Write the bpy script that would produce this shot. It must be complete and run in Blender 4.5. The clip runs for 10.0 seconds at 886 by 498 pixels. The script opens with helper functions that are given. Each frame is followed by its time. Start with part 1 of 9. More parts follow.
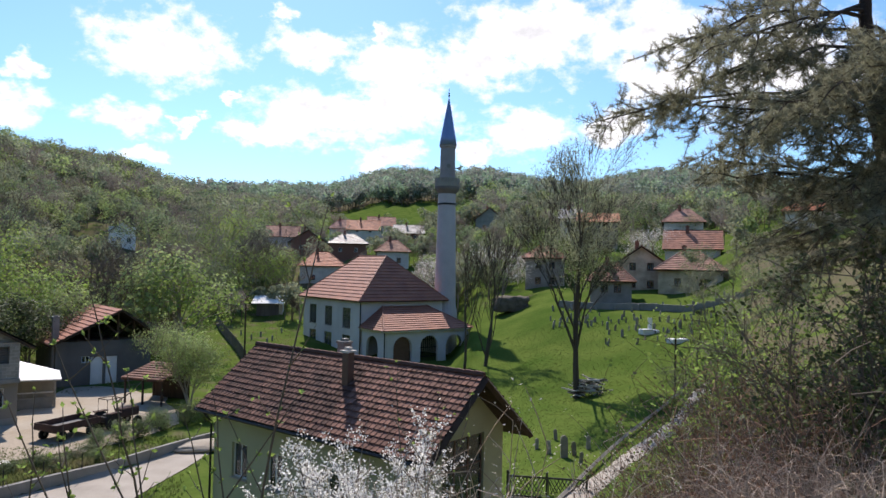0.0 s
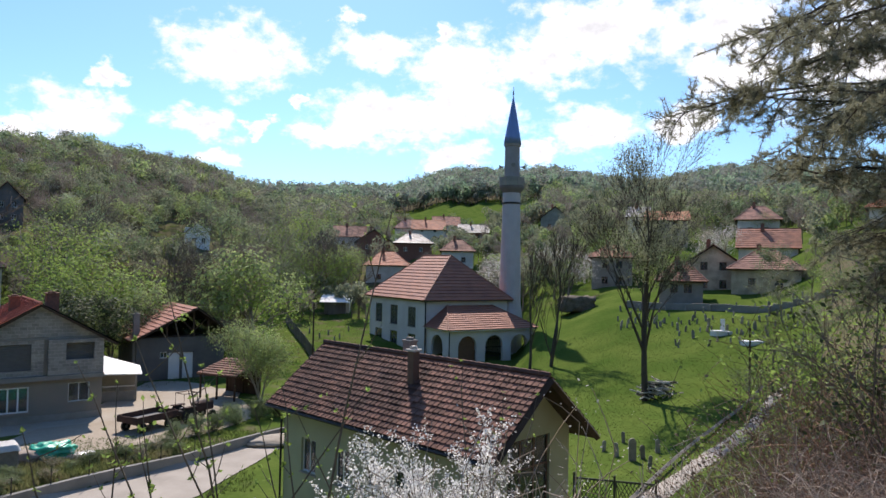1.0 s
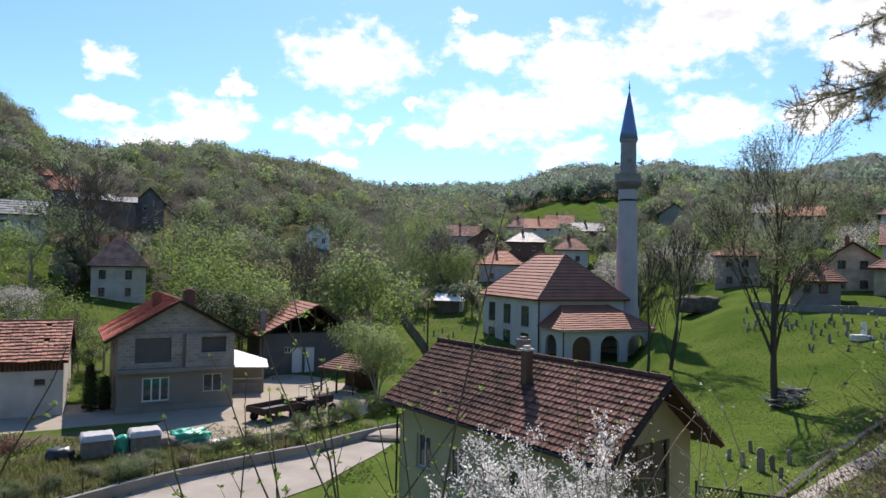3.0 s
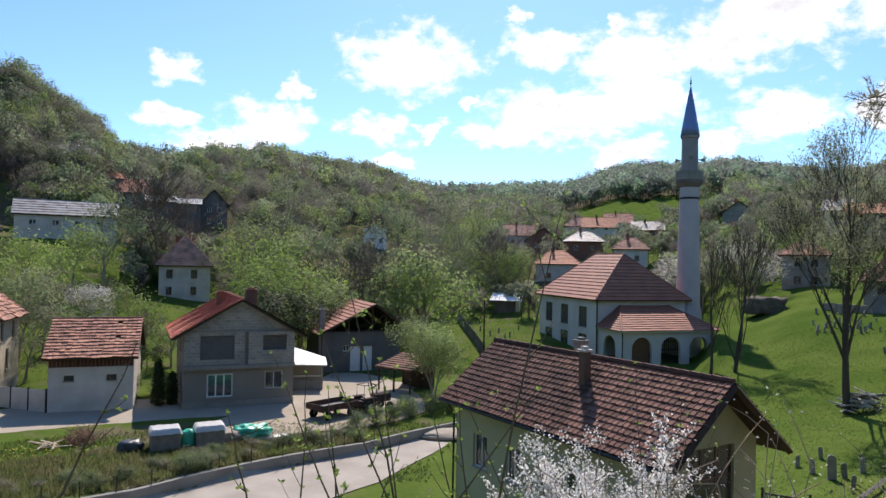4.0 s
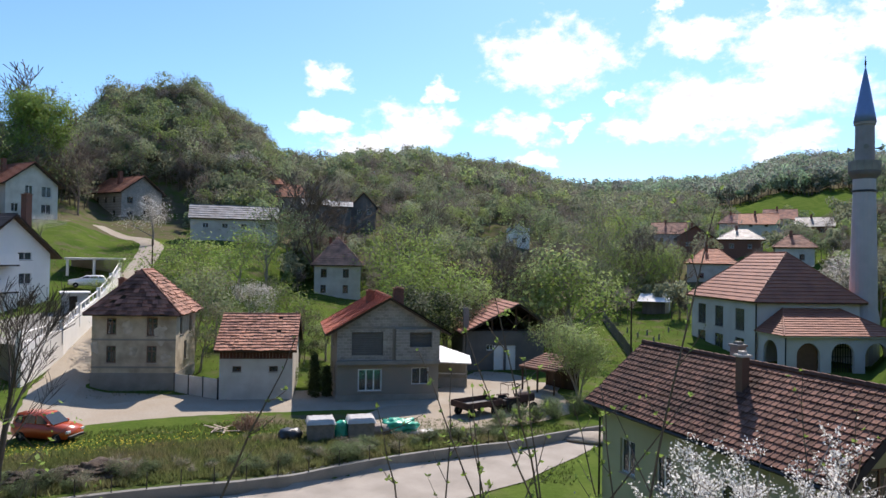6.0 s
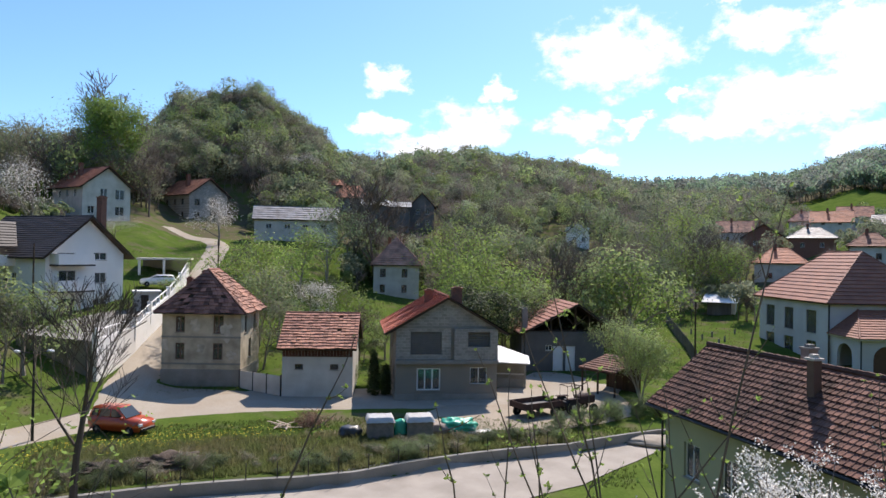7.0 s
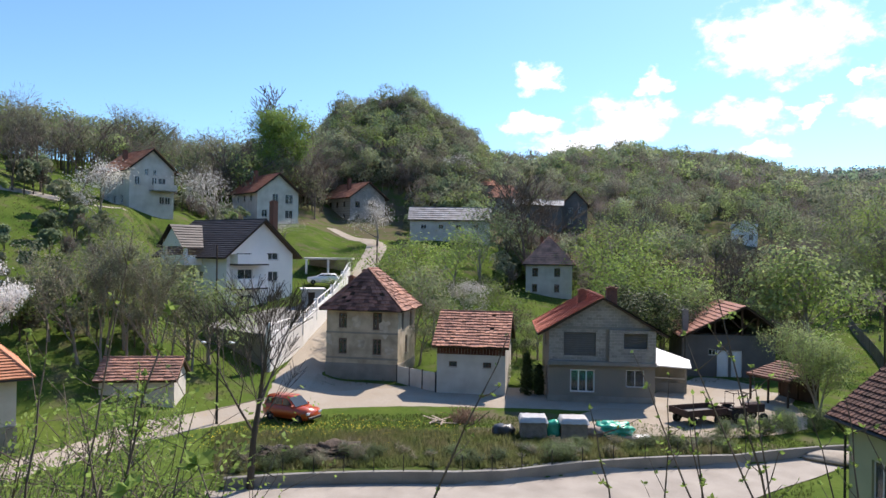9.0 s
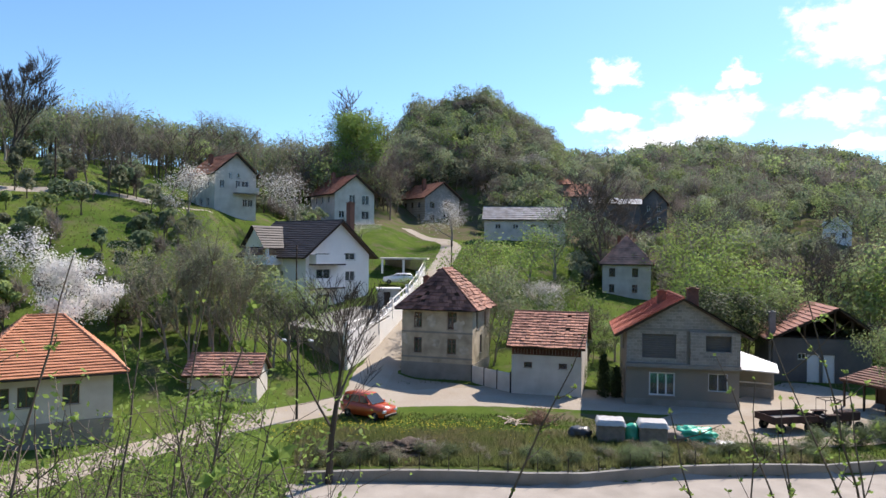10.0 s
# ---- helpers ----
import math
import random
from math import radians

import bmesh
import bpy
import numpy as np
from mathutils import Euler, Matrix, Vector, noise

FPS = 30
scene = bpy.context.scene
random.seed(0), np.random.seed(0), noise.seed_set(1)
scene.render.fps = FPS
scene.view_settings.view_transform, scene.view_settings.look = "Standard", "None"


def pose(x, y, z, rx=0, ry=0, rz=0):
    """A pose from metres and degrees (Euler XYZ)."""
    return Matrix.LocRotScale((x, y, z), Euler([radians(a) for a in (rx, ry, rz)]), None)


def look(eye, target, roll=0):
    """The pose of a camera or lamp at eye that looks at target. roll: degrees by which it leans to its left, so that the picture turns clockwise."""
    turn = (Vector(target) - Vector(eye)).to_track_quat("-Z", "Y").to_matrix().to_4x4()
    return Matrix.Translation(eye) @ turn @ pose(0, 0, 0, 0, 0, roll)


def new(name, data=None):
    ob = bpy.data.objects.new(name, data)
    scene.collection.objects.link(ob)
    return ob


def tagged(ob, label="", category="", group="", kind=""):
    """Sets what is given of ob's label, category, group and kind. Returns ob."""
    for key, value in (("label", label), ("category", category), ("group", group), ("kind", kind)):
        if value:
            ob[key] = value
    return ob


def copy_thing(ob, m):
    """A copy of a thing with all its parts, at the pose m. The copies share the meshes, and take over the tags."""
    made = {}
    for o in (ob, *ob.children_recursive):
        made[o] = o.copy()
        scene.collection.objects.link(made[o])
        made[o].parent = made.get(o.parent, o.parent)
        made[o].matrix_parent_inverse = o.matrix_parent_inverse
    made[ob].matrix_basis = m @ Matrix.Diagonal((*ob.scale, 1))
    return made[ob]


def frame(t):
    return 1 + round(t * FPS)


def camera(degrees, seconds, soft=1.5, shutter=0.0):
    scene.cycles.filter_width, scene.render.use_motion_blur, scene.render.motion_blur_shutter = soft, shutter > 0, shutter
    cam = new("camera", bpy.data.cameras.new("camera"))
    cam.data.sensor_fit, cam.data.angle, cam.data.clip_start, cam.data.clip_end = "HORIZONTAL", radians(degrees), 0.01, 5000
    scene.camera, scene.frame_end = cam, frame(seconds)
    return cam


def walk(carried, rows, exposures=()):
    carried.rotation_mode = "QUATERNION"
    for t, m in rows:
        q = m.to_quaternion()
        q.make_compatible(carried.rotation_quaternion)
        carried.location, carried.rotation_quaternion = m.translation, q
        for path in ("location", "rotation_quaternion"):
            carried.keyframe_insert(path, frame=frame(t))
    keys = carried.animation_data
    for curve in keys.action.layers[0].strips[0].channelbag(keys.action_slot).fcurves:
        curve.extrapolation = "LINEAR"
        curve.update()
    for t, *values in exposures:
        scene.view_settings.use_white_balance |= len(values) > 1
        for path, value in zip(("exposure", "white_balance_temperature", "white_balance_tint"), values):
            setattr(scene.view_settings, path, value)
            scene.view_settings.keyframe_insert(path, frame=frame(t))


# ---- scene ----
# The camera stands on a hillside, turns to its left and holds its place.
EYE = (0.0, 0.0, 12.0)
cam = camera(64.87, 10.0)
TURNS = (
    (0.0, 91.557, -1.2, 0.0), (0.5, 91.472, -1.199, 2.616), (1.0, 91.401, -1.195, 5.305), (1.5, 91.34, -1.189, 7.69),
    (2.0, 91.269, -1.182, 9.931), (2.5, 91.201, -1.173, 12.211), (4.0, 91.012, -1.133, 19.18), (4.5, 90.969, -1.116, 21.564),
    (5.0, 90.881, -1.089, 24.788), (5.5, 90.81, -1.06, 27.935), (6.0, 90.76, -1.03, 30.892), (7.5, 90.598, -0.942, 38.26),
    (8.0, 90.533, -0.9, 41.385), (8.5, 90.463, -0.854, 44.624), (9.0, 90.409, -0.801, 48.121), (9.5, 90.365, -0.753, 51.127),
    (10.0, 90.321, -0.702, 54.227))
walk(cam, [(t, pose(*EYE, rx, ry, rz)) for t, rx, ry, rz in TURNS], exposures=((0.0, 0.40, 6900, 16), (5.0, 0.42, 6900, 16), (10.0, 0.62, 6900, 16)))

# ---- world and sun ----
SUN_AZ, SUN_EL = 14.0, 47.0      # degrees to the left of +y, and above the horizon


def setup_world():
    world = bpy.data.worlds.new("sky")
    scene.world = world
    world.use_nodes = True
    nt = world.node_tree
    nt.nodes.clear()
    N, L = nt.nodes.new, nt.links.new

    def math_node(op, a, b=None, c=None):
        n = N("ShaderNodeMath")
        n.operation = op
        for i, v in enumerate((a, b, c)):
            if v is None:
                continue
            if isinstance(v, (int, float)):
                n.inputs[i].default_value = v
            else:
                L(v, n.inputs[i])
        return n.outputs[0]

    sky = N("ShaderNodeTexSky")
    sky.sky_type = "NISHITA"
    sky.sun_disc = False
    sky.sun_elevation = radians(SUN_EL)
    sky.sun_rotation = radians(-SUN_AZ)
    sky.air_density, sky.dust_density, sky.ozone_density = 1.0, 0.4, 2.0
    coord = N("ShaderNodeTexCoord")
    sep = N("ShaderNodeSeparateXYZ")
    L(coord.outputs["Generated"], sep.inputs[0])
    x, y, z = sep.outputs
    az = math_node("MULTIPLY", math_node("ARCTAN2", math_node("MULTIPLY", x, -1.0), y), 57.2958)
    el = math_node("MULTIPLY", math_node("ARCSINE", z), 57.2958)
    comb = N("ShaderNodeCombineXYZ")
    L(az, comb.inputs[0])
    L(el, comb.inputs[1])
    # heaps of cloud: bearing, height, half width, half height, all in degrees
    clouds = ((22.3, 16.0, 6.6, 3.2), (11.4, 17.1, 4.4, 1.7), (13.5, 19.4, 1.5, 1.0), (24.5, 10.8, 3.4, 1.5), (20.4, 10.7, 1.2, 0.7), (33.4, 10.5, 4.6, 2.1), (37.8, 8.9, 4.6, 1.4), (31.3, 13.5, 1.6, 1.0),
              (40.5, 14.3, 2.3, 1.5), (41.3, 10.6, 2.3, 1.2), (4.3, 16.0, 5.4, 3.2), (10.6, 12.0, 6.6, 2.8), (4.2, 12.9, 5.8, 3.2), (-7.3, 18.7, 8.4, 4.0), (-16.3, 18.3, 6.0, 3.4),
              (-6.5, 11.1, 4.8, 2.3), (-13.3, 11.5, 3.4, 1.8), (5.0, 9.1, 3.6, 1.4), (14.6, 10.3, 3.6, 1.3), (23.4, 7.9, 2.6, 1.0), (-2.7, 16.6, 5.0, 3.0), (5.7, 18.5, 1.2, 1.0), (17.0, 12.8, 1.0, 0.6), (-2.2, 9.4, 2.5, 1.4),
              (-17.6, 14.9, 4.5, 2.8), (-26.0, 15.0, 8.0, 5.0))
    noise_in = N("ShaderNodeVectorMath")
    noise_in.operation = "MULTIPLY"
    noise_in.inputs[1].default_value = (0.42, 0.60, 1.0)
    L(comb.outputs[0], noise_in.inputs[0])
    puff = N("ShaderNodeTexNoise")
    puff.inputs["Scale"].default_value = 1.0
    puff.inputs["Detail"].default_value = 8.0
    puff.inputs["Roughness"].default_value = 0.62
    L(noise_in.outputs[0], puff.inputs["Vector"])
    # billows bend the outline of each heap
    curl = N("ShaderNodeTexNoise")
    curl.inputs["Scale"].default_value, curl.inputs["Detail"].default_value, curl.inputs["Roughness"].default_value = 0.9, 4.0, 0.6
    L(noise_in.outputs[0], curl.inputs["Vector"])
    bend = N("ShaderNodeVectorMath")
    bend.operation = "MULTIPLY_ADD"
    bend.inputs[1].default_value = (6.0, 3.6, 0.0)
    shift = N("ShaderNodeVectorMath")
    shift.operation = "ADD"
    shift.inputs[1].default_value = (-3.0, -1.8, 0.0)
    L(comb.outputs[0], shift.inputs[0])
    L(curl.outputs["Color"], bend.inputs[0])
    L(shift.outputs[0], bend.inputs[2])
    total = None
    for ca, ce, wa, we in clouds:
        sub = N("ShaderNodeVectorMath")
        sub.operation = "SUBTRACT"
        sub.inputs[1].default_value = (ca, ce, 0)
        L(bend.outputs[0], sub.inputs[0])
        mul = N("ShaderNodeVectorMath")
        mul.operation = "MULTIPLY"
        mul.inputs[1].default_value = (1 / wa, 1 / we, 0)
        L(sub.outputs[0], mul.inputs[0])
        length = N("ShaderNodeVectorMath")
        length.operation = "LENGTH"
        L(mul.outputs[0], length.inputs[0])
        d = math_node("MAXIMUM", math_node("SUBTRACT", 1.0, length.outputs["Value"]), -0.6)
        total = d if total is None else math_node("SMOOTH_MAX", total, d, 0.15)
    body = math_node("ADD", total, math_node("MULTIPLY", math_node("SUBTRACT", puff.outputs[0], 0.52), 1.9))
    dens = N("ShaderNodeMapRange")
    dens.interpolation_type = "SMOOTHSTEP"
    dens.inputs["From Min"].default_value, dens.inputs["From Max"].default_value = -0.05, 0.62
    L(body, dens.inputs["Value"])
    shade = N("ShaderNodeMapRange")
    shade.inputs["From Min"].default_value, shade.inputs["From Max"].default_value = 0.55, 1.25
    shade.inputs["To Min"].default_value, shade.inputs["To Max"].default_value = 1.0, 0.66
    L(body, shade.inputs["Value"])
    white = N("ShaderNodeMix")
    white.data_type = "RGBA"
    white.blend_type = "MULTIPLY"
    white.inputs[0].default_value = 1.0
    white.inputs[6].default_value = (CLOUD * 0.97, CLOUD * 1.02, CLOUD * 1.10, 1)
    L(shade.outputs[0], white.inputs[7])
    gain = N("ShaderNodeMix")
    gain.data_type = "RGBA"
    gain.blend_type = "MULTIPLY"
    gain.inputs[0].default_value = 1.0
    gain.inputs[7].default_value = (SKY * 0.72, SKY * 1.05, SKY * 1.32, 1)
    L(sky.outputs[0], gain.inputs[6])
    mix = N("ShaderNodeMix")
    mix.data_type = "RGBA"
    L(dens.outputs[0], mix.inputs[0])
    L(gain.outputs[2], mix.inputs[6])
    L(white.outputs[2], mix.inputs[7])
    bg = N("ShaderNodeBackground")
    L(mix.outputs[2], bg.inputs[0])
    bg.inputs[1].default_value = 1.0
    out = N("ShaderNodeOutputWorld")
    L(bg.outputs[0], out.inputs[0])


SKY, CLOUD = 0.109, 0.93
setup_world()
sun_data = bpy.data.lights.new("sun", "SUN")
sun_data.energy, sun_data.angle, sun_data.color = 4.6, radians(0.6), (1.0, 0.96, 0.90)
sun = new("sun", sun_data)
a, e = radians(SUN_AZ), radians(SUN_EL)
sun.matrix_world = look((-60 * math.sin(a), 60 * math.cos(a), 90), Vector((-60 * math.sin(a), 60 * math.cos(a), 90)) - Vector((-math.sin(a) * math.cos(e), math.cos(a) * math.cos(e), math.sin(e))))


# ---- materials ----
def mat(name, colour, rough=0.8, vary=0.25, scale=2.0, fine=25.0, bump=0.3, metal=0.0, second=None, island=0.0, per_object=0.0, spec=0.3,
        translucent=0.0, streak=None, space="Object", bump_dist=0.02, tone=False):
    """A surface with two scales of variation: broad stains towards the second colour, fine grain and relief."""
    m = bpy.data.materials.new(name)
    m.use_nodes = True
    nt = m.node_tree
    N, L = nt.nodes.new, nt.links.new
    bsdf = nt.nodes["Principled BSDF"]
    bsdf.inputs["Roughness"].default_value = rough
    bsdf.inputs["Metallic"].default_value = metal
    bsdf.inputs["Specular IOR Level"].default_value = spec
    coord = N("ShaderNodeTexCoord")
    vec = coord.outputs[space]
    if streak:
        mp = N("ShaderNodeMapping")
        mp.inputs["Scale"].default_value = streak
        L(vec, mp.inputs[0])
        vec = mp.outputs[0]
    broad = N("ShaderNodeTexNoise")
    broad.inputs["Scale"].default_value, broad.inputs["Detail"].default_value = scale, 5.0
    L(vec, broad.inputs["Vector"])
    grain = N("ShaderNodeTexNoise")
    grain.inputs["Scale"].default_value, grain.inputs["Detail"].default_value = fine, 3.0
    L(coord.outputs[space], grain.inputs["Vector"])
    ramp = N("ShaderNodeMapRange")
    ramp.inputs["From Min"].default_value, ramp.inputs["From Max"].default_value = 0.35, 0.68
    L(broad.outputs[0], ramp.inputs["Value"])
    base = N("ShaderNodeMix")
    base.data_type = "RGBA"
    base.inputs[6].default_value = (*colour, 1)
    base.inputs[7].default_value = (*(second or [c * (1 - vary) for c in colour]), 1)
    L(ramp.outputs[0], base.inputs[0])
    value = N("ShaderNodeMapRange")
    value.inputs["To Min"].default_value, value.inputs["To Max"].default_value = 1 - vary * 0.8, 1 + vary * 0.8
    L(grain.outputs[0], value.inputs["Value"])
    hue = N("ShaderNodeHueSaturation")
    L(base.outputs[2], hue.inputs["Color"])
    last = value.outputs[0]
    for amount, node, socket in ((island, "ShaderNodeNewGeometry", "Random Per Island"), (per_object, "ShaderNodeObjectInfo", "Random")):
        if amount:
            n = N(node)
            r = N("ShaderNodeMapRange")
            r.inputs["To Min"].default_value, r.inputs["To Max"].default_value = 1 - amount, 1 + amount
            L(n.outputs[socket], r.inputs["Value"])
            t = N("ShaderNodeMath")
            t.operation = "MULTIPLY"
            L(last, t.inputs[0])
            L(r.outputs[0], t.inputs[1])
            last = t.outputs[0]
    if tone:    # each tree of a wood has its own depth of colour
        n, t = N("ShaderNodeAttribute"), N("ShaderNodeMath")
        n.attribute_name = "tone"
        t.operation = "MULTIPLY"
        L(last, t.inputs[0])
        L(n.outputs["Fac"], t.inputs[1])
        last = t.outputs[0]
    L(last, hue.inputs["Value"])
    L(hue.outputs[0], bsdf.inputs["Base Color"])
    if bump:
        b = N("ShaderNodeBump")
        b.inputs["Strength"].default_value = bump
        b.inputs["Distance"].default_value = bump_dist
        L(grain.outputs[0], b.inputs["Height"])
        L(b.outputs[0], bsdf.inputs["Normal"])
    if translucent:
        tr = N("ShaderNodeBsdfTranslucent")
        L(hue.outputs[0], tr.inputs[0])
        mx = N("ShaderNodeMixShader")
        mx.inputs[0].default_value = translucent
        L(bsdf.outputs[0], mx.inputs[1])
        L(tr.outputs[0], mx.inputs[2])
        L(mx.outputs[0], nt.nodes["Material Output"].inputs[0])
    return m


def glass_material():
    m = bpy.data.materials.new("window_glass")
    m.use_nodes = True
    b = m.node_tree.nodes["Principled BSDF"]
    b.inputs["Base Color"].default_value = (0.33, 0.37, 0.40, 1)
    b.inputs["Roughness"].default_value = 0.04
    b.inputs["Transmission Weight"].default_value = 0.85
    b.inputs["IOR"].default_value = 1.45
    return m


def joints(m, size, mortar, dark):
    """Courses of blocks drawn by their joints, x along the wall and z up."""
    nt = m.node_tree
    N, L = nt.nodes.new, nt.links.new
    bsdf = nt.nodes["Principled BSDF"]
    base = bsdf.inputs["Base Color"].links[0].from_socket
    coord, sep, comb = N("ShaderNodeTexCoord"), N("ShaderNodeSeparateXYZ"), N("ShaderNodeCombineXYZ")
    L(coord.outputs["Object"], sep.inputs[0])
    L(sep.outputs[0], comb.inputs[0])
    L(sep.outputs[2], comb.inputs[1])
    br = N("ShaderNodeTexBrick")
    br.inputs["Scale"].default_value = 1.0
    br.inputs["Brick Width"].default_value, br.inputs["Row Height"].default_value = size
    br.inputs["Mortar Size"].default_value = mortar
    br.inputs["Color1"].default_value, br.inputs["Color2"].default_value, br.inputs["Mortar"].default_value = (1, 1, 1, 1), (0.72, 0.72, 0.72, 1), (dark, dark, dark, 1)
    L(comb.outputs[0], br.inputs["Vector"])
    mix = N("ShaderNodeMix")
    mix.data_type, mix.blend_type = "RGBA", "MULTIPLY"
    mix.inputs[0].default_value = 1.0
    L(base, mix.inputs[6])
    L(br.outputs[0], mix.inputs[7])
    L(mix.outputs[2], bsdf.inputs["Base Color"])
    return m


M = {}
M["glass"] = glass_material()
M["tile_red"] = mat("clay_tiles", (0.46, 0.20, 0.125), 0.75, 0.35, 0.9, 9, 0.3, second=(0.23, 0.105, 0.075), island=0.22, per_object=0.2)
M["tile_mosque"] = mat("brown_red_tiles", (0.33, 0.135, 0.085), 0.7, 0.25, 0.6, 9, 0.3, second=(0.24, 0.1, 0.068), island=0.12)
M["tile_near"] = mat("weathered_brown_tiles", (0.20, 0.098, 0.07), 0.85, 0.45, 0.8, 14, 0.4, second=(0.095, 0.052, 0.042), island=0.4, per_object=0.4, spec=0.2)
M["tile_old"] = mat("old_dark_tiles", (0.55, 0.29, 0.21), 0.85, 0.4, 0.9, 12, 0.4, second=(0.25, 0.14, 0.105), island=0.3, per_object=0.3)
M["tile_orange"] = mat("bright_orange_tiles", (0.50, 0.16, 0.075), 0.7, 0.3, 1.0, 10, 0.3, second=(0.36, 0.12, 0.065), island=0.25)
M["sheet_red"] = mat("red_profiled_sheet", (0.64, 0.215, 0.125), 0.5, 0.15, 0.7, 10, 0.15, second=(0.55, 0.145, 0.07), spec=0.3)
M["tile_pale"] = mat("pale_orange_tiles", (0.60, 0.265, 0.145), 0.75, 0.3, 0.8, 10, 0.3, second=(0.46, 0.195, 0.11), island=0.2)
M["sheet_seam"] = mat("dark_red_seams", (0.24, 0.07, 0.04), 0.7, 0.2, 2, 20, 0.1)
M["tile_derelict"] = mat("derelict_red_brown_tiles", (0.44, 0.205, 0.145), 0.85, 0.45, 0.9, 12, 0.4, second=(0.19, 0.095, 0.075), island=0.4, per_object=0.5)
# the lighter orange patches put sunlit spots of the roof into the colour
M["tile_sunpatch"] = mat("sunpatched_brown_tiles", (0.36, 0.165, 0.115), 0.8, 0.35, 0.45, 9, 0.3, second=(0.60, 0.29, 0.185), island=0.25, per_object=0.3)
# right slope of the derelict roof: its sunlight is put into lighter tiles
M["tile_side"] = mat("sunlit_red_tiles", (0.43, 0.215, 0.145), 0.85, 0.35, 0.9, 12, 0.4, second=(0.24, 0.125, 0.09), island=0.3, per_object=0.3)
M["sheet_old"] = mat("stained_grey_sheet", (0.215, 0.205, 0.195), 0.85, 0.35, 0.9, 20, 0.2, second=(0.135, 0.125, 0.115))
M["tile_worn"] = mat("worn_orange_tiles", (0.58, 0.25, 0.145), 0.8, 0.35, 0.55, 9, 0.3, second=(0.31, 0.13, 0.085), island=0.25, per_object=0.3)
M["tile_dark"] = mat("dark_brown_tiles", (0.062, 0.05, 0.046), 0.6, 0.2, 0.8, 12, 0.3, island=0.15)
M["sheet_grey"] = mat("weathered_sheet_metal", (0.34, 0.33, 0.325), 0.6, 0.3, 0.9, 20, 0.15, metal=0.2, second=(0.22, 0.20, 0.185))
M["sheet_pale"] = mat("pale_patched_sheet", (0.62, 0.60, 0.57), 0.6, 0.3, 0.8, 12, 0.2, second=(0.36, 0.34, 0.31))
M["white"] = mat("white_render", (0.80, 0.775, 0.735), 0.85, 0.08, 0.5, 40, 0.25)
M["white_dull"] = mat("aged_white_render", (0.62, 0.58, 0.52), 0.9, 0.18, 0.7, 30, 0.3, second=(0.48, 0.44, 0.38))
M["grey_block"] = mat("grey_block_wall", (0.37, 0.335, 0.29), 0.95, 0.3, 0.9, 9, 0.5, second=(0.28, 0.265, 0.245))
joints(M["grey_block"], (0.5, 0.25), 0.018, 1.12)
M["barn_wall"] = mat("dark_cement_render", (0.15, 0.14, 0.13), 0.95, 0.2, 0.6, 22, 0.4, second=(0.11, 0.105, 0.10))
M["grey_render"] = mat("grey_cement_render", (0.255, 0.22, 0.18), 0.95, 0.15, 0.6, 22, 0.4, second=(0.22, 0.20, 0.17))
M["mosque_wall"] = mat("mosque_render", (0.62, 0.585, 0.56), 0.85, 0.12, 0.4, 40, 0.2, second=(0.54, 0.50, 0.475))
M["stone_shaft"] = mat("minaret_render", (0.47, 0.43, 0.43), 0.85, 0.12, 0.5, 30, 0.25, second=(0.40, 0.37, 0.37))
M["yellow"] = mat("pale_green_yellow_render", (0.42, 0.425, 0.28), 0.9, 0.12, 0.6, 40, 0.25, second=(0.35, 0.35, 0.235))
M["old_plaster"] = mat("stained_ochre_plaster", (0.56, 0.47, 0.34), 0.95, 0.3, 0.9, 16, 0.5, second=(0.33, 0.27, 0.195))
M["plinth"] = mat("cement_plinth", (0.30, 0.275, 0.235), 0.95, 0.25, 0.9, 16, 0.5)
M["wood_dark"] = mat("dark_timber", (0.075, 0.048, 0.032), 0.85, 0.35, 3.0, 30, 0.4, streak=(1, 1, 0.15))
M["wood_red"] = mat("red_brown_boards", (0.13, 0.06, 0.042), 0.85, 0.35, 3.0, 30, 0.4, streak=(1, 1, 0.15), per_object=0.25)
M["wood_grey"] = mat("grey_weathered_boards", (0.16, 0.15, 0.14), 0.9, 0.35, 2.0, 30, 0.4, streak=(1, 1, 0.15), per_object=0.2)
M["frame_white"] = mat("white_window_frame", (0.72, 0.72, 0.70), 0.5, 0.06, 2, 30, 0.05)
M["frame_brown"] = mat("brown_window_frame", (0.17, 0.105, 0.075), 0.7, 0.2, 2, 30, 0.1)
M["shutter"] = mat("grey_roller_blind", (0.13, 0.125, 0.12), 0.8, 0.15, 2, 20, 0.2)
M["brick"] = mat("red_brown_brick", (0.24, 0.105, 0.07), 0.9, 0.3, 5, 30, 0.4, second=(0.15, 0.08, 0.06))
M["metal_dark"] = mat("dark_metal", (0.045, 0.042, 0.042), 0.5, 0.2, 4, 30, 0.1, metal=0.4)
M["copper_blue"] = mat("blue_grey_lead_sheet", (0.16, 0.24, 0.42), 0.45, 0.15, 0.5, 8, 0.15, metal=0.35, streak=(1, 1, 0.1))
M["concrete"] = mat("pale_concrete", (0.37, 0.325, 0.275), 0.95, 0.22, 0.5, 18, 0.4, second=(0.28, 0.245, 0.205))
M["concrete_wall"] = mat("cast_concrete", (0.27, 0.255, 0.23), 0.95, 0.25, 0.7, 18, 0.4, second=(0.20, 0.19, 0.17))
M["gravel"] = mat("pale_gravel_lane", (0.36, 0.315, 0.255), 1.0, 0.3, 0.35, 9, 0.5, second=(0.33, 0.275, 0.21))
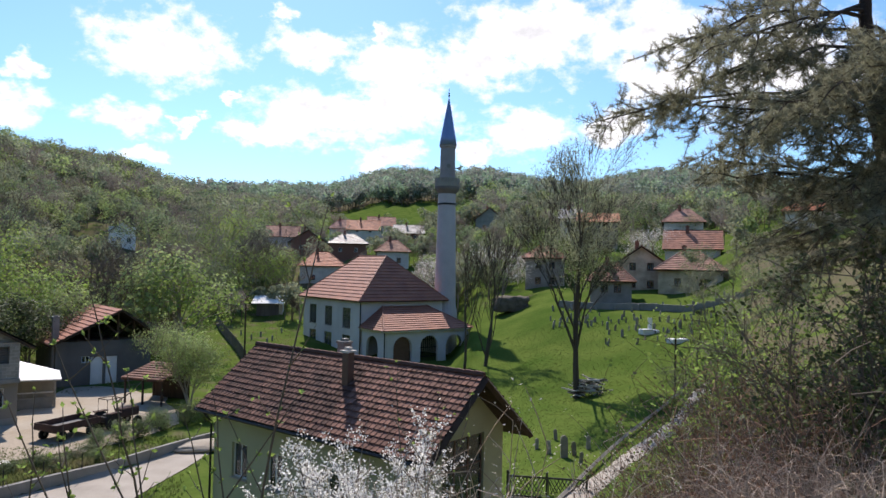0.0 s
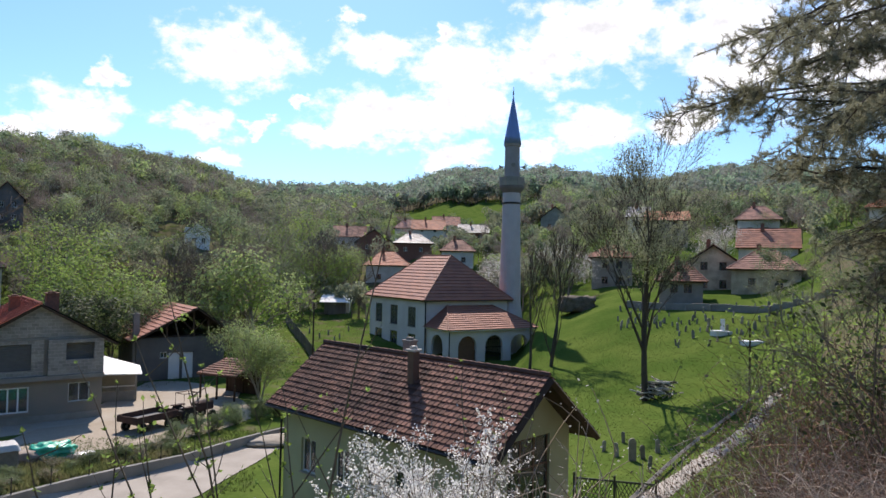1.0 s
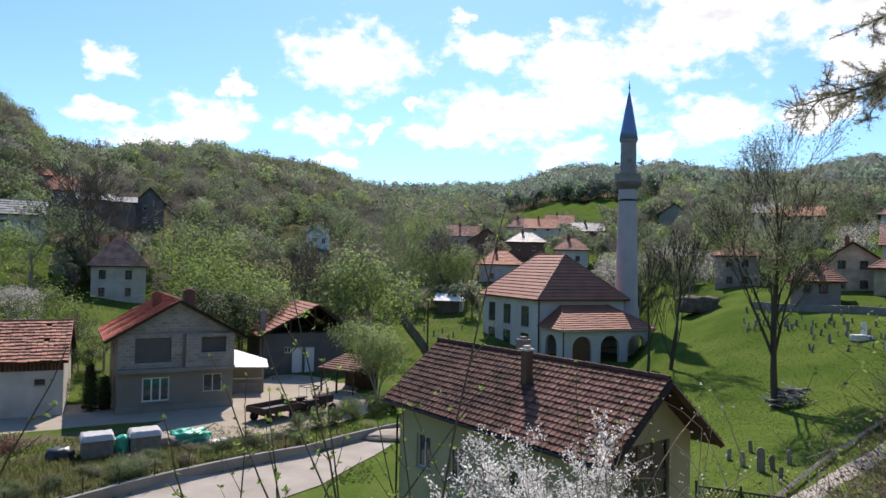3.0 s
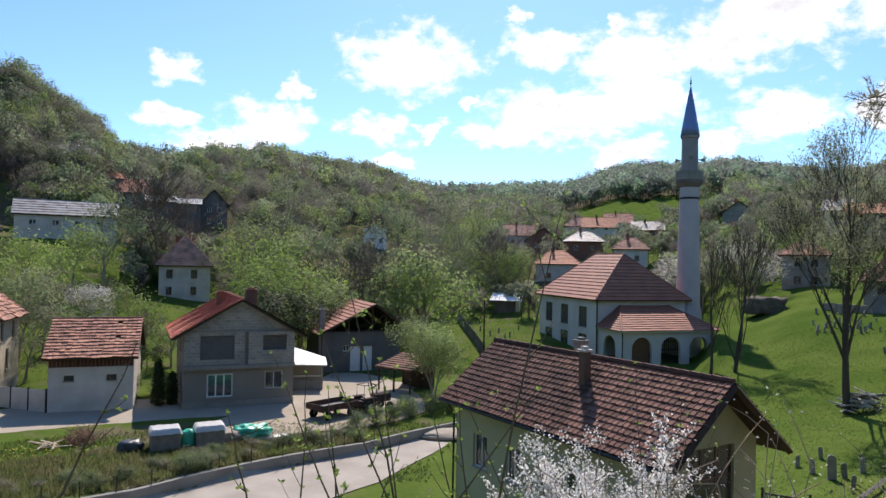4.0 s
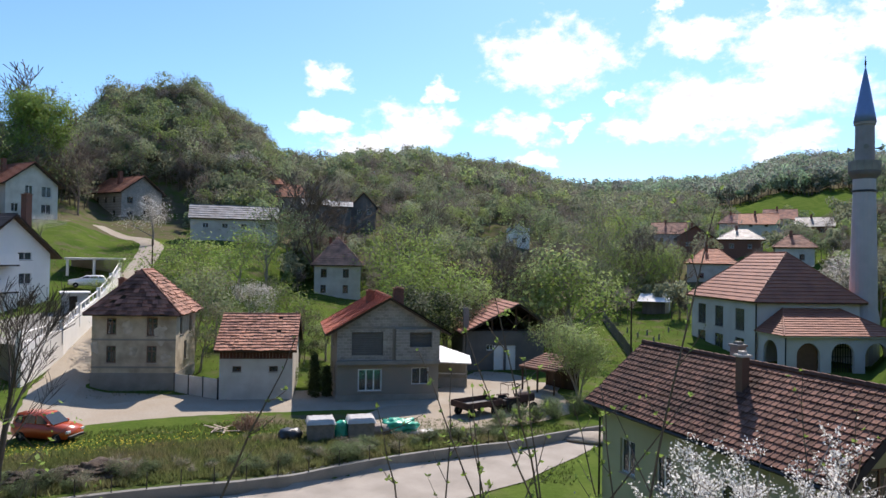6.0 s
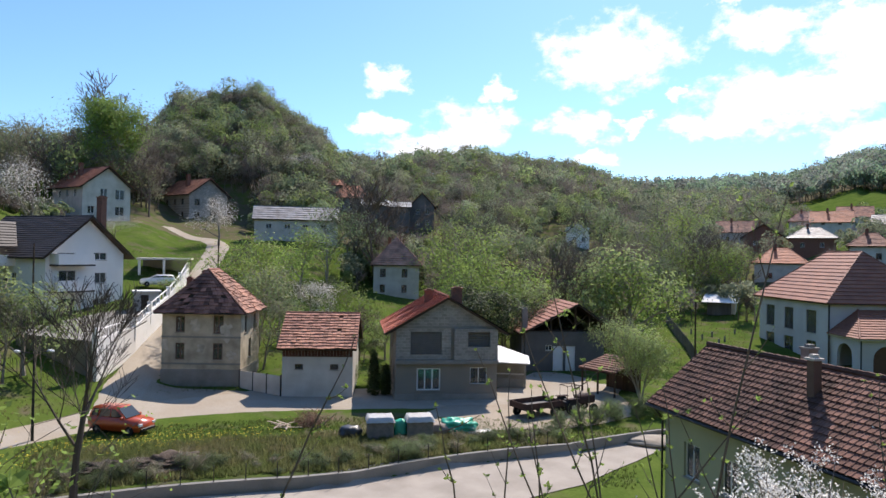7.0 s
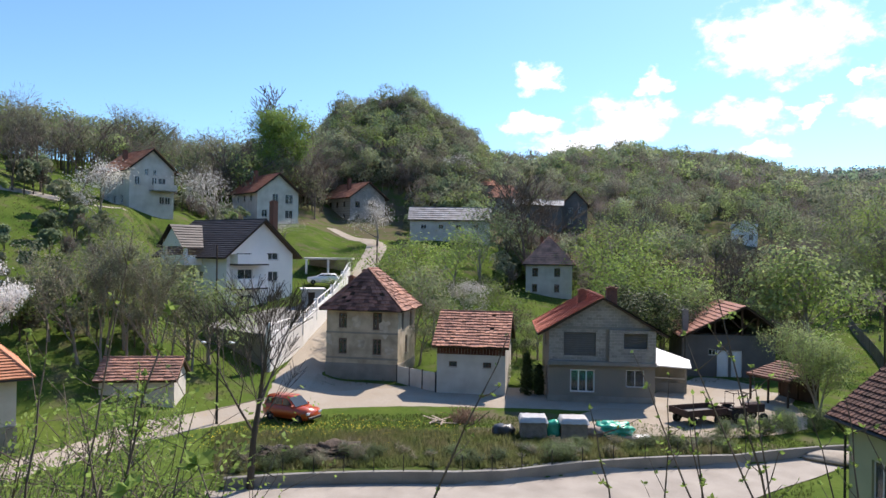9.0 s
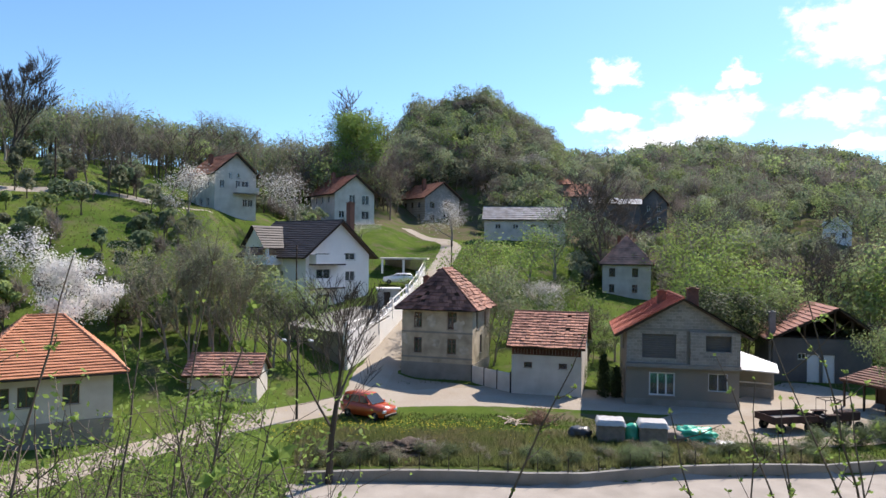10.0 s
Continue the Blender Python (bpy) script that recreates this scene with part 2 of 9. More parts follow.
M["yard"] = mat("dusty_beige_yard", (0.345, 0.29, 0.225), 1.0, 0.35, 0.3, 7, 0.5, second=(0.30, 0.245, 0.18))
M["bark_pale"] = mat("grey_olive_bark", (0.29, 0.25, 0.20), 0.95, 0.3, 2.0, 20, 0.4, streak=(1, 1, 0.2))
M["bark"] = mat("grey_brown_bark", (0.095, 0.077, 0.063), 0.95, 0.35, 2.0, 20, 0.5, streak=(1, 1, 0.2))
M["twig"] = mat("brown_twigs", (0.17, 0.135, 0.105), 0.95, 0.25, 3, 20, 0.2)
M["twig_pale"] = mat("dry_pale_twigs", (0.44, 0.35, 0.275), 0.95, 0.3, 3, 20, 0.2, island=0.35)
M["twig_red"] = mat("red_brown_canes", (0.34, 0.20, 0.135), 0.95, 0.3, 3, 20, 0.2, island=0.3)
M["leaf_fresh"] = mat("fresh_spring_leaves", (0.255, 0.335, 0.085), 0.6, 0.3, 0.25, 8, 0, second=(0.21, 0.32, 0.085), island=0.12, per_object=0.22, spec=0.1, translucent=0.52)
M["leaf_green"] = mat("green_leaves", (0.19, 0.245, 0.115), 0.6, 0.3, 0.25, 8, 0, island=0.12, per_object=0.25, spec=0.1, translucent=0.52)
M["leaf_olive"] = mat("olive_buds", (0.26, 0.275, 0.17), 0.7, 0.3, 0.25, 8, 0, island=0.12, per_object=0.25, spec=0.1, translucent=0.52)
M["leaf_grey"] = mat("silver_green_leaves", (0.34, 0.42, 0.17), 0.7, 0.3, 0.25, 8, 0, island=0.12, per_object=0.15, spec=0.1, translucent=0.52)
M["leaf_brown"] = mat("brown_grey_buds", (0.15, 0.12, 0.095), 0.8, 0.3, 0.25, 8, 0, island=0.12, per_object=0.2, spec=0.1, translucent=0.3)
M["leaf_dark"] = mat("evergreen_leaves", (0.075, 0.1, 0.04), 0.6, 0.25, 0.8, 8, 0, island=0.3, spec=0.1, translucent=0.3)
M["needles"] = mat("pine_needles", (0.31, 0.305, 0.205), 0.6, 0.25, 0.8, 8, 0, island=0.4, spec=0.1, translucent=0.5)
M["wood_olive"] = mat("olive_budding_woods", (0.27, 0.29, 0.185), 0.8, 0.2, 0.3, 4, 0, island=0.1, spec=0.1, translucent=0.52, tone=True)
M["wood_green"] = mat("green_spring_woods", (0.215, 0.275, 0.155), 0.8, 0.2, 0.3, 4, 0, island=0.1, spec=0.1, translucent=0.52, tone=True)
M["wood_fresh"] = mat("fresh_green_woods", (0.29, 0.36, 0.14), 0.8, 0.2, 0.3, 4, 0, island=0.1, spec=0.1, translucent=0.52, tone=True)
M["wood_brown"] = mat("bare_brown_woods", (0.24, 0.205, 0.175), 0.9, 0.2, 0.3, 4, 0, island=0.15, spec=0.1, translucent=0.35, tone=True)
# far woods: the haze of distance is put into these paler, greyer colours
M["haze_wood"] = mat("grey_green_hazed_woods", (0.27, 0.325, 0.25), 0.8, 0.2, 0.3, 4, 0, island=0.1, spec=0.1, translucent=0.52, tone=True)
M["haze_wood_green"] = mat("pale_green_hazed_woods", (0.25, 0.345, 0.215), 0.8, 0.2, 0.3, 4, 0, island=0.1, spec=0.1, translucent=0.52, tone=True)
M["haze_wood_brown"] = mat("grey_brown_hazed_woods", (0.27, 0.275, 0.23), 0.9, 0.2, 0.3, 4, 0, island=0.1, spec=0.1, translucent=0.5, tone=True)
M["petal"] = mat("white_blossom", (0.84, 0.82, 0.79), 0.7, 0.08, 2, 20, 0, island=0.15, translucent=0.6)
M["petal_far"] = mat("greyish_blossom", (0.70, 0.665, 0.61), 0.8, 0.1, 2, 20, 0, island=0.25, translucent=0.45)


# ---- ground ----
PROFILES = []


def profile(az, *rz):
    PROFILES.append((az, np.array(rz[0::2], float), np.array(rz[1::2], float)))


profile(-180, 0, 10.4, 10, 13, 30, 20, 100, 40, 400, 80, 4000, 80)
profile(-90, 0, 10.4, 6, 10.8, 30, 15, 80, 25, 300, 60, 4000, 60)
profile(-40, 0, 10.4, 5, 10.3, 12, 9.8, 30, 11, 60, 15, 120, 22, 300, 42, 700, 75, 4000, 70)
profile(-27, 0, 10.4, 5, 9.9, 9, 8.2, 18, 5.8, 30, 5.5, 50, 8.0, 80, 11, 120, 19, 200, 27, 420, 45, 800, 95, 1100, 90, 4000, 80)
profile(-18, 0, 10.4, 4, 9.3, 9, 6.8, 18, 4.2, 30, 3.0, 42, 3.1, 60, 4.4, 80, 7.2, 95, 9.2, 130, 13.6, 150, 18, 220, 24, 420, 45, 750, 105, 1000, 110, 4000, 80)
profile(-10, 0, 10.4, 4, 9.1, 9, 6.2, 18, 3.2, 30, 2.4, 40, 2.1, 54, 2.3, 70, 4.4, 88, 7.6, 110, 9.6, 140, 17.5, 220, 26, 420, 45, 750, 90, 1000, 108, 4000, 80)
profile(-3, 0, 10.4, 4, 8.9, 9, 5.7, 17, 1.8, 24, 0.4, 40, 0.5, 60, 1.3, 70, 2.2, 80, 3.5, 95, 5.4, 110, 7.6, 150, 14, 200, 24, 280, 31, 450, 55, 720, 100, 900, 112, 4000, 80)
profile(-0.6, 0, 10.4, 4, 8.9, 9, 5.6, 17, 1.6, 24, -0.2, 45, 0, 85, 0.2, 101, 0.4, 115, 4, 150, 12, 200, 21, 280, 29, 450, 52, 720, 98, 900, 114, 4000, 80)
profile(4, 0, 10.4, 4, 8.9, 9, 5.6, 17, 1.6, 24, -0.3, 45, 0, 85, 0.2, 110, 4, 150, 11.5, 185, 15.5, 225, 19.8, 300, 27, 420, 46, 600, 77, 850, 118, 1000, 112, 4000, 80)
profile(10, 0, 10.4, 4, 8.9, 9, 5.6, 18, 1.8, 27, 0, 45, 0, 85, 0.2, 110, 3, 150, 8, 200, 15.5, 260, 22, 340, 31, 480, 47, 700, 77, 900, 92, 4000, 75)
profile(18, 0, 10.4, 4, 8.9, 9, 5.6, 19, 2, 29, 0, 60, 0, 85, 0.5, 115, 3.0, 160, 8, 240, 19, 340, 32, 500, 51, 750, 74, 900, 78, 4000, 70)
profile(27, 0, 10.4, 4, 8.9, 9, 5.6, 19, 2, 29, 0, 60, 0, 78, 0.2, 110, 3.0, 160, 10, 240, 28, 330, 48, 400, 57, 500, 55, 4000, 75)
profile(34, 0, 10.4, 4, 8.9, 9, 5.6, 19, 2, 29, 0, 60, 0, 75, 0.3, 110, 4.5, 150, 11, 220, 30, 300, 49, 350, 54, 500, 50, 4000, 75)
profile(43, 0, 10.4, 4, 8.9, 9, 5.6, 19, 2, 29, 0, 60, 0, 75, 1.0, 110, 6.5, 130, 13.5, 160, 19, 220, 30, 280, 42, 330, 44, 500, 48, 4000, 75)
profile(47, 0, 10.4, 4, 8.9, 9, 5.6, 19, 2, 29, 0, 60, 0, 68, 0.2, 85, 3.5, 110, 9, 128, 14.5, 150, 17.5, 175, 31, 205, 45, 235, 43, 330, 40, 4000, 75)
profile(51.5, 0, 10.4, 4, 8.9, 9, 5.6, 19, 2, 29, 0, 60, 0, 69, 0.6, 85, 5.0, 102, 9.0, 122, 13.4, 150, 17.8, 172, 33, 200, 52, 235, 48, 330, 40, 4000, 75)
profile(56, 0, 10.4, 4, 8.9, 9, 5.6, 19, 2, 29, 0, 58, 0, 68, 0.3, 74, 1.8, 88, 5.8, 102, 9.2, 128, 14.0, 148, 18.0, 172, 32, 200, 48.5, 235, 46, 330, 40, 4000, 75)
profile(60, 0, 10.4, 4, 8.9, 9, 5.6, 19, 2, 29, 0, 55, 0.1, 62, 0.6, 68, 1.6, 74, 3.2, 85, 5.2, 97, 8.4, 110, 12, 130, 17.2, 150, 22, 180, 30, 220, 35, 4000, 75)
profile(66, 0, 10.4, 4, 8.8, 9, 5.5, 19, 2, 29, 0.1, 52, 0, 60, 1, 70, 2.9, 84, 5.2, 95, 9, 112, 14.5, 130, 17.6, 150, 23, 190, 32, 4000, 75)
profile(69.5, 0, 10.4, 4, 8.7, 10, 5.3, 20, 2, 31, 0.2, 50, 0, 60, 1.2, 70, 3.2, 84, 5.0, 92, 6.2, 103, 11, 113, 16.8, 130, 19, 150, 24, 190, 32, 4000, 75)
profile(73, 0, 10.4, 4, 8.6, 10, 5.2, 22, 2, 34, 0.4, 48, 0, 56, 1.5, 68, 6.5, 84, 13.2, 97, 17.2, 112, 18.2, 130, 22, 170, 31, 4000, 75)
profile(83, 0, 10.4, 4, 8.4, 10, 5.2, 24, 2, 38, 0.2, 52, 0.2, 62, 4.5, 76, 12, 92, 18.2, 105, 22.5, 130, 26, 190, 33, 4000, 75)
profile(100, 0, 10.4, 4, 8.4, 10, 5.2, 24, 2, 38, 1, 52, 2, 62, 7, 76, 14, 92, 20, 130, 29, 190, 36, 4000, 75)
profile(180, 0, 10.4, 10, 13, 30, 20, 100, 40, 400, 80, 4000, 80)
WALL_AZ, WALL_R = (12.0, 17.7, 25.3, 42.5, 47.0, 65.5, 70.0), (52.6, 52.6, 46.3, 39.3, 38.7, 38.8, 39.0)


def smooth(t):
    t = np.clip(t, 0, 1)
    return t * t * (3 - 2 * t)


def ground_z(x, y):
    """Height of the ground at x, y (arrays or numbers)."""
    x, y = np.atleast_1d(np.asarray(x, float)), np.atleast_1d(np.asarray(y, float))
    az, r = np.degrees(np.arctan2(-x, y)), np.hypot(x, y)
    stations = np.array([p[0] for p in PROFILES])
    all_z = np.stack([np.interp(r, p[1], p[2]) for p in PROFILES])
    i = np.clip(np.searchsorted(stations, az, side="right") - 1, 0, len(stations) - 2)
    f = smooth((az - stations[i]) / (stations[i + 1] - stations[i]))
    k = np.arange(len(x))
    z = all_z[i, k] * (1 - f) + all_z[i + 1, k] * f
    shelf = smooth((np.interp(az, WALL_AZ, WALL_R) - r) / 0.35) * smooth((az - 9) / 4) * smooth((68 - az) / 1.5) * smooth((r - 22) / 6)
    z = z - 0.65 * shelf
    rough = np.sin(x * 0.21 + 1.3) * np.sin(y * 0.17) + 0.5 * np.sin(x * 0.53 + y * 0.41)
    return z + rough * np.clip((r - 85) / 200, 0, 1) * 1.6


def gz(x, y):
    return float(ground_z(x, y)[0])


def polar(az, r, dz=0.0):
    x, y = -r * math.sin(radians(az)), r * math.cos(radians(az))
    return x, y, gz(x, y) + dz


def ground_material():
    m = mat("meadow_grass", (0.095, 0.132, 0.03), 1.0, 0.45, 0.22, 4.0, 0.8, second=(0.055, 0.095, 0.019), bump_dist=0.06, spec=0.0)
    nt = m.node_tree
    N, L = nt.nodes.new, nt.links.new
    bsdf = nt.nodes["Principled BSDF"]
    grass = bsdf.inputs["Base Color"].links[0].from_socket
    coord = N("ShaderNodeTexCoord")
    attr = N("ShaderNodeAttribute")
    attr.attribute_name = "litter"
    spots = N("ShaderNodeTexNoise")
    spots.inputs["Scale"].default_value, spots.inputs["Detail"].default_value = 0.5, 8
    L(coord.outputs["Object"], spots.inputs["Vector"])
    add = N("ShaderNodeMath")
    add.operation = "ADD"
    L(attr.outputs["Fac"], add.inputs[0])
    L(spots.outputs[0], add.inputs[1])
    step = N("ShaderNodeMapRange")
    step.interpolation_type = "SMOOTHSTEP"
    step.inputs["From Min"].default_value, step.inputs["From Max"].default_value = 0.78, 1.08
    L(add.outputs[0], step.inputs["Value"])
    mix = N("ShaderNodeMix")
    mix.data_type = "RGBA"
    L(step.outputs[0], mix.inputs[0])
    L(grass, mix.inputs[6])
    mix.inputs[7].default_value = (0.125, 0.108, 0.068, 1)
    L(mix.outputs[2], bsdf.inputs["Base Color"])
    return m


def litter_at(x, y):
    """How much dead leaves and soil show through the grass."""
    az, r = np.degrees(np.arctan2(-x, y)), np.hypot(x, y)
    v = np.full(x.shape, 0.25)
    v = np.where(r < 26, 0.42, v)
    v = np.where((az < -14) & (r < 30), 0.75, v)
    v = np.where((az > 24) & (az < 47) & (r > 43.5) & (r < 54), 0.5, v)
    edge = np.interp(az, WALL_AZ, WALL_R)
    v = np.where((az > 20) & (az < 67) & (r > edge) & (r < edge + 4), 0.36, v)
    v = np.where((r > 68) & (az > 8) & (az < 60), 0.3, v)
    v = np.where((r > 130) & (az > 8) & (az < 60), 0.5, v)
    v = np.where((r > 54) & (az > 66), 0.3, v)
    v = np.where((az < -23) & (r >= 34) & (r < 110), 0.5, v)
    v = np.where((r > 240), 0.75, v)
    v = np.where((az > -6) & (az < 10.5) & (r > 240) & (r < 475), 0.0, v)
    v = np.where((az > -23) & (az < 9) & (r > 30) & (r < 100), 0.02, v)
    return v


def build_ground():
    azs = np.concatenate([np.arange(-180, -42, 6.0), np.arange(-42, 104, 0.55), np.arange(104, 179, 6.0), [180.0]])
    rs = np.concatenate([np.linspace(0.6, 30, 60), np.linspace(30.4, 60, 75), np.geomspace(60.8, 330, 95), np.geomspace(345, 4000, 40)])
    A, R = np.meshgrid(np.radians(azs), rs, indexing="ij")
    X, Y = -R * np.sin(A), R * np.cos(A)
    Z = ground_z(X.ravel(), Y.ravel())
    bumps = np.sin(X * 1.7 + np.sin(Y * 1.1)) * np.sin(Y * 1.9 + np.cos(X * 0.8)) * 0.05
    Z = Z + bumps.ravel() * np.clip((26 - R.ravel()) / 10, 0.15, 1)
    na, nr = A.shape
    verts = np.stack([X.ravel(), Y.ravel(), Z], 1).tolist() + [(0.0, 0.0, 10.4)]
    i, j = np.meshgrid(np.arange(na - 1), np.arange(nr - 1), indexing="ij")
    q = (i * nr + j).ravel()
    faces = np.stack([q, q + 1, q + nr + 1, q + nr], 1)[:, ::-1].tolist()
    c = len(verts) - 1
    faces += [(c, k * nr, (k + 1) * nr) for k in range(na - 1)]
    me = bpy.data.meshes.new("ground")
    me.from_pydata(verts, [], faces)
    me.polygons.foreach_set("use_smooth", [True] * len(me.polygons))
    at = me.attributes.new("litter", "FLOAT", "POINT")
    at.data.foreach_set("value", np.append(litter_at(X.ravel(), Y.ravel()), 0.5))
    me.materials.append(ground_material())
    ob = new("ground", me)
    me.update()
    bm = bmesh.new()
    bm.from_mesh(me)
    bmesh.ops.recalc_face_normals(bm, faces=bm.faces)
    bm.to_mesh(me)
    bm.free()
    return tagged(ob, "grassy valley floor and wooded hillsides in spring", "ground", kind="structure")


ground = build_ground()


def mesh_object(name, bm, material, smooth_shade=False):
    me = bpy.data.meshes.new(name)
    bmesh.ops.recalc_face_normals(bm, faces=bm.faces)
    bm.to_mesh(me)
    bm.free()
    if smooth_shade:
        me.polygons.foreach_set("use_smooth", [True] * len(me.polygons))
    if material:
        me.materials.append(material)
    return new(name, me)


def part(name, bm, material, parent, label="", smooth_shade=False):
    """One mesh under a thing or under a part."""
    ob = mesh_object(name, bm, material, smooth_shade)
    ob.parent = parent
    if label:
        ob["label"] = label
    return ob


def thing(name, m, label, category, group="", kind=""):
    ob = new(name)
    ob.empty_display_size = 0.3
    ob.matrix_world = m
    return tagged(ob, label, category, group, kind)


def box(bm, x0, y0, z0, x1, y1, z1, m=None):
    """A box between two corners, turned by m."""
    vs = [bm.verts.new((m @ Vector(p)) if m else p) for p in
          ((x0, y0, z0), (x1, y0, z0), (x1, y1, z0), (x0, y1, z0), (x0, y0, z1), (x1, y0, z1), (x1, y1, z1), (x0, y1, z1))]
    for f in ((3, 2, 1, 0), (4, 5, 6, 7), (0, 1, 5, 4), (1, 2, 6, 5), (2, 3, 7, 6), (3, 0, 4, 7)):
        bm.faces.new([vs[i] for i in f])
    return vs


def soft_box(x0, y0, z0, x1, y1, z1, bevel=0.02):
    bm = bmesh.new()
    box(bm, x0, y0, z0, x1, y1, z1)
    bmesh.ops.bevel(bm, geom=bm.edges[:], offset=bevel, segments=1, affect="EDGES")
    return bm


def tube(bm, points, radii, sides=6, caps=True):
    """A tapered tube along points."""
    rings = []
    for i, p in enumerate(points):
        p = Vector(p)
        d = Vector(points[min(i + 1, len(points) - 1)]) - Vector(points[max(i - 1, 0)])
        d = d.normalized() if d.length > 1e-6 else Vector((0, 0, 1))
        u = d.cross(Vector((0, 0, 1)) if abs(d.z) < 0.95 else Vector((1, 0, 0))).normalized()
        v = d.cross(u)
        rings.append([bm.verts.new(p + (u * math.cos(k) + v * math.sin(k)) * radii[i]) for k in [2 * math.pi * s / sides for s in range(sides)]])
    for a_, b_ in zip(rings, rings[1:]):
        for s in range(sides):
            bm.faces.new((a_[s], a_[(s + 1) % sides], b_[(s + 1) % sides], b_[s]))
    if caps:
        bm.faces.new(rings[0][::-1])
        bm.faces.new(rings[-1])
    return bm


def lathe(bm, outline, sides=24):
    """A turned body from (radius, height) pairs."""
    rings = [[bm.verts.new((r * math.cos(2 * math.pi * s / sides), r * math.sin(2 * math.pi * s / sides), z)) for s in range(sides)] for r, z in outline]
    for a_, b_ in zip(rings, rings[1:]):
        for s in range(sides):
            bm.faces.new((a_[s], a_[(s + 1) % sides], b_[(s + 1) % sides], b_[s]))
    bm.faces.new(rings[0][::-1])
    bm.faces.new(rings[-1])
    return bm


def ribbon(name, pts, widths, material, label, lift=0.06, cross=7, step=0.8, category="road"):
    """A road laid on the ground along a line."""
    line, ws = [], []
    for (p, q), (w0, w1) in zip(zip(pts, pts[1:]), zip(widths, widths[1:])):
        n = max(2, int(math.dist(p, q) / step))
        for i in range(n):
            f = i / n
            line.append((p[0] + (q[0] - p[0]) * f, p[1] + (q[1] - p[1]) * f))
            ws.append(w0 + (w1 - w0) * f)
    line.append(pts[-1])
    ws.append(widths[-1])
    line = np.array(line)
    for _ in range(6):
        line[1:-1] = (line[:-2] + line[1:-1] * 2 + line[2:]) / 4
    d = np.gradient(line, axis=0)
    d /= np.linalg.norm(d, axis=1)[:, None]
    nrm = np.stack([-d[:, 1], d[:, 0]], 1)
    bm = bmesh.new()
    rows = []
    for i in range(len(line)):
        wob = 0.12 * math.sin(i * 0.9) + 0.08 * math.sin(i * 2.3)
        row = []
        for c in range(cross):
            s = (c / (cross - 1) - 0.5) * (ws[i] + wob)
            x, y = line[i] + nrm[i] * s
            edge = -0.09 if c in (0, cross - 1) else 0
            row.append(bm.verts.new((x, y, gz(x, y) + lift + edge)))
        rows.append(row)
    for r0, r1 in zip(rows, rows[1:]):
        for c in range(cross - 1):
            bm.faces.new((r0[c], r0[c + 1], r1[c + 1], r1[c]))
    ob = mesh_object(name, bm, material, True)
    return tagged(ob, label, category, kind="structure")


# ---- houses ----
def panel(bm, m, width, z0, z1, openings, thick=0.25):
    """An upright wall with openings cut through it; u along the wall, v inwards."""
    us = sorted({0.0, width, *[o[0] for o in openings], *[o[1] for o in openings]})
    zs = sorted({z0, z1, *[o[2] for o in openings], *[o[3] for o in openings]})
    solid = lambda u, z: not any(o[0] - 1e-4 < u < o[1] + 1e-4 and o[2] - 1e-4 < z < o[3] + 1e-4 for o in openings)
    nu, nz = len(us) - 1, len(zs) - 1
    cell = [[solid((us[i] + us[i + 1]) / 2, (zs[j] + zs[j + 1]) / 2) for j in range(nz)] for i in range(nu)]
    cache = {}

    def v(i, j, d):
        if (i, j, d) not in cache:
            cache[i, j, d] = bm.verts.new(m @ Vector((us[i], thick * d, zs[j])))
        return cache[i, j, d]

    for i in range(nu):
        for j in range(nz):
            if not cell[i][j]:
                continue
            bm.faces.new((v(i, j, 0), v(i + 1, j, 0), v(i + 1, j + 1, 0), v(i, j + 1, 0)))
            bm.faces.new((v(i, j, 1), v(i, j + 1, 1), v(i + 1, j + 1, 1), v(i + 1, j, 1)))
            for di, dj, e0, e1 in ((-1, 0, (i, j), (i, j + 1)), (1, 0, (i + 1, j), (i + 1, j + 1)), (0, -1, (i, j), (i + 1, j)), (0, 1, (i, j + 1), (i + 1, j + 1))):
                a_, b_ = i + di, j + dj
                if not (0 <= a_ < nu and 0 <= b_ < nz and cell[a_][b_]):
                    bm.faces.new((v(*e0, 0), v(*e1, 0), v(*e1, 1), v(*e0, 1)))


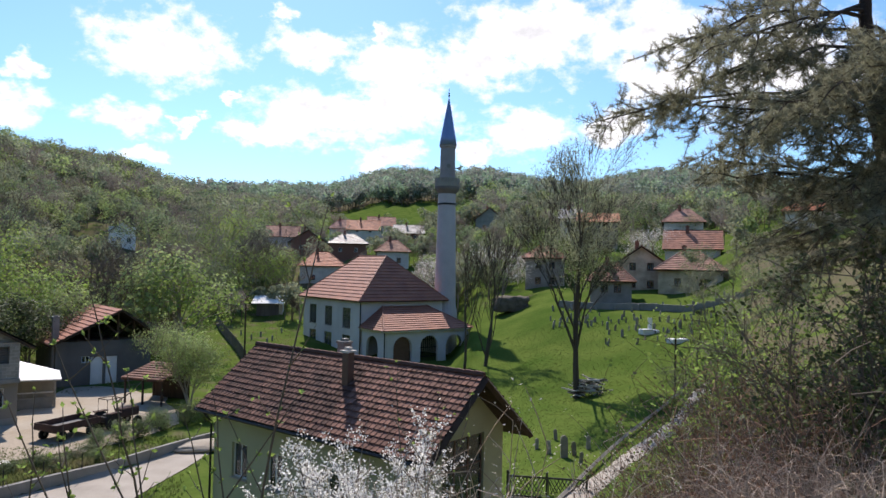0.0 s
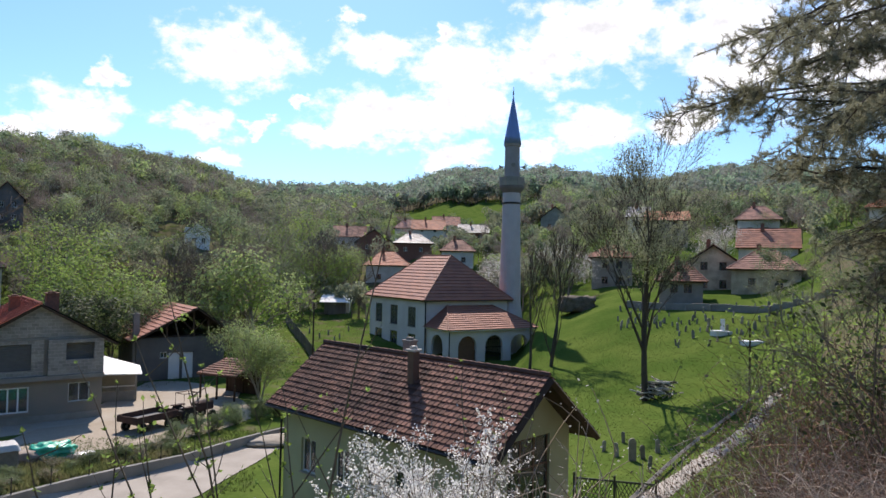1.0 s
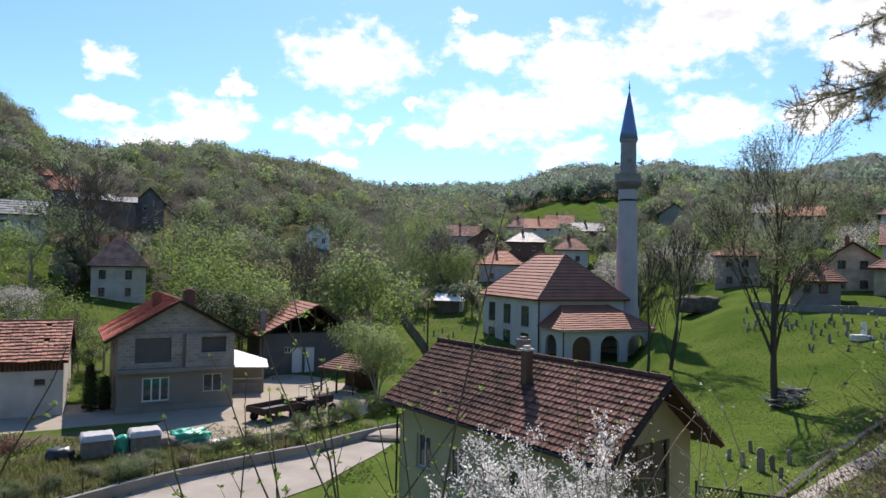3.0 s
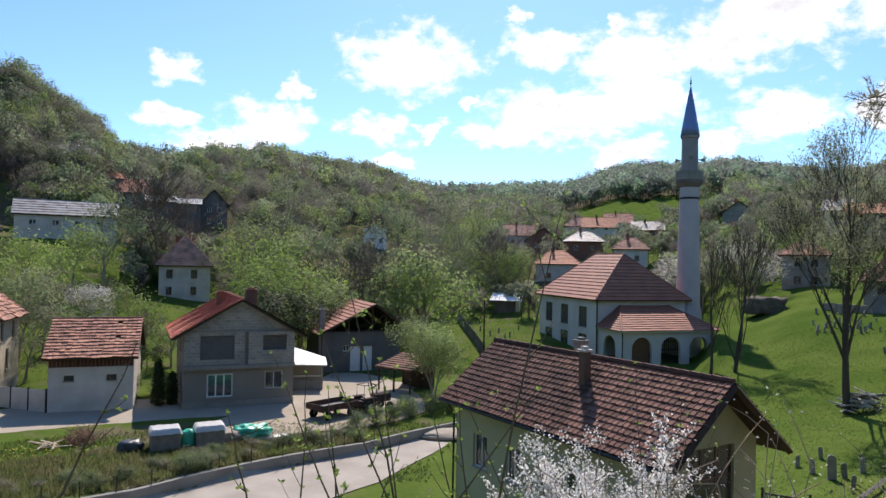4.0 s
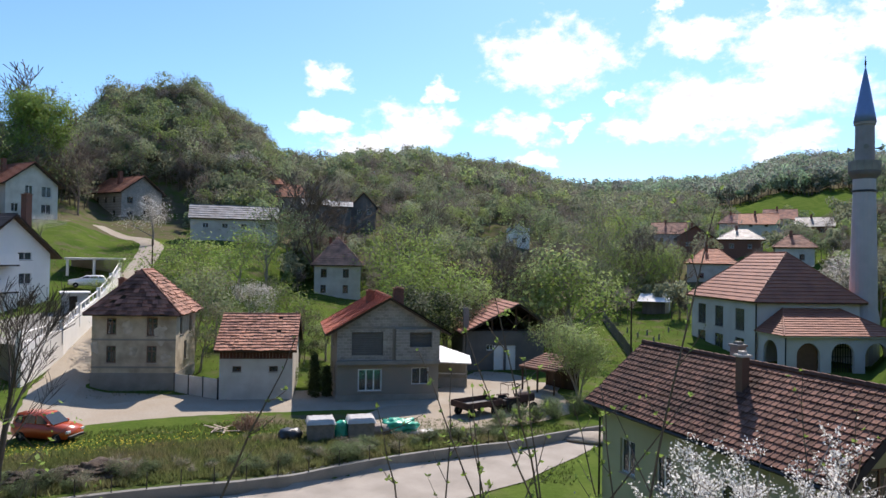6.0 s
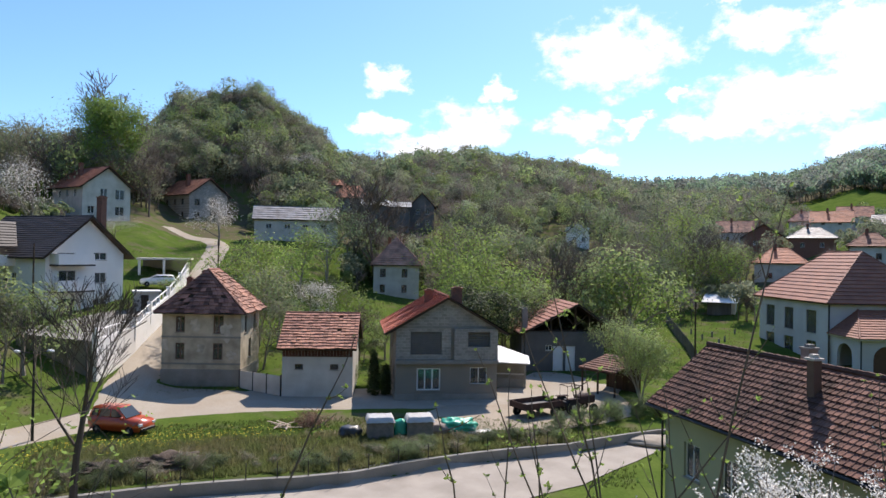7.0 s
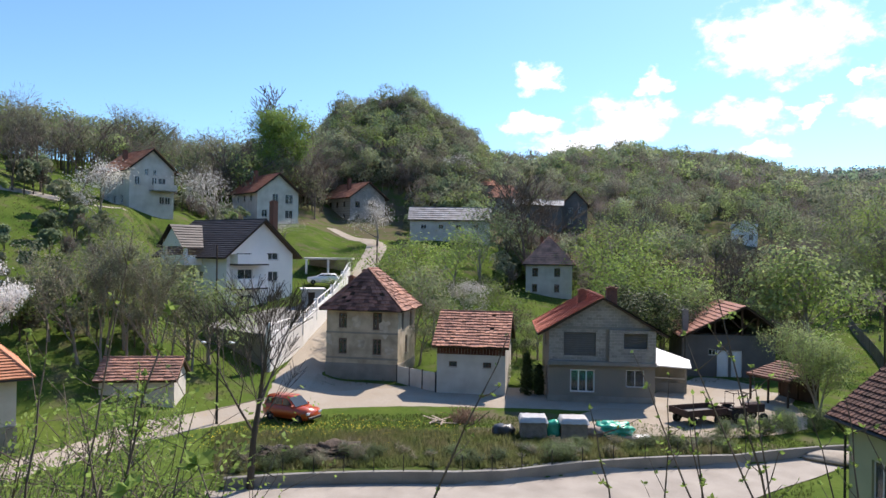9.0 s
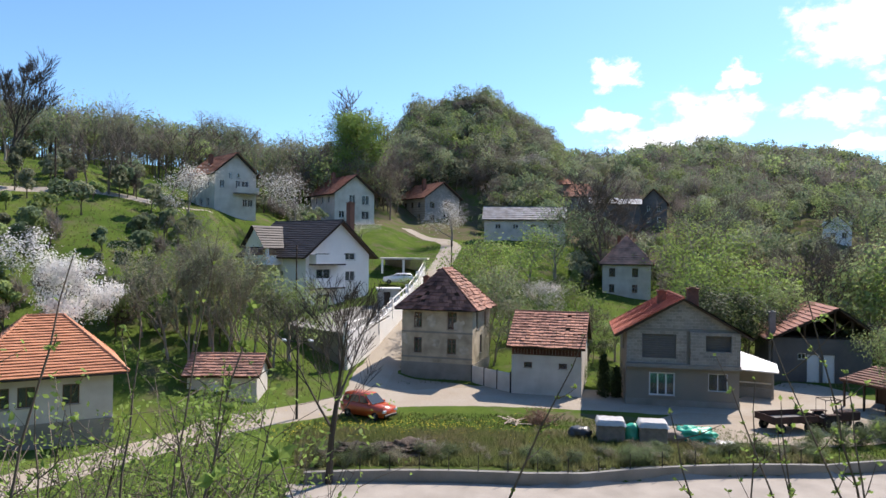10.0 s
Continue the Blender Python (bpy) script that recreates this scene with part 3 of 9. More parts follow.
def window(parent, m, o, mat_frame, bars=1, cross=0, sill=True, blind=False, bar=0.06, back=0.1):
    """A window set into the opening o = (u0, u1, z0, z1)."""
    u0, u1, z0, z1 = o
    bm = bmesh.new()
    if blind:
        n = max(4, int((z1 - z0) / 0.16))
        prev = None
        for i in range(2 * n + 1):
            zz, dd = z0 + (z1 - z0) * i / (2 * n), back + (0.0 if i % 2 else 0.025)
            cur = [bm.verts.new(m @ Vector((u, dd, zz))) for u in (u0, u1)]
            if prev:
                bm.faces.new((prev[0], prev[1], cur[1], cur[0]))
            prev = cur
        return part("window_blind", bm, M["shutter"], parent, "closed grey blind in a wall opening")
    holes = []
    zc = z0 + (z1 - z0) * 0.68
    for k in range(bars + 1):
        c0 = (u1 - u0 - bar) * k / (bars + 1) + bar
        c1 = (u1 - u0 - bar) * (k + 1) / (bars + 1)
        spans = ((z0 + bar, zc - bar * 0.4), (zc + bar * 0.4, z1 - bar)) if cross else ((z0 + bar, z1 - bar),)
        holes += [(c0, c1, za, zb) for za, zb in spans]
    panel(bm, m @ Matrix.Translation((u0, back, 0)), u1 - u0, z0, z1, holes, 0.06)
    win = part("window", bm, mat_frame, parent)
    for k in range(bars + 1):
        c0 = u0 + bar / 2 + (u1 - u0 - bar) * k / (bars + 1)
        c1 = u0 + bar / 2 + (u1 - u0 - bar) * (k + 1) / (bars + 1)
        bm = bmesh.new()
        box(bm, c0 + 0.01, back + 0.025, z0 + 0.02, c1 - 0.01, back + 0.037, z1 - 0.02, m)
        part("pane", bm, M["glass"], win)
    if sill:
        bm = bmesh.new()
        box(bm, u0 - 0.06, -0.07, z0 - 0.06, u1 + 0.06, back, z0 - 0.004, m)
        part("sill", bm, M["concrete"], win)
    return win


def roof_plane(bm, e0, e1, r1, r0, courses, thick=0.05, lift=0.07):
    """One sheet of overlapping courses from the eave e0-e1 up to the ridge r0-r1."""
    e0, e1, r0, r1 = Vector(e0), Vector(e1), Vector(r0), Vector(r1)
    n = (e1 - e0).cross(r0 - e0).normalized()
    if n.z < 0:
        n = -n
    cols = max(1, int((e1 - e0).length / 1.1))
    lines = [[e0.lerp(e1, k / cols) for k in range(cols + 1)]]
    for c in range(courses):
        f0, f1 = c / courses, (c + 1) / courses
        for f, up in ((f0, thick + lift), (f1, thick)):
            p, q = e0.lerp(r0, f), e1.lerp(r1, f)
            lines.append([p.lerp(q, k / cols) + n * (up + 0.012 * math.sin(k * 2.1 + c * 1.7 + p.x)) for k in range(cols + 1)])
    vs = [[bm.verts.new(p) for p in ln] for ln in lines]
    for a_, b_ in zip(vs, vs[1:]):
        for k in range(cols):
            bm.faces.new((a_[k], a_[k + 1], b_[k + 1], b_[k]))


def tile_pieces(deck, e0, e1, r1, r0, courses, tile, rnd, ragged, material, thick=0.05, lift=0.06):
    """Single tiles laid in courses on a roof deck, some slipped or missing."""
    e0, e1, r0, r1 = Vector(e0), Vector(e1), Vector(r0), Vector(r1)
    n = (e1 - e0).cross(r0 - e0).normalized()
    if n.z < 0:
        n = -n
    for c in range(courses):
        f0, f1 = c / courses, min(1.0, (c + 1.14) / courses)
        a0, a1, b0, b1 = e0.lerp(r0, f0), e1.lerp(r1, f0), e0.lerp(r0, f1), e1.lerp(r1, f1)
        width = (a1 - a0).length
        k = max(1, int(round(width / tile)))
        for i in range(k):
            if rnd.random() < ragged * 0.025:
                continue
            g = 0.012 / max(width, 0.3)
            s0, s1 = i / k + g, (i + 1) / k - g
            up, tilt = lift + (rnd.uniform(-0.01, 0.05) + 0.035) * ragged, rnd.uniform(-0.03, 0.03) * ragged
            slip = (a0 - b0).normalized() * (rnd.uniform(0, 0.09) + 0.07 * math.sin(i * 0.8 + c * 1.9)) * ragged
            base = [a0.lerp(a1, s0) + n * (up + tilt) + slip, a0.lerp(a1, s1) + n * (up - tilt) + slip, b0.lerp(b1, s1) + n * 0.004, b0.lerp(b1, s0) + n * 0.004]
            bm = bmesh.new()
            vs = [bm.verts.new(p) for p in base] + [bm.verts.new(p + n * thick) for p in base]
            for f in ((3, 2, 1, 0), (4, 5, 6, 7), (0, 1, 5, 4), (1, 2, 6, 5), (2, 3, 7, 6), (3, 0, 4, 7)):
                bm.faces.new([vs[q] for q in f])
            part("tile", bm, material, deck)


def slab(bm, corners, thick):
    """A flat board under a roof's covering."""
    cs = [Vector(c) for c in corners]
    n = (cs[1] - cs[0]).cross(cs[-1] - cs[0]).normalized()
    if n.z < 0:
        n = -n
    top = [bm.verts.new(c - n * 0.01) for c in cs]
    low = [bm.verts.new(c - n * thick) for c in cs]
    bm.faces.new(top)
    bm.faces.new(low[::-1])
    k = len(cs)
    for i in range(k):
        bm.faces.new((top[i], top[(i + 1) % k], low[(i + 1) % k], low[i]))


def ridge_caps(bm, p, q, radius=0.11, length=0.38):
    """A run of overlapping round ridge tiles."""
    p, q = Vector(p), Vector(q)
    n = max(1, int((q - p).length / length))
    pts, rad = [], []
    for i in range(n):
        pts += [p.lerp(q, i / n), p.lerp(q, (i + 0.94) / n)]
        rad += [radius, radius * 0.8]
    tube(bm, pts, rad, 6)


def chimney(parent, x, y, z0, z1, size=0.5, material=None, label="brick chimney"):
    bm = bmesh.new()
    box(bm, x - size / 2, y - size / 2, z0, x + size / 2, y + size / 2, z1)
    box(bm, x - size * 0.6, y - size * 0.6, z1, x + size * 0.6, y + size * 0.6, z1 + 0.09)
    box(bm, x - size * 0.3, y - size * 0.3, z1 + 0.09, x + size * 0.3, y + size * 0.3, z1 + 0.2)
    return part("chimney", bm, material or M["brick"], parent, label)


def house(label, fl, fr, depth, z, eave, ridge, kind="gable_front", wall="white", roof="tile_red", front=(), right=(), left=(), over=(0.5, 0.5), courses=16,
          frame_mat="frame_white", plinth=0.0, ridge_span=0.3, name="house", ragged=0.0, tile=0.0, chimneys=(), bars=1, cross=0, roof_label="", gutters=True,
          category="house", sink=3.2, group="", peak_at=0.5, roof_right=None, ribs=0.0, bar=0.06):
    """A house on two front corners fl and fr (metres), running back by depth. Openings are (u0, u1, z0, z1) or with 'blind' behind."""
    rz = math.degrees(math.atan2(fr[1] - fl[1], fr[0] - fl[0]))
    w = math.dist(fl, fr)
    h = thing(name, pose(fl[0], fl[1], z, 0, 0, rz), label, category, group)
    T = 0.28
    rnd = random.Random(int(abs(fl[0] * 31 + fl[1] * 17)))
    mats = {"front": pose(0, 0, 0), "right": pose(w, T, 0, 0, 0, 90), "left": pose(0, depth - T, 0, 0, 0, -90), "back": pose(w, depth, 0, 0, 0, 180)}
    sizes = {"front": w, "back": w, "right": depth - 2 * T, "left": depth - 2 * T}
    for side, ops in (("front", front), ("right", right), ("left", left), ("back", ())):
        cut = [o[:4] for o in ops]
        bm = bmesh.new()
        panel(bm, mats[side], sizes[side], -sink, eave, cut, T)
        part("wall", bm, M[wall], h)
        for o in ops:
            style = o[4] if len(o) > 4 else "window"
            if style == "window":
                window(h, mats[side], o[:4], M[frame_mat], bars, cross, bar=bar)
            elif style == "wide":
                window(h, mats[side], o[:4], M[frame_mat], 2, 0, bar=0.11)
            elif style == "blind":
                window(h, mats[side], o[:4], None, blind=True)
            elif style == "door":
                bm = bmesh.new()
                u0, u1, z0, z1 = o[:4]
                box(bm, u0, 0.12, z0, u1, 0.17, z1, mats[side])
                for q in range(2):
                    zz = z0 + (z1 - z0) * (0.12 + 0.44 * q)
                    box(bm, u0 + 0.12, 0.1, zz, u1 - 0.12, 0.12, zz + (z1 - z0) * 0.34, mats[side])
                part("door", bm, M[frame_mat], h)
    if plinth:
        for side in ("front", "right", "left"):
            bm = bmesh.new()
            box(bm, -0.05 if side == "front" else -T, -0.06, -sink, sizes[side] + (0.05 if side == "front" else T - 0.065), -0.003, plinth, mats[side])
            part("plinth", bm, M["plinth"], h)
    oe, og = over
    runs = []
    planes = []
    px = w * peak_at
    if kind == "gable_front":
        kl, kr = (ridge - eave) / px, (ridge - eave) / (w - px)
        R0, R1 = (px, -og, ridge), (px, depth + og, ridge)
        planes = [((-oe, depth + og, eave - kl * oe), (-oe, -og, eave - kl * oe), R0, R1), ((w + oe, -og, eave - kr * oe), (w + oe, depth + og, eave - kr * oe), R1, R0)]
        for yy in (0.0, depth - T):
            bm = bmesh.new()
            vs = [bm.verts.new(p) for p in ((0, yy, eave), (w, yy, eave), (px, yy, ridge - 0.03), (0, yy + T, eave), (w, yy + T, eave), (px, yy + T, ridge - 0.03))]
            for f in ((0, 1, 2), (5, 4, 3), (0, 3, 4, 1), (1, 4, 5, 2), (2, 5, 3, 0)):
                bm.faces.new([vs[q] for q in f])
            part("gable", bm, M[wall], h)
        runs.append((Vector(R0) + Vector((0, 0, 0.06)), Vector(R1) + Vector((0, 0, 0.06))))
    elif kind == "gable_side":
        k = (ridge - eave) / (depth / 2)
        R0, R1 = (-og, depth / 2, ridge), (w + og, depth / 2, ridge)
        planes = [((-og, -oe, eave - k * oe), (w + og, -oe, eave - k * oe), R1, R0), ((w + og, depth + oe, eave - k * oe), (-og, depth + oe, eave - k * oe), R0, R1)]
        for xx in (0.0, w - T):
            bm = bmesh.new()
            vs = [bm.verts.new(p) for p in ((xx, 0, eave), (xx, depth, eave), (xx, depth / 2, ridge - 0.03), (xx + T, 0, eave), (xx + T, depth, eave), (xx + T, depth / 2, ridge - 0.03))]
            for f in ((0, 1, 2), (5, 4, 3), (0, 3, 4, 1), (1, 4, 5, 2), (2, 5, 3, 0)):
                bm.faces.new([vs[q] for q in f])
            part("gable", bm, M[wall], h)
        runs.append((Vector(R0) + Vector((0, 0, 0.06)), Vector(R1) + Vector((0, 0, 0.06))))
    else:
        s = ridge_span
        zc = eave - 0.25 * oe
        c = [(-oe, -oe, zc), (w + oe, -oe, zc), (w + oe, depth + oe, zc), (-oe, depth + oe, zc)]
        if kind == "hip_deep":
            R0, R1 = (w / 2, depth * (0.5 - s / 2), ridge), (w / 2, depth * (0.5 + s / 2), ridge)
            planes = [(c[0], c[1], R0, R0), (c[1], c[2], R1, R0), (c[2], c[3], R1, R1), (c[3], c[0], R0, R1)]
            hips = ((c[0], R0), (c[1], R0), (c[2], R1), (c[3], R1))
        else:
            R0, R1 = (w * (0.5 - s / 2), depth / 2, ridge), (w * (0.5 + s / 2), depth / 2, ridge)
            planes = [(c[0], c[1], R1, R0), (c[1], c[2], R1, R1), (c[2], c[3], R0, R1), (c[3], c[0], R0, R0)]
            hips = ((c[0], R0), (c[1], R1), (c[2], R1), (c[3], R0))
        for p, q in hips:
            runs.append((Vector(p) + Vector((0, 0, 0.08)), Vector(q) + Vector((0, 0, 0.08))))
        runs.append((Vector(R0) + Vector((0, 0, 0.08)), Vector(R1) + Vector((0, 0, 0.08))))
    for i, (e0, e1, r1, r0) in enumerate(planes):
        cs = [e0, e1, r1] + ([r0] if (Vector(r0) - Vector(r1)).length > 0.01 else [])
        b3 = bmesh.new()
        slab(b3, cs, 0.16)
        deck = part("roof_deck", b3, M["wood_dark"], h)
        cover = M[roof_right] if roof_right and i == 1 else M[roof]
        if tile and (i == 0 or (i == 1 and kind == "hip_deep")):
            tile_pieces(deck, e0, e1, r1, r0, courses, tile, rnd, ragged, cover)
        else:
            b3 = bmesh.new()
            roof_plane(b3, e0, e1, r1, r0, courses)
            part("roof_slope", b3, cover, h, roof_label if i == 0 else "")
    if ribs:
        e0, e1, r1, r0 = [Vector(v) for v in planes[0]]
        n_r = int((e1 - e0).length / ribs)
        up = Vector((0, 0, 0.10))
        for k in range(n_r + 1):
            b3 = bmesh.new()
            tube(b3, [e0.lerp(e1, k / n_r) + up, r0.lerp(r1, k / n_r) + up], [0.035, 0.035], 6)
            part("roof_rib", b3, M[roof], h)
            if k < n_r:
                b3 = bmesh.new()
                f = (k + 0.5) / n_r
                tube(b3, [e0.lerp(e1, f) + Vector((0, 0, 0.105)), r0.lerp(r1, f) + Vector((0, 0, 0.105))], [0.05, 0.05], 4)
                part("roof_seam", b3, M["sheet_seam"], h, "dark lap of the roof sheets")
    for p, q in runs:
        b3 = bmesh.new()
        ridge_caps(b3, p, q)
        part("ridge_cap", b3, M[roof], h)
    for ch in chimneys:
        chimney(h, *ch)
    if gutters:
        bm = bmesh.new()
        e0, e1 = Vector(planes[0][0]), Vector(planes[0][1])
        tube(bm, [e0 + Vector((0, 0, -0.03)), e1 + Vector((0, 0, -0.03))], [0.06, 0.06], 6)
        part("gutter", bm, M["metal_dark"], h)
    return h, w, rz


def rows(w, n, ww, z_list, hh, margin=0.9, style=None):
    """Even rows of openings."""
    out = []
    for zz in z_list:
        for i in range(n):
            c = margin + (w - 2 * margin) * (i + 0.5) / n
            o = (c - ww / 2, c + ww / 2, zz, zz + hh)
            out.append(o + (style,) if style else o)
    return out


# the bare block house with one red roof slope
grey_house, gw, _ = house("unfinished grey block house with a red roof", (-36.85, 44.88), (-30.6, 50.71), 9.5, 0.0, 6.15, 8.65, wall="grey_render", roof="sheet_red",
      front=[(1.75, 3.75, 0.85, 2.7, "wide"), (6.25, 7.7, 1.35, 2.75), (1.2, 3.8, 3.85, 5.75, "blind"), (6.0, 7.9, 4.5, 5.75, "blind")],
      left=[(2, 3.2, 1.2, 2.5), (5.6, 6.8, 1.2, 2.5), (4, 5.2, 4.0, 5.3)], right=[(2, 3.2, 1.2, 2.5), (5.6, 6.8, 4.0, 5.3)],
      over=(0.95, 0.55), courses=1, ribs=0.72, roof_label="bright red profiled sheet roof slope", plinth=0.55, roof_right="tile_dark",
      chimneys=((3.1, 4.2, 6.6, 8.95, 0.7), (5.9, 6.0, 6.6, 9.1, 0.9)))
for x0, x1, z0, z1, y0 in ((-0.06, gw + 0.06, 3.1, 3.42, -0.42), (0.9, gw - 0.2, 6.02, 6.2, -0.1)):
    b2 = bmesh.new()
    box(b2, x0, y0, z0, x1, -0.004, z1)
    part("floor_slab", b2, M["concrete_wall"], grey_house)
b2 = bmesh.new()
panel(b2, pose(4.85, -0.32, 0), gw - 4.85, 3.43, 6.01, [(1.15, 3.05, 4.5, 5.75)], 0.31)
part("block_wall", b2, M["grey_block"], grey_house, "bare grey blockwork front")
b2 = bmesh.new()
panel(b2, pose(0.0, -0.06, 0), 4.6, 3.43, 6.01, [(1.2, 3.8, 3.85, 5.75)], 0.055)
part("block_wall", b2, M["grey_block"], grey_house, "bare grey blockwork front")
b2 = bmesh.new()
vs = [b2.verts.new(p) for p in ((0.2, -0.05, 6.22), (gw - 0.2, -0.05, 6.22), (gw / 2, -0.05, 8.5), (0.2, -0.003, 6.22), (gw - 0.2, -0.003, 6.22), (gw / 2, -0.003, 8.5))]
for f in ((0, 1, 2), (5, 4, 3), (0, 3, 4, 1), (1, 4, 5, 2), (2, 5, 3, 0)):
    b2.faces.new([vs[q] for q in f])
part("block_wall", b2, M["grey_block"], grey_house, "bare grey blockwork gable")

M["plaster_worn"] = mat("worn_plaster", (0.62, 0.55, 0.44), 0.95, 0.25, 1.5, 16, 0.5, second=(0.33, 0.28, 0.21))
# the derelict three-storey house beside the lane
old_house, ow, _ = house("derelict ochre plaster house with a sagging tiled roof", (-55.9, 35.6), (-50.32, 39.70), 6.4, 0.0, 6.85, 10.45, kind="hip_deep", wall="old_plaster", roof="tile_derelict",
      front=[(1.2, 2.0, 2.6, 4.05), (4.5, 5.35, 2.6, 4.05), (1.2, 2.0, 5.0, 6.4), (4.5, 5.4, 4.9, 6.5)], right=[(1.0, 1.7, 4.9, 6.4), (4.0, 4.8, 4.9, 6.4), (2.4, 3.2, 2.5, 4.2)],
      over=(0.55, 0.5), courses=12, frame_mat="frame_brown", plinth=1.75, ridge_span=0.5, ragged=1.0, tile=0.45, roof_right="tile_side", cross=1, bar=0.1, gutters=True,
      chimneys=((1.2, 3.4, 7.5, 9.6, 0.5), (2.0, 5.2, 8.3, 10.2, 0.5)))

for zz in (2.15, 4.5):
    b2 = bmesh.new()
    box(b2, -0.04, -0.05, zz, ow + 0.04, -0.003, zz + 0.16)
    part("string_course", b2, M["plinth"], old_house, "stained plaster band between the storeys")
for x0, z0, w0, h0 in ((2.9, 5.6, 0.5, 0.7), (5.7, 5.0, 0.6, 1.0), (3.4, 3.6, 0.4, 0.5), (0.3, 3.9, 0.4, 0.6), (6.1, 3.0, 0.5, 0.5)):
    b2 = bmesh.new()
    n_ = 17
    rr = random.Random(int(x0 * 10))
    ring = [(x0 + w0 * math.cos(6.283 * k / n_) * rr.uniform(0.45, 1.2), z0 + h0 * math.sin(6.283 * k / n_) * rr.uniform(0.6, 1.1)) for k in range(n_)]
    a_ = [b2.verts.new((x, -0.004, z)) for x, z in ring]
    b_ = [b2.verts.new((x, -0.012, z)) for x, z in ring]
    b2.faces.new(b_)
    for k in range(n_):
        b2.faces.new((a_[k], a_[(k + 1) % n_], b_[(k + 1) % n_], b_[k]))
    part("plaster_patch", b2, M["plaster_worn"], old_house, "patch of bare and pale plaster")

# the low outbuilding
outb, obw, _ = house("low white outbuilding with a weathered tiled roof", (-45.05, 39.85), (-40.45, 43.55), 7.4, 0.0, 4.56, 6.78, kind="gable_side", wall="white_dull", roof="tile_sunpatch",
      front=[(1.05, 1.75, 2.35, 2.8), (4.0, 4.7, 2.35, 2.8)], over=(0.7, 0.35), courses=13, bars=0, frame_mat="frame_brown", ragged=0.6, tile=0.36, gutters=False, name="outbuilding", category="outbuilding")
for k in range(22):
    b2 = soft_box(0.02 + k * (obw - 0.04) / 22, -0.045, 3.42, (k + 1) * (obw - 0.04) / 22, -0.005, 4.5, 0.006)
    part("board", b2, M["wood_red"], outb, "dark red-brown board under the eave" if k == 0 else "")

# the open barn
barn, _, _ = house("grey barn with an open gable under a tiled roof", (-35.7, 64.8), (-29.2, 70.3), 9.0, 0.0, 4.3, 4.35, wall="barn_wall", roof="tile_red",
      front=[(2.2, 2.9, 2.3, 2.9), (3.0, 4.1, 0.1, 2.8, "door"), (4.35, 5.4, 0.1, 2.8, "door")], over=(0.4, 0.6), courses=2, gutters=False, name="barn", category="barn")
for o in list(barn.children):
    if o.name.startswith(("gable", "roof", "ridge_cap")):
        bpy.data.objects.remove(o)
rb, ub, db, ub2 = bmesh.new(), bmesh.new(), bmesh.new(), bmesh.new()
roof_plane(rb, (-0.7, 9.8, 4.1), (-0.7, -0.9, 4.1), (5.5, -0.9, 7.3), (5.5, 9.8, 7.3), 13)
slab(ub, [(-0.7, 9.8, 4.1), (-0.7, -0.9, 4.1), (5.5, -0.9, 7.3), (5.5, 9.8, 7.3)], 0.15)
roof_plane(db, (10.0, -0.9, 4.1), (10.0, 9.8, 4.1), (5.5, 9.8, 7.3), (5.5, -0.9, 7.3), 5)
slab(ub2, [(10.0, -0.9, 4.1), (10.0, 9.8, 4.1), (5.5, 9.8, 7.3), (5.5, -0.9, 7.3)], 0.15)
part("roof_slope", rb, M["tile_mosque"], barn, "brown-red tiled roof slope")
b2 = bmesh.new()
vs = [b2.verts.new(p) for p in ((0, 8.7, 4.3), (8.5, 8.7, 4.3), (5.5, 8.7, 7.1), (0, 8.9, 4.3), (8.5, 8.9, 4.3), (5.5, 8.9, 7.1))]
for f in ((0, 1, 2), (5, 4, 3), (0, 3, 4, 1), (1, 4, 5, 2), (2, 5, 3, 0)):
    b2.faces.new([vs[q] for q in f])
part("gable", b2, M["wood_dark"], barn, "dark boarded back gable")
part("loft_floor", soft_box(0.3, 0.3, 4.31, 8.2, 8.6, 4.42, 0.01), M["wood_dark"], barn)
part("roof_slope", db, M["sheet_old"], barn, "grey weathered sheet roof slope")
part("roof_deck", ub, M["wood_dark"], barn)
part("roof_deck", ub2, M["wood_dark"], barn)
for x in (0.2, 2.8, 5.4, 6.9, 8.2):
    b2 = bmesh.new()
    top = 4.2 + 3.0 * (1 - abs(x - 5.5) / 5.9)
    box(b2, x - 0.09, 0.05, 4.3, x + 0.09, 0.23, top)
    part("post", b2, M["wood_dark"], barn)
for x, s in ((5.4, 1), (5.4, -1)):
    b2 = bmesh.new()
    tube(b2, [(x, 0.12, 4.9), (x + s * 1.3, 0.12, 6.1)], [0.08, 0.08], 4)
    part("brace", b2, M["wood_dark"], barn)
chimney(barn, 0.1, 0.9, 0.2, 6.6, 0.55, M["concrete_wall"], "grey block chimney beside the barn")

# the big white house with the dark roof
wh, _, _ = house("large white three-storey house with a dark roof", (-75.4, 34.6), (-77.95, 44.48), 12.0, 5.0, 6.9, 10.8, wall="white", roof="tile_dark",
      front=[(1.4, 3.6, 6.1, 7.4 - 0.6), (6.0, 7.8, 6.0, 6.85), (1.6, 3.8, 3.2, 4.9), (6.2, 7.8, 3.4, 4.6), (1.6, 3.8, 0.4, 1.9), (6.2, 7.8, 0.5, 1.7)],
      left=[(1.5, 2.3, 3.4, 4.6), (5.4, 6.2, 3.4, 4.6), (6.7, 7.5, 3.4, 4.6), (4.0, 4.6, 3.8, 4.4), (2.0, 3.0, 0.6, 1.8), (6.0, 7.0, 0.6, 1.8)], over=(0.9, 0.8), courses=20, roof_label="dark brown tiled roof")
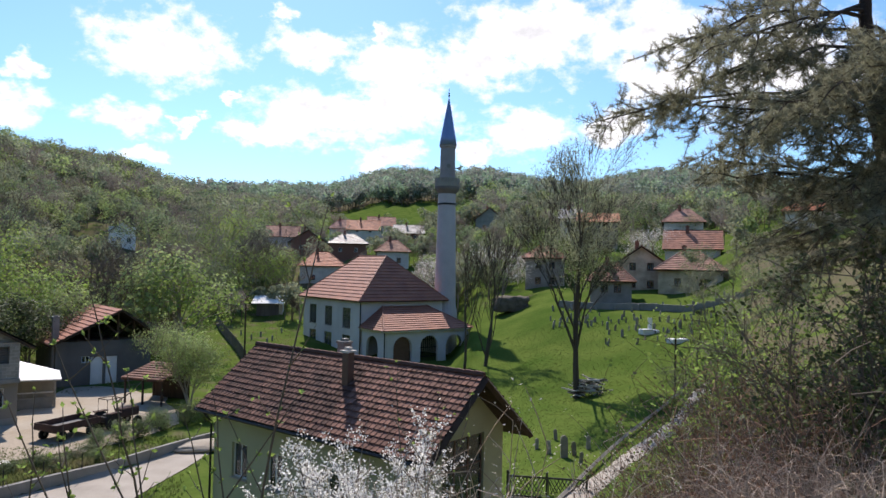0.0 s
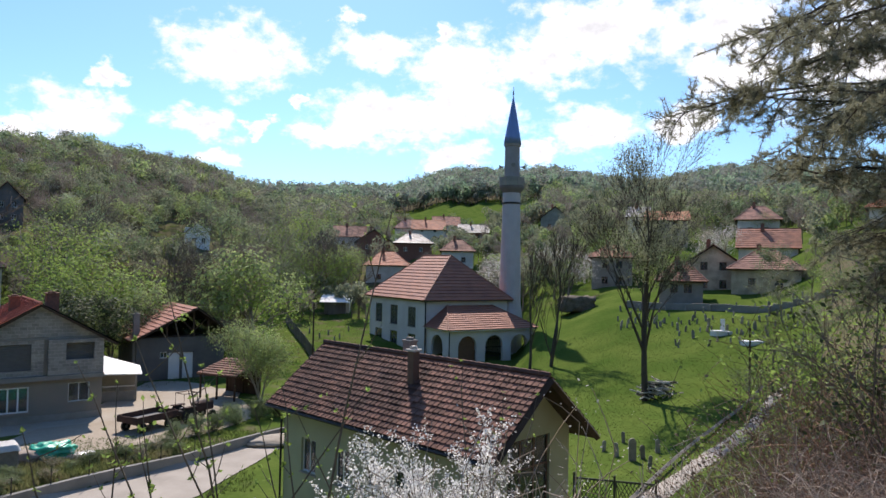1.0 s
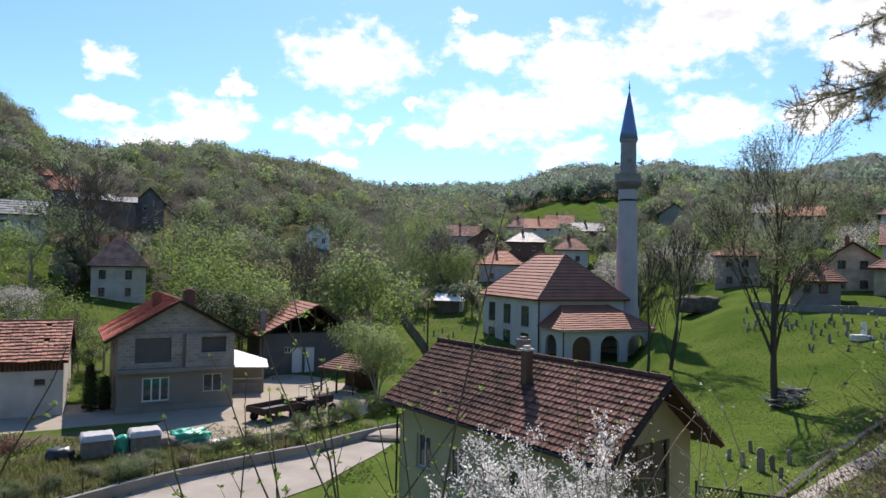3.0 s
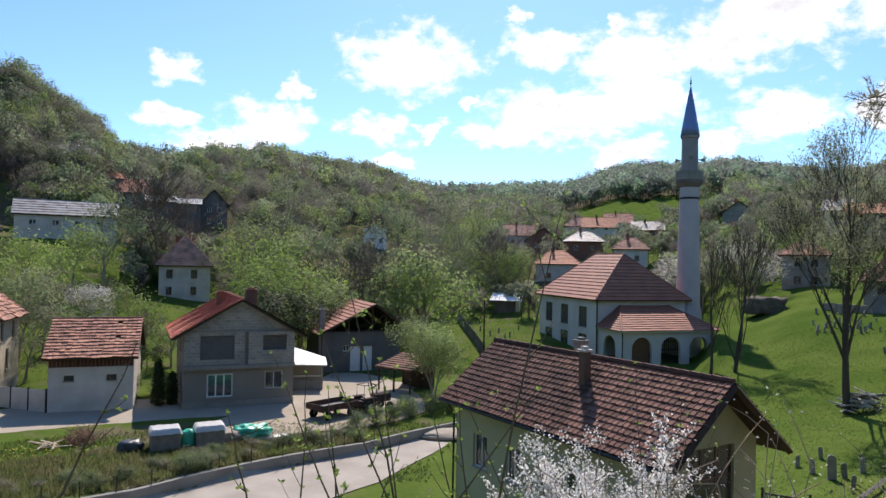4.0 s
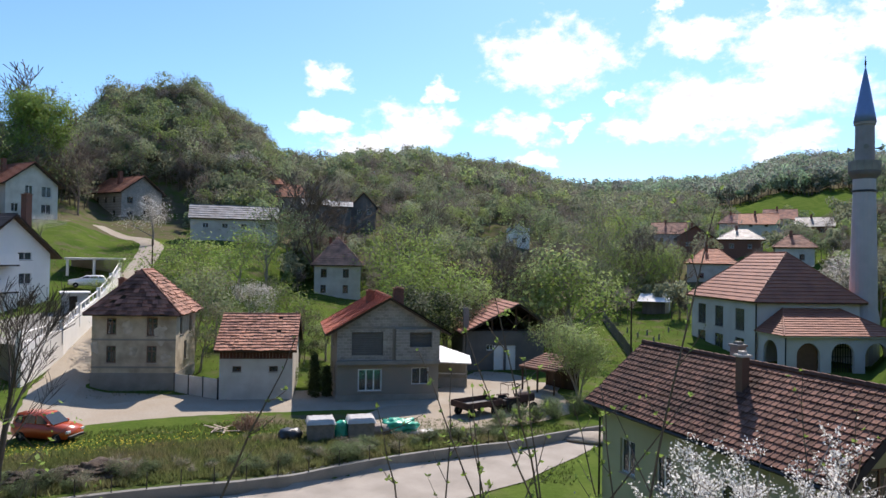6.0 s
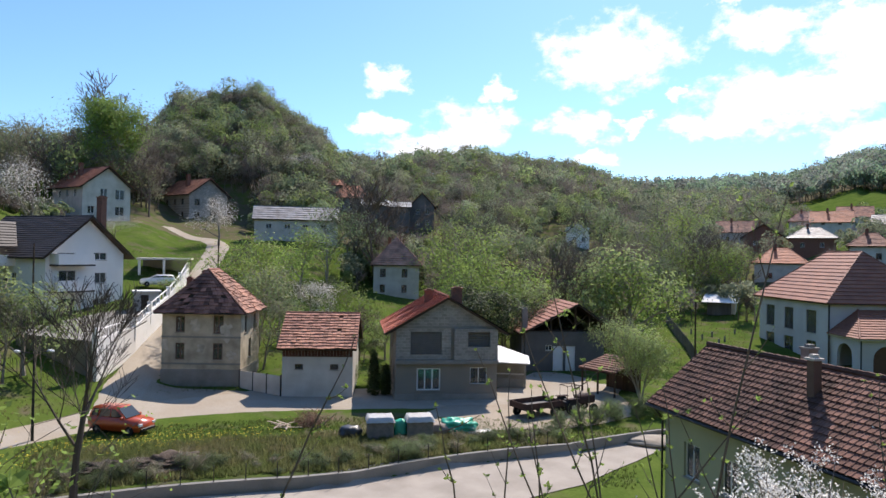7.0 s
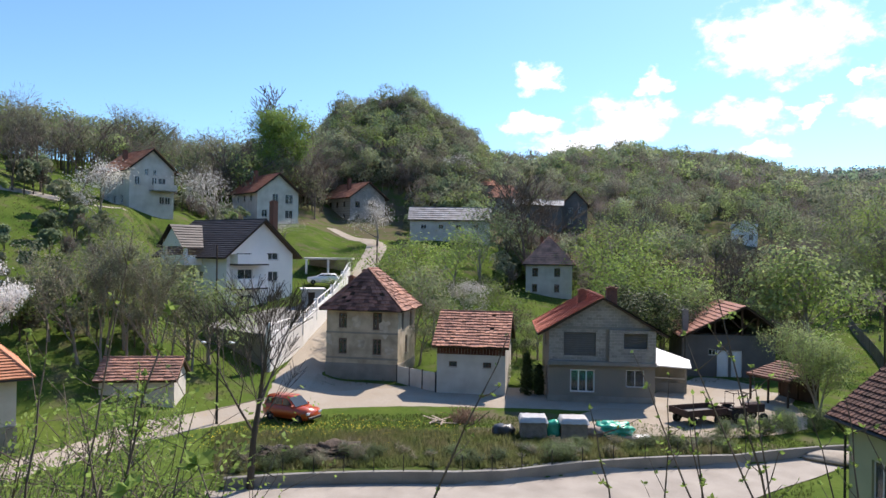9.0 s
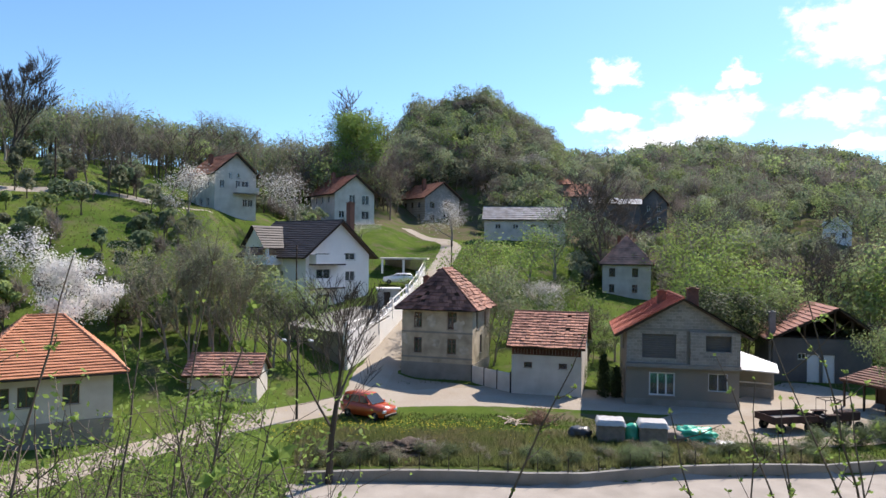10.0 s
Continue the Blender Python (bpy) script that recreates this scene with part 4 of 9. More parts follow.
for zz in (5.7, 2.9):
    b2 = bmesh.new()
    box(b2, 0.5, -1.3, zz - 0.16, 5.0, -0.004, zz)
    bal = part("balcony", b2, M["white"], wh)
    # dark strip added below the slab for the line of shade there
    part("slab_edge", soft_box(0.45, -1.36, zz - 0.34, 5.05, -0.01, zz - 0.165, 0.01), M["metal_dark"], bal, "dark strip for the shade under the balcony")
    for x0, y0, x1, y1 in ((0.5, -1.3, 5.0, -1.22), (0.5, -1.22, 0.58, -0.01), (4.92, -1.22, 5.0, -0.01)):
        b2 = bmesh.new()
        box(b2, x0, y0, zz + 0.004, x1, y1, zz + 0.95)
        part("parapet", b2, M["white"], bal)
# the cross gable over the side balcony
b2 = bmesh.new()
roof_plane(b2, (-2.9, 4.2, 7.3), (-0.0, 4.2, 7.3), (1.6, 6.6, 10.0), (-2.9, 6.6, 10.0), 9)
part("dormer_slope", b2, M["tile_dark"], wh, "grey tiled roof over the side balcony")
b2 = bmesh.new()
roof_plane(b2, (-0.0, 9.0, 7.3), (-2.9, 9.0, 7.3), (-2.9, 6.6, 10.0), (1.6, 6.6, 10.0), 9)
part("dormer_slope", b2, M["tile_dark"], wh, "grey tiled roof over the side balcony")
for y in (4.7, 8.5):
    b2 = bmesh.new()
    box(b2, -2.2, y - 0.18, 5.5, -1.85, y + 0.18, 7.5)
    part("post", b2, M["white"], wh)
b2 = bmesh.new()
box(b2, -2.4, 4.4, 5.3, -0.004, 8.8, 5.5)
sb = part("balcony", b2, M["white"], wh)
for x0, y0, x1, y1 in ((-2.4, 4.4, -2.32, 8.8), (-2.32, 4.4, -0.01, 4.48), (-2.32, 8.72, -0.01, 8.8)):
    b2 = bmesh.new()
    box(b2, x0, y0, 5.51, x1, y1, 6.45)
    part("parapet", b2, M["white"], sb)
for y0 in (4.5,):
    b2 = bmesh.new()
    vs = [b2.verts.new(p) for p in ((-2.4, 4.5, 7.45), (-2.4, 8.7, 7.45), (-2.4, 6.6, 9.8), (-2.2, 4.5, 7.45), (-2.2, 8.7, 7.45), (-2.2, 6.6, 9.8))]
    for f in ((0, 1, 2), (5, 4, 3), (0, 3, 4, 1), (1, 4, 5, 2), (2, 5, 3, 0)):
        b2.faces.new([vs[q] for q in f])
    part("gable", b2, M["white"], wh)
chimney(wh, 8.6, 1.8, 7.6, 13.2, 0.75, M["brick"], "tall red brick chimney")

# houses up the left hillside
upper_house, _, _ = house("white two-storey house with an orange-red roof", (-105.82, 33.5), (-106.65, 40.28), 9.5, 18.0, 6.1, 9.0, wall="white_dull", roof="tile_worn",
      front=[(0.8, 1.6, 3.6, 4.8), (3.4, 4.2, 3.6, 4.8), (4.4, 5.6, 3.5, 4.8), (4.6, 5.4, 0.9, 2.0), (5.5, 6.3, 0.9, 2.0), (2.3, 2.8, 6.0 - 0.9, 6.0), (3.6, 4.1, 5.2, 6.0)], left=rows(9, 3, 0.8, (0.9, 3.7), 1.2), over=(0.7, 0.6), courses=18, chimneys=((1.6, 5.0, 7.0, 9.0, 0.6),))
b2 = bmesh.new()
box(b2, 3.0, -1.3, 2.75, 6.7, -0.004, 2.9)
ub_ = part("balcony", b2, M["concrete_wall"], upper_house)
b2 = bmesh.new()
box(b2, 3.0, -1.3, 2.905, 6.7, -1.22, 3.8)
part("parapet", b2, M["white_dull"], ub_)
house("white house with a dark red sheet roof", (-114.16, 57.9), (-114.21, 66.18), 10.0, 17.6, 5.4, 8.6, wall="white_dull", roof="tile_mosque",
      front=[(0.9, 2.0, 0.6, 1.9), (3.0, 4.2, 3.2, 4.9), (5.6, 7.2, 3.2, 4.9), (5.6, 7.2, 0.5, 2.0)], left=rows(9.4, 3, 0.9, (3.4,), 1.2), over=(0.7, 0.7), courses=16, chimneys=((2.2, 5, 6.5, 9.2, 0.6),))
house("grey block house with a brown tiled roof", (-122.32, 83.31), (-122.12, 92.17), 10.5, 18.2, 5.9, 9.0, wall="grey_block", roof="tile_red",
      front=[(1.2, 2.4, 0.7, 2.0), (4.8, 6.2, 0.6, 2.2), (1.2, 2.4, 3.4, 4.7), (4.8, 6.2, 3.3, 5.0)], left=rows(10, 3, 0.9, (0.8, 3.5), 1.2), over=(0.7, 0.7), courses=16, frame_mat="frame_brown", chimneys=((2.2, 4, 7, 9.8, 0.7),))
house("long low white building under a grey sheet roof", (-99.3, 80.8), (-89.4, 91.6), 7.0, 15.4, 3.1, 5.3, kind="gable_side", wall="white_dull", roof="sheet_grey",
      front=rows(14.6, 4, 1.0, (1.2,), 0.8), over=(0.5, 0.4), courses=6, gutters=False)
house("small white hillside cottage with a mossy tiled hip roof", (-72.64, 82.6), (-67.13, 87.14), 6.5, 5.5, 5.2, 9.5, kind="hip_deep", wall="white_dull", roof="tile_old",
      front=[(1.0, 1.8, 0.8, 2.0), (4.4, 5.2, 0.8, 2.0), (1.0, 1.9, 3.2, 4.5), (4.4, 5.3, 3.2, 4.5)], over=(0.5, 0.5), courses=13, frame_mat="frame_brown", ridge_span=0.15, chimneys=((2.4, 3.0, 7.5, 9.4, 0.5),))
house("hillside house with a salmon tiled roof behind trees", (-119.7, 120.8), (-112.9, 127.1), 8.0, 22.0, 4.0, 7.2, kind="hip", wall="plinth", roof="tile_worn", front=rows(9.2, 3, 1.0, (1.2,), 1.3), courses=12, ridge_span=0.4, sink=5)
house("small upper house with a salmon tiled roof", (-124.5, 123.0), (-121.0, 126.2), 7.0, 25.5, 3.9, 5.9, kind="hip", wall="plinth", roof="tile_worn", courses=10, ridge_span=0.3, sink=5)
house("low shed with a pale sheet roof behind the bare tree", (-110.4, 121.3), (-106.1, 125.0), 5.0, 19.9, 4.1, 5.3, kind="gable_side", wall="barn_wall", roof="sheet_pale", courses=4, gutters=False, name="shed", category="shed")
house("low shed with a pale patched roof on the hillside", (-108.0, 126.0), (-103.3, 129.9), 5.0, 20.0, 3.9, 5.0, kind="gable_side", wall="barn_wall", roof="sheet_pale", courses=4, gutters=False, name="shed", category="shed")
house("grey hillside house with a tiled gable roof", (-105.8, 133.1), (-101.0, 136.7), 8.0, 18.8, 5.6, 8.8, wall="barn_wall", roof="tile_old", front=rows(6.4, 2, 0.9, (0.9, 3.5), 1.2), left=rows(7, 2, 0.9, (0.9, 3.5), 1.2), courses=12, sink=8)
house("white farmhouse with a dark tiled gable among the trees", (-80.1, 166.8), (-74.9, 169.5), 8.0, 15.6, 3.6, 6.2, wall="white", roof="tile_dark", front=rows(6.4, 2, 1.0, (0.9, 3.4), 1.3), left=rows(8, 2, 1.0, (0.9, 3.4), 1.3), courses=12)

# the orange-roofed house and its shed below the hillside
house("low white house under a bright orange hip roof", (-47.2, 1.5), (-46.6, 8.7), 7.0, 0.4, 4.3, 7.3, kind="hip", wall="white_dull", roof="tile_pale",
      front=[(0.9, 1.8, 2.3, 3.5), (2.2, 3.1, 2.3, 3.5), (4.5, 5.4, 2.3, 3.5)], right=[(1.5, 2.4, 2.3, 3.5), (4.2, 5.1, 2.3, 3.5)], over=(0.8, 0.6), courses=22, ridge_span=0.28, frame_mat="frame_brown", plinth=1.3)
house("small white shed with a mossy tiled roof", (-53.9, 15.2), (-50.9, 19.5), 3.4, 0.9, 1.9, 3.0, kind="gable_side", wall="white_dull", roof="tile_old", front=[(1.6, 2.4, 0.1, 1.8, "door")], over=(0.4, 0.3), courses=8, name="shed", category="shed", gutters=False, ragged=0.5, tile=0.5)

# the near house below the viewpoint
NH_RZ = -38.7
near_house = thing("house", pose(-8.4, 31.9, 0, 0, 0, NH_RZ), "pale yellow-green house under a weathered brown tiled roof", "house")
NL, NS, NE, NR, BASE = 12.7, 3.0, 5.9, 8.3, -2.6
front_m, back_m = pose(0.55, -NS + 0.55, 0), pose(NL - 0.85, NS - 0.55, 0, 0, 0, 180)
wl, wd = NL - 1.4, 2 * (NS - 0.55)
near_front = [(1.3, 2.3, 3.3, 4.7), (3.6, 4.5, 3.3, 4.7), (7.0, 8.2, 3.3, 4.7), (1.4, 2.4, 0.6, 1.9), (5.0, 6.0, 0.6, 1.9)]
for m, ops, length in ((front_m, near_front, wl), (back_m, [], wl)):
    b2 = bmesh.new()
    panel(b2, m, length, BASE, 6.35, [o[:4] for o in ops], 0.28)
    part("wall", b2, M["yellow"], near_house)
    for o in ops:
        window(near_house, m, o, M["frame_white"], 1)
gable_m = pose(NL - 0.85, -NS + 0.55 + 0.28, 0, 0, 0, 90)
gable_ops = [(1.0, 3.4, 2.8, 6.1)]
b2 = bmesh.new()
panel(b2, gable_m, wd - 0.56, BASE, 6.35, gable_ops, 0.28)
part("wall", b2, M["yellow"], near_house)
window(near_house, gable_m, gable_ops[0], M["frame_brown"], 2, 1)
b2 = bmesh.new()
panel(b2, pose(0.55, NS - 0.55 - 0.28, 0, 0, 0, -90), wd - 0.56, BASE, 6.35, [], 0.28)
part("wall", b2, M["yellow"], near_house)
for x in (0.55, NL - 1.13):
    b2 = bmesh.new()
    y1 = NS - 0.55
    vs = [b2.verts.new(p) for p in ((x, -y1, 6.35), (x, y1, 6.35), (x, 0, 8.2), (x + 0.28, -y1, 6.35), (x + 0.28, y1, 6.35), (x + 0.28, 0, 8.2))]
    for f in ((0, 1, 2), (5, 4, 3), (0, 3, 4, 1), (1, 4, 5, 2), (2, 5, 3, 0)):
        b2.faces.new([vs[q] for q in f])
    part("gable", b2, M["yellow"], near_house)
b2 = bmesh.new()
slab(b2, [(0, -NS, NE), (NL, -NS, NE), (NL, 0, NR), (0, 0, NR)], 0.16)
near_deck = part("roof_deck", b2, M["wood_dark"], near_house)
b2 = bmesh.new()
slab(b2, [(NL, NS, NE), (0, NS, NE), (0, 0, NR), (NL, 0, NR)], 0.16)
part("roof_deck", b2, M["wood_dark"], near_house)
b2 = bmesh.new()
roof_plane(b2, (NL, NS, NE), (0, NS, NE), (0, 0, NR), (NL, 0, NR), 13)
part("roof_slope", b2, M["tile_near"], near_house)
b2 = bmesh.new()
ridge_caps(b2, (0, 0, NR + 0.07), (NL, 0, NR + 0.07), 0.13, 0.4)
part("ridge_cap", b2, M["tile_near"], near_house)
for p, q in (((NL + 0.03, -NS, NE - 0.1), (NL + 0.03, 0, NR - 0.1)), ((NL + 0.03, NS, NE - 0.1), (NL + 0.03, 0, NR - 0.1)), ((-0.03, -NS, NE - 0.1), (-0.03, 0, NR - 0.1))):
    b2 = bmesh.new()
    d = Vector(q) - Vector(p)
    tube(b2, [p, q], [0.13, 0.13], 4)
    part("barge_board", b2, M["wood_dark"], near_house)
b2 = bmesh.new()
tube(b2, [(0, -NS - 0.06, NE - 0.05), (NL, -NS - 0.06, NE - 0.05)], [0.07, 0.07], 6)
part("gutter", b2, M["metal_dark"], near_house)
b2 = bmesh.new()
tube(b2, [(0.62, -NS - 0.04, NE - 0.1), (0.5, -NS + 0.42, NE - 0.6), (0.5, -NS + 0.42, BASE)], [0.05, 0.05, 0.05], 6)
part("downpipe", b2, M["metal_dark"], near_house)
b2 = bmesh.new()
box(b2, 6.85, -1.15, 6.6, 7.17, -0.83, 8.7)
stack = part("chimney", b2, M["frame_brown"], near_house, "slim dark brick chimney")
b2 = bmesh.new()
box(b2, 6.78, -1.22, 8.70, 7.24, -0.76, 8.78)
box(b2, 6.9, -1.1, 8.78, 7.12, -0.88, 8.9)
part("chimney_cap", b2, M["white_dull"], stack, "white metal chimney cap")
chimney(near_house, 4.9, 0.8, 7.3, 8.75, 0.42, M["concrete_wall"], "small grey chimney")

# ---- mosque ----
mosque, _, _ = house("white two-storey mosque with a tiled hip roof", (-10.2, 87.5), (0.0, 95.3), 15.8, 0.0, 7.75, 13.4, kind="hip_deep", wall="mosque_wall", roof="tile_mosque",
      left=[(1.5, 3.6, 4.0, 6.6), (6.0, 8.1, 4.0, 6.6), (10.9, 13.0, 4.0, 6.6), (1.5, 3.6, 0.9, 3.1), (6.0, 8.1, 0.9, 3.1), (10.9, 13.0, 0.9, 3.1)], over=(0.6, 0.5), courses=14,
      ridge_span=0.45, frame_mat="shutter", name="mosque", category="mosque", bars=1, cross=1)
b2 = bmesh.new()
tube(b2, [(-0.05, -0.05, 7.4), (-0.05, -0.05, -0.5)], [0.09, 0.09], 6)
part("downpipe", b2, M["metal_dark"], mosque)


def arch_wall(bm, m, width, z1, arches, thick=0.35, z0=-1.0):
    """A wall with round-headed openings (centre, half width, spring height)."""
    steps = 10
    bounds = [0.0]
    for c, hw, spring in arches:
        bounds += [c - hw, c + hw]
    bounds.append(width)
    quad = lambda u0, u1, a0, a1, b0, b1: solid_strip(bm, m, u0, u1, a0, a1, b0, b1, thick)
    for i in range(0, len(bounds), 2):
        quad(bounds[i], bounds[i + 1], z0, z0, z1, z1)
    for c, hw, spring in arches:
        for k in range(steps):
            t0, t1 = math.pi * (1 - k / steps), math.pi * (1 - (k + 1) / steps)
            u0, u1 = c + hw * math.cos(t0), c + hw * math.cos(t1)
            quad(u0, u1, spring + hw * math.sin(t0), spring + hw * math.sin(t1), z1, z1)
    bmesh.ops.remove_doubles(bm, verts=bm.verts, dist=0.002)


def solid_strip(bm, m, u0, u1, a0, a1, b0, b1, thick):
    vs = [bm.verts.new(m @ Vector(p)) for p in ((u0, 0, a0), (u1, 0, a1), (u1, 0, b1), (u0, 0, b0), (u0, thick, a0), (u1, thick, a1), (u1, thick, b1), (u0, thick, b0))]
    for f in ((0, 1, 2, 3), (7, 6, 5, 4), (0, 4, 5, 1), (3, 2, 6, 7), (0, 3, 7, 4), (1, 5, 6, 2)):
        bm.faces.new([vs[q] for q in f])


PX0, PX1, PD, PE, PR = 0.2, 13.1, 5.4, 4.3, 6.9
b2 = bmesh.new()
arch_wall(b2, pose(PX0, -PD, 0), PX1 - PX0, PE, [(2.6, 1.35, 2.2), (6.6, 1.35, 2.2), (10.6, 1.35, 2.2)])
part("porch_wall", b2, M["mosque_wall"], mosque, "white arcade wall with round arches")
b2 = bmesh.new()
arch_wall(b2, pose(PX0, -0.01, 0, 0, 0, -90), PD - 0.37, PE, [(2.5, 1.35, 2.2)])
part("porch_wall", b2, M["mosque_wall"], mosque, "white arcade wall with round arches")
b2 = bmesh.new()
arch_wall(b2, pose(PX1, -PD + 0.36, 0, 0, 0, 90), PD - 0.37, PE, [(2.5, 1.35, 2.2)])
part("porch_wall", b2, M["mosque_wall"], mosque, "white arcade wall with round arches")
e0, e1, e2, e3 = (PX0 - 0.5, -PD - 0.5, PE), (PX1 + 0.5, -PD - 0.5, PE), (PX1 + 0.5, -0.02, PE), (PX0 - 0.5, -0.02, PE)
q0, q1 = (PX0 + 3.0, -0.02, PR), (PX1 - 3.0, -0.02, PR)
for pl in ((e0, e1, q1, q0), (e1, e2, q1, q1), (e3, e0, q0, q0)):
    b2 = bmesh.new()
    roof_plane(b2, *pl, 12)
    part("porch_roof", b2, M["tile_mosque"], mosque, "low red-brown tiled porch roof slope")
    b2 = bmesh.new()
    slab(b2, list(pl[:3]) + ([pl[3]] if pl[3] != pl[2] else []), 0.18)
    part("roof_deck", b2, M["mosque_wall"], mosque)
for p, q in ((e0, q0), (e1, q1)):
    b2 = bmesh.new()
    ridge_caps(b2, Vector(p) + Vector((0, 0, .08)), Vector(q) + Vector((0, 0, .08)))
    part("ridge_cap", b2, M["tile_mosque"], mosque)
b2 = bmesh.new()
box(b2, PX0 + 1.3, -PD + 0.4, 0.0, PX0 + 3.9, -PD + 0.46, 3.5)
part("door", b2, mat("brown_door_wood", (0.17, 0.085, 0.05), 0.6, 0.2, 3, 30, 0.2), mosque, "brown wooden entrance door")
b2 = bmesh.new()
for k in range(9):
    box(b2, PX0 + 5.3 + k * 0.3, -PD + 0.3, 0.0, PX0 + 5.36 + k * 0.3, -PD + 0.34, 3.5)
for zz in (0.9, 2.0, 3.0):
    box(b2, PX0 + 5.25, -PD + 0.345, zz, PX0 + 7.95, -PD + 0.37, zz + 0.07)
part("window_grille", b2, M["metal_dark"], mosque, "dark metal grille in the arch")
b2 = bmesh.new()
tube(b2, [(PX0 - 0.1, -PD - 0.1, PE - 0.2), (PX0 - 0.1, -PD - 0.1, -0.5)], [0.07, 0.07], 6)
part("downpipe", b2, M["metal_dark"], mosque)

minaret = thing("minaret", pose(0.35, 97.0, 0), "tall grey minaret with a balcony and a blue pointed cap", "minaret")
b2 = bmesh.new()
lathe(b2, [(1.75, -1.0), (1.75, 5.5), (1.5, 7.0), (1.45, 10), (1.32, 16), (1.22, 21.0), (1.22, 22.3)], 20)
part("shaft", b2, M["stone_shaft"], minaret)
b2 = bmesh.new()
lathe(b2, [(1.26, 20.75), (1.32, 20.8), (1.32, 20.98), (1.26, 21.02)], 20)
part("collar", b2, M["metal_dark"], minaret)
b2 = bmesh.new()
lathe(b2, [(1.22, 22.3), (1.35, 22.5), (1.6, 22.8), (1.72, 23.1), (1.72, 23.3)], 20)
part("corbel", b2, mat("dark_stone", (0.17, 0.155, 0.15), 0.9, 0.2, 1, 20, 0.3), minaret)
for k in range(14):
    t = 2 * math.pi * k / 14
    b2 = bmesh.new()
    box(b2, -0.36, -0.04, 0, 0.36, 0.04, 1.15, pose(1.68 * math.cos(t), 1.68 * math.sin(t), 23.3, 0, 0, math.degrees(t) + 90))
    part("parapet_panel", b2, M["plinth"], minaret)
b2 = bmesh.new()
lathe(b2, [(1.08, 23.3), (1.05, 26), (1.02, 28.7), (1.15, 28.8), (1.18, 29.1)], 20)
part("upper_shaft", b2, mat("grey_stone_shaft", (0.30, 0.275, 0.27), 0.9, 0.15, 1, 20, 0.3), minaret)
b2 = bmesh.new()
lathe(b2, [(1.22, 29.1), (1.05, 30.2), (0.6, 32.8), (0.2, 35.0), (0.05, 35.8)], 20)
part("cap", b2, M["copper_blue"], minaret, "blue sheet-metal pointed cap", True)
b2 = bmesh.new()
lathe(b2, [(0.05, 35.7), (0.06, 36.0), (0.16, 36.15), (0.05, 36.3), (0.11, 36.42), (0.04, 36.55), (0.03, 37.1)], 8)
part("finial", b2, M["metal_dark"], minaret)
for k, t in enumerate((15, 165, 275)):
    b2 = bmesh.new()
    mm = pose(0, 0, 26.0, 0, 0, t)
    pts = [mm @ Vector(p) for p in ((1.0, 0, 0.0), (1.3, 0, 0.0), (1.55, 0, 0), (1.8, 0, 0))]
    tube(b2, pts, [0.05, 0.08, 0.14, 0.3], 10)
    part("loudspeaker", b2, M["concrete_wall"], minaret, "grey horn loudspeaker")

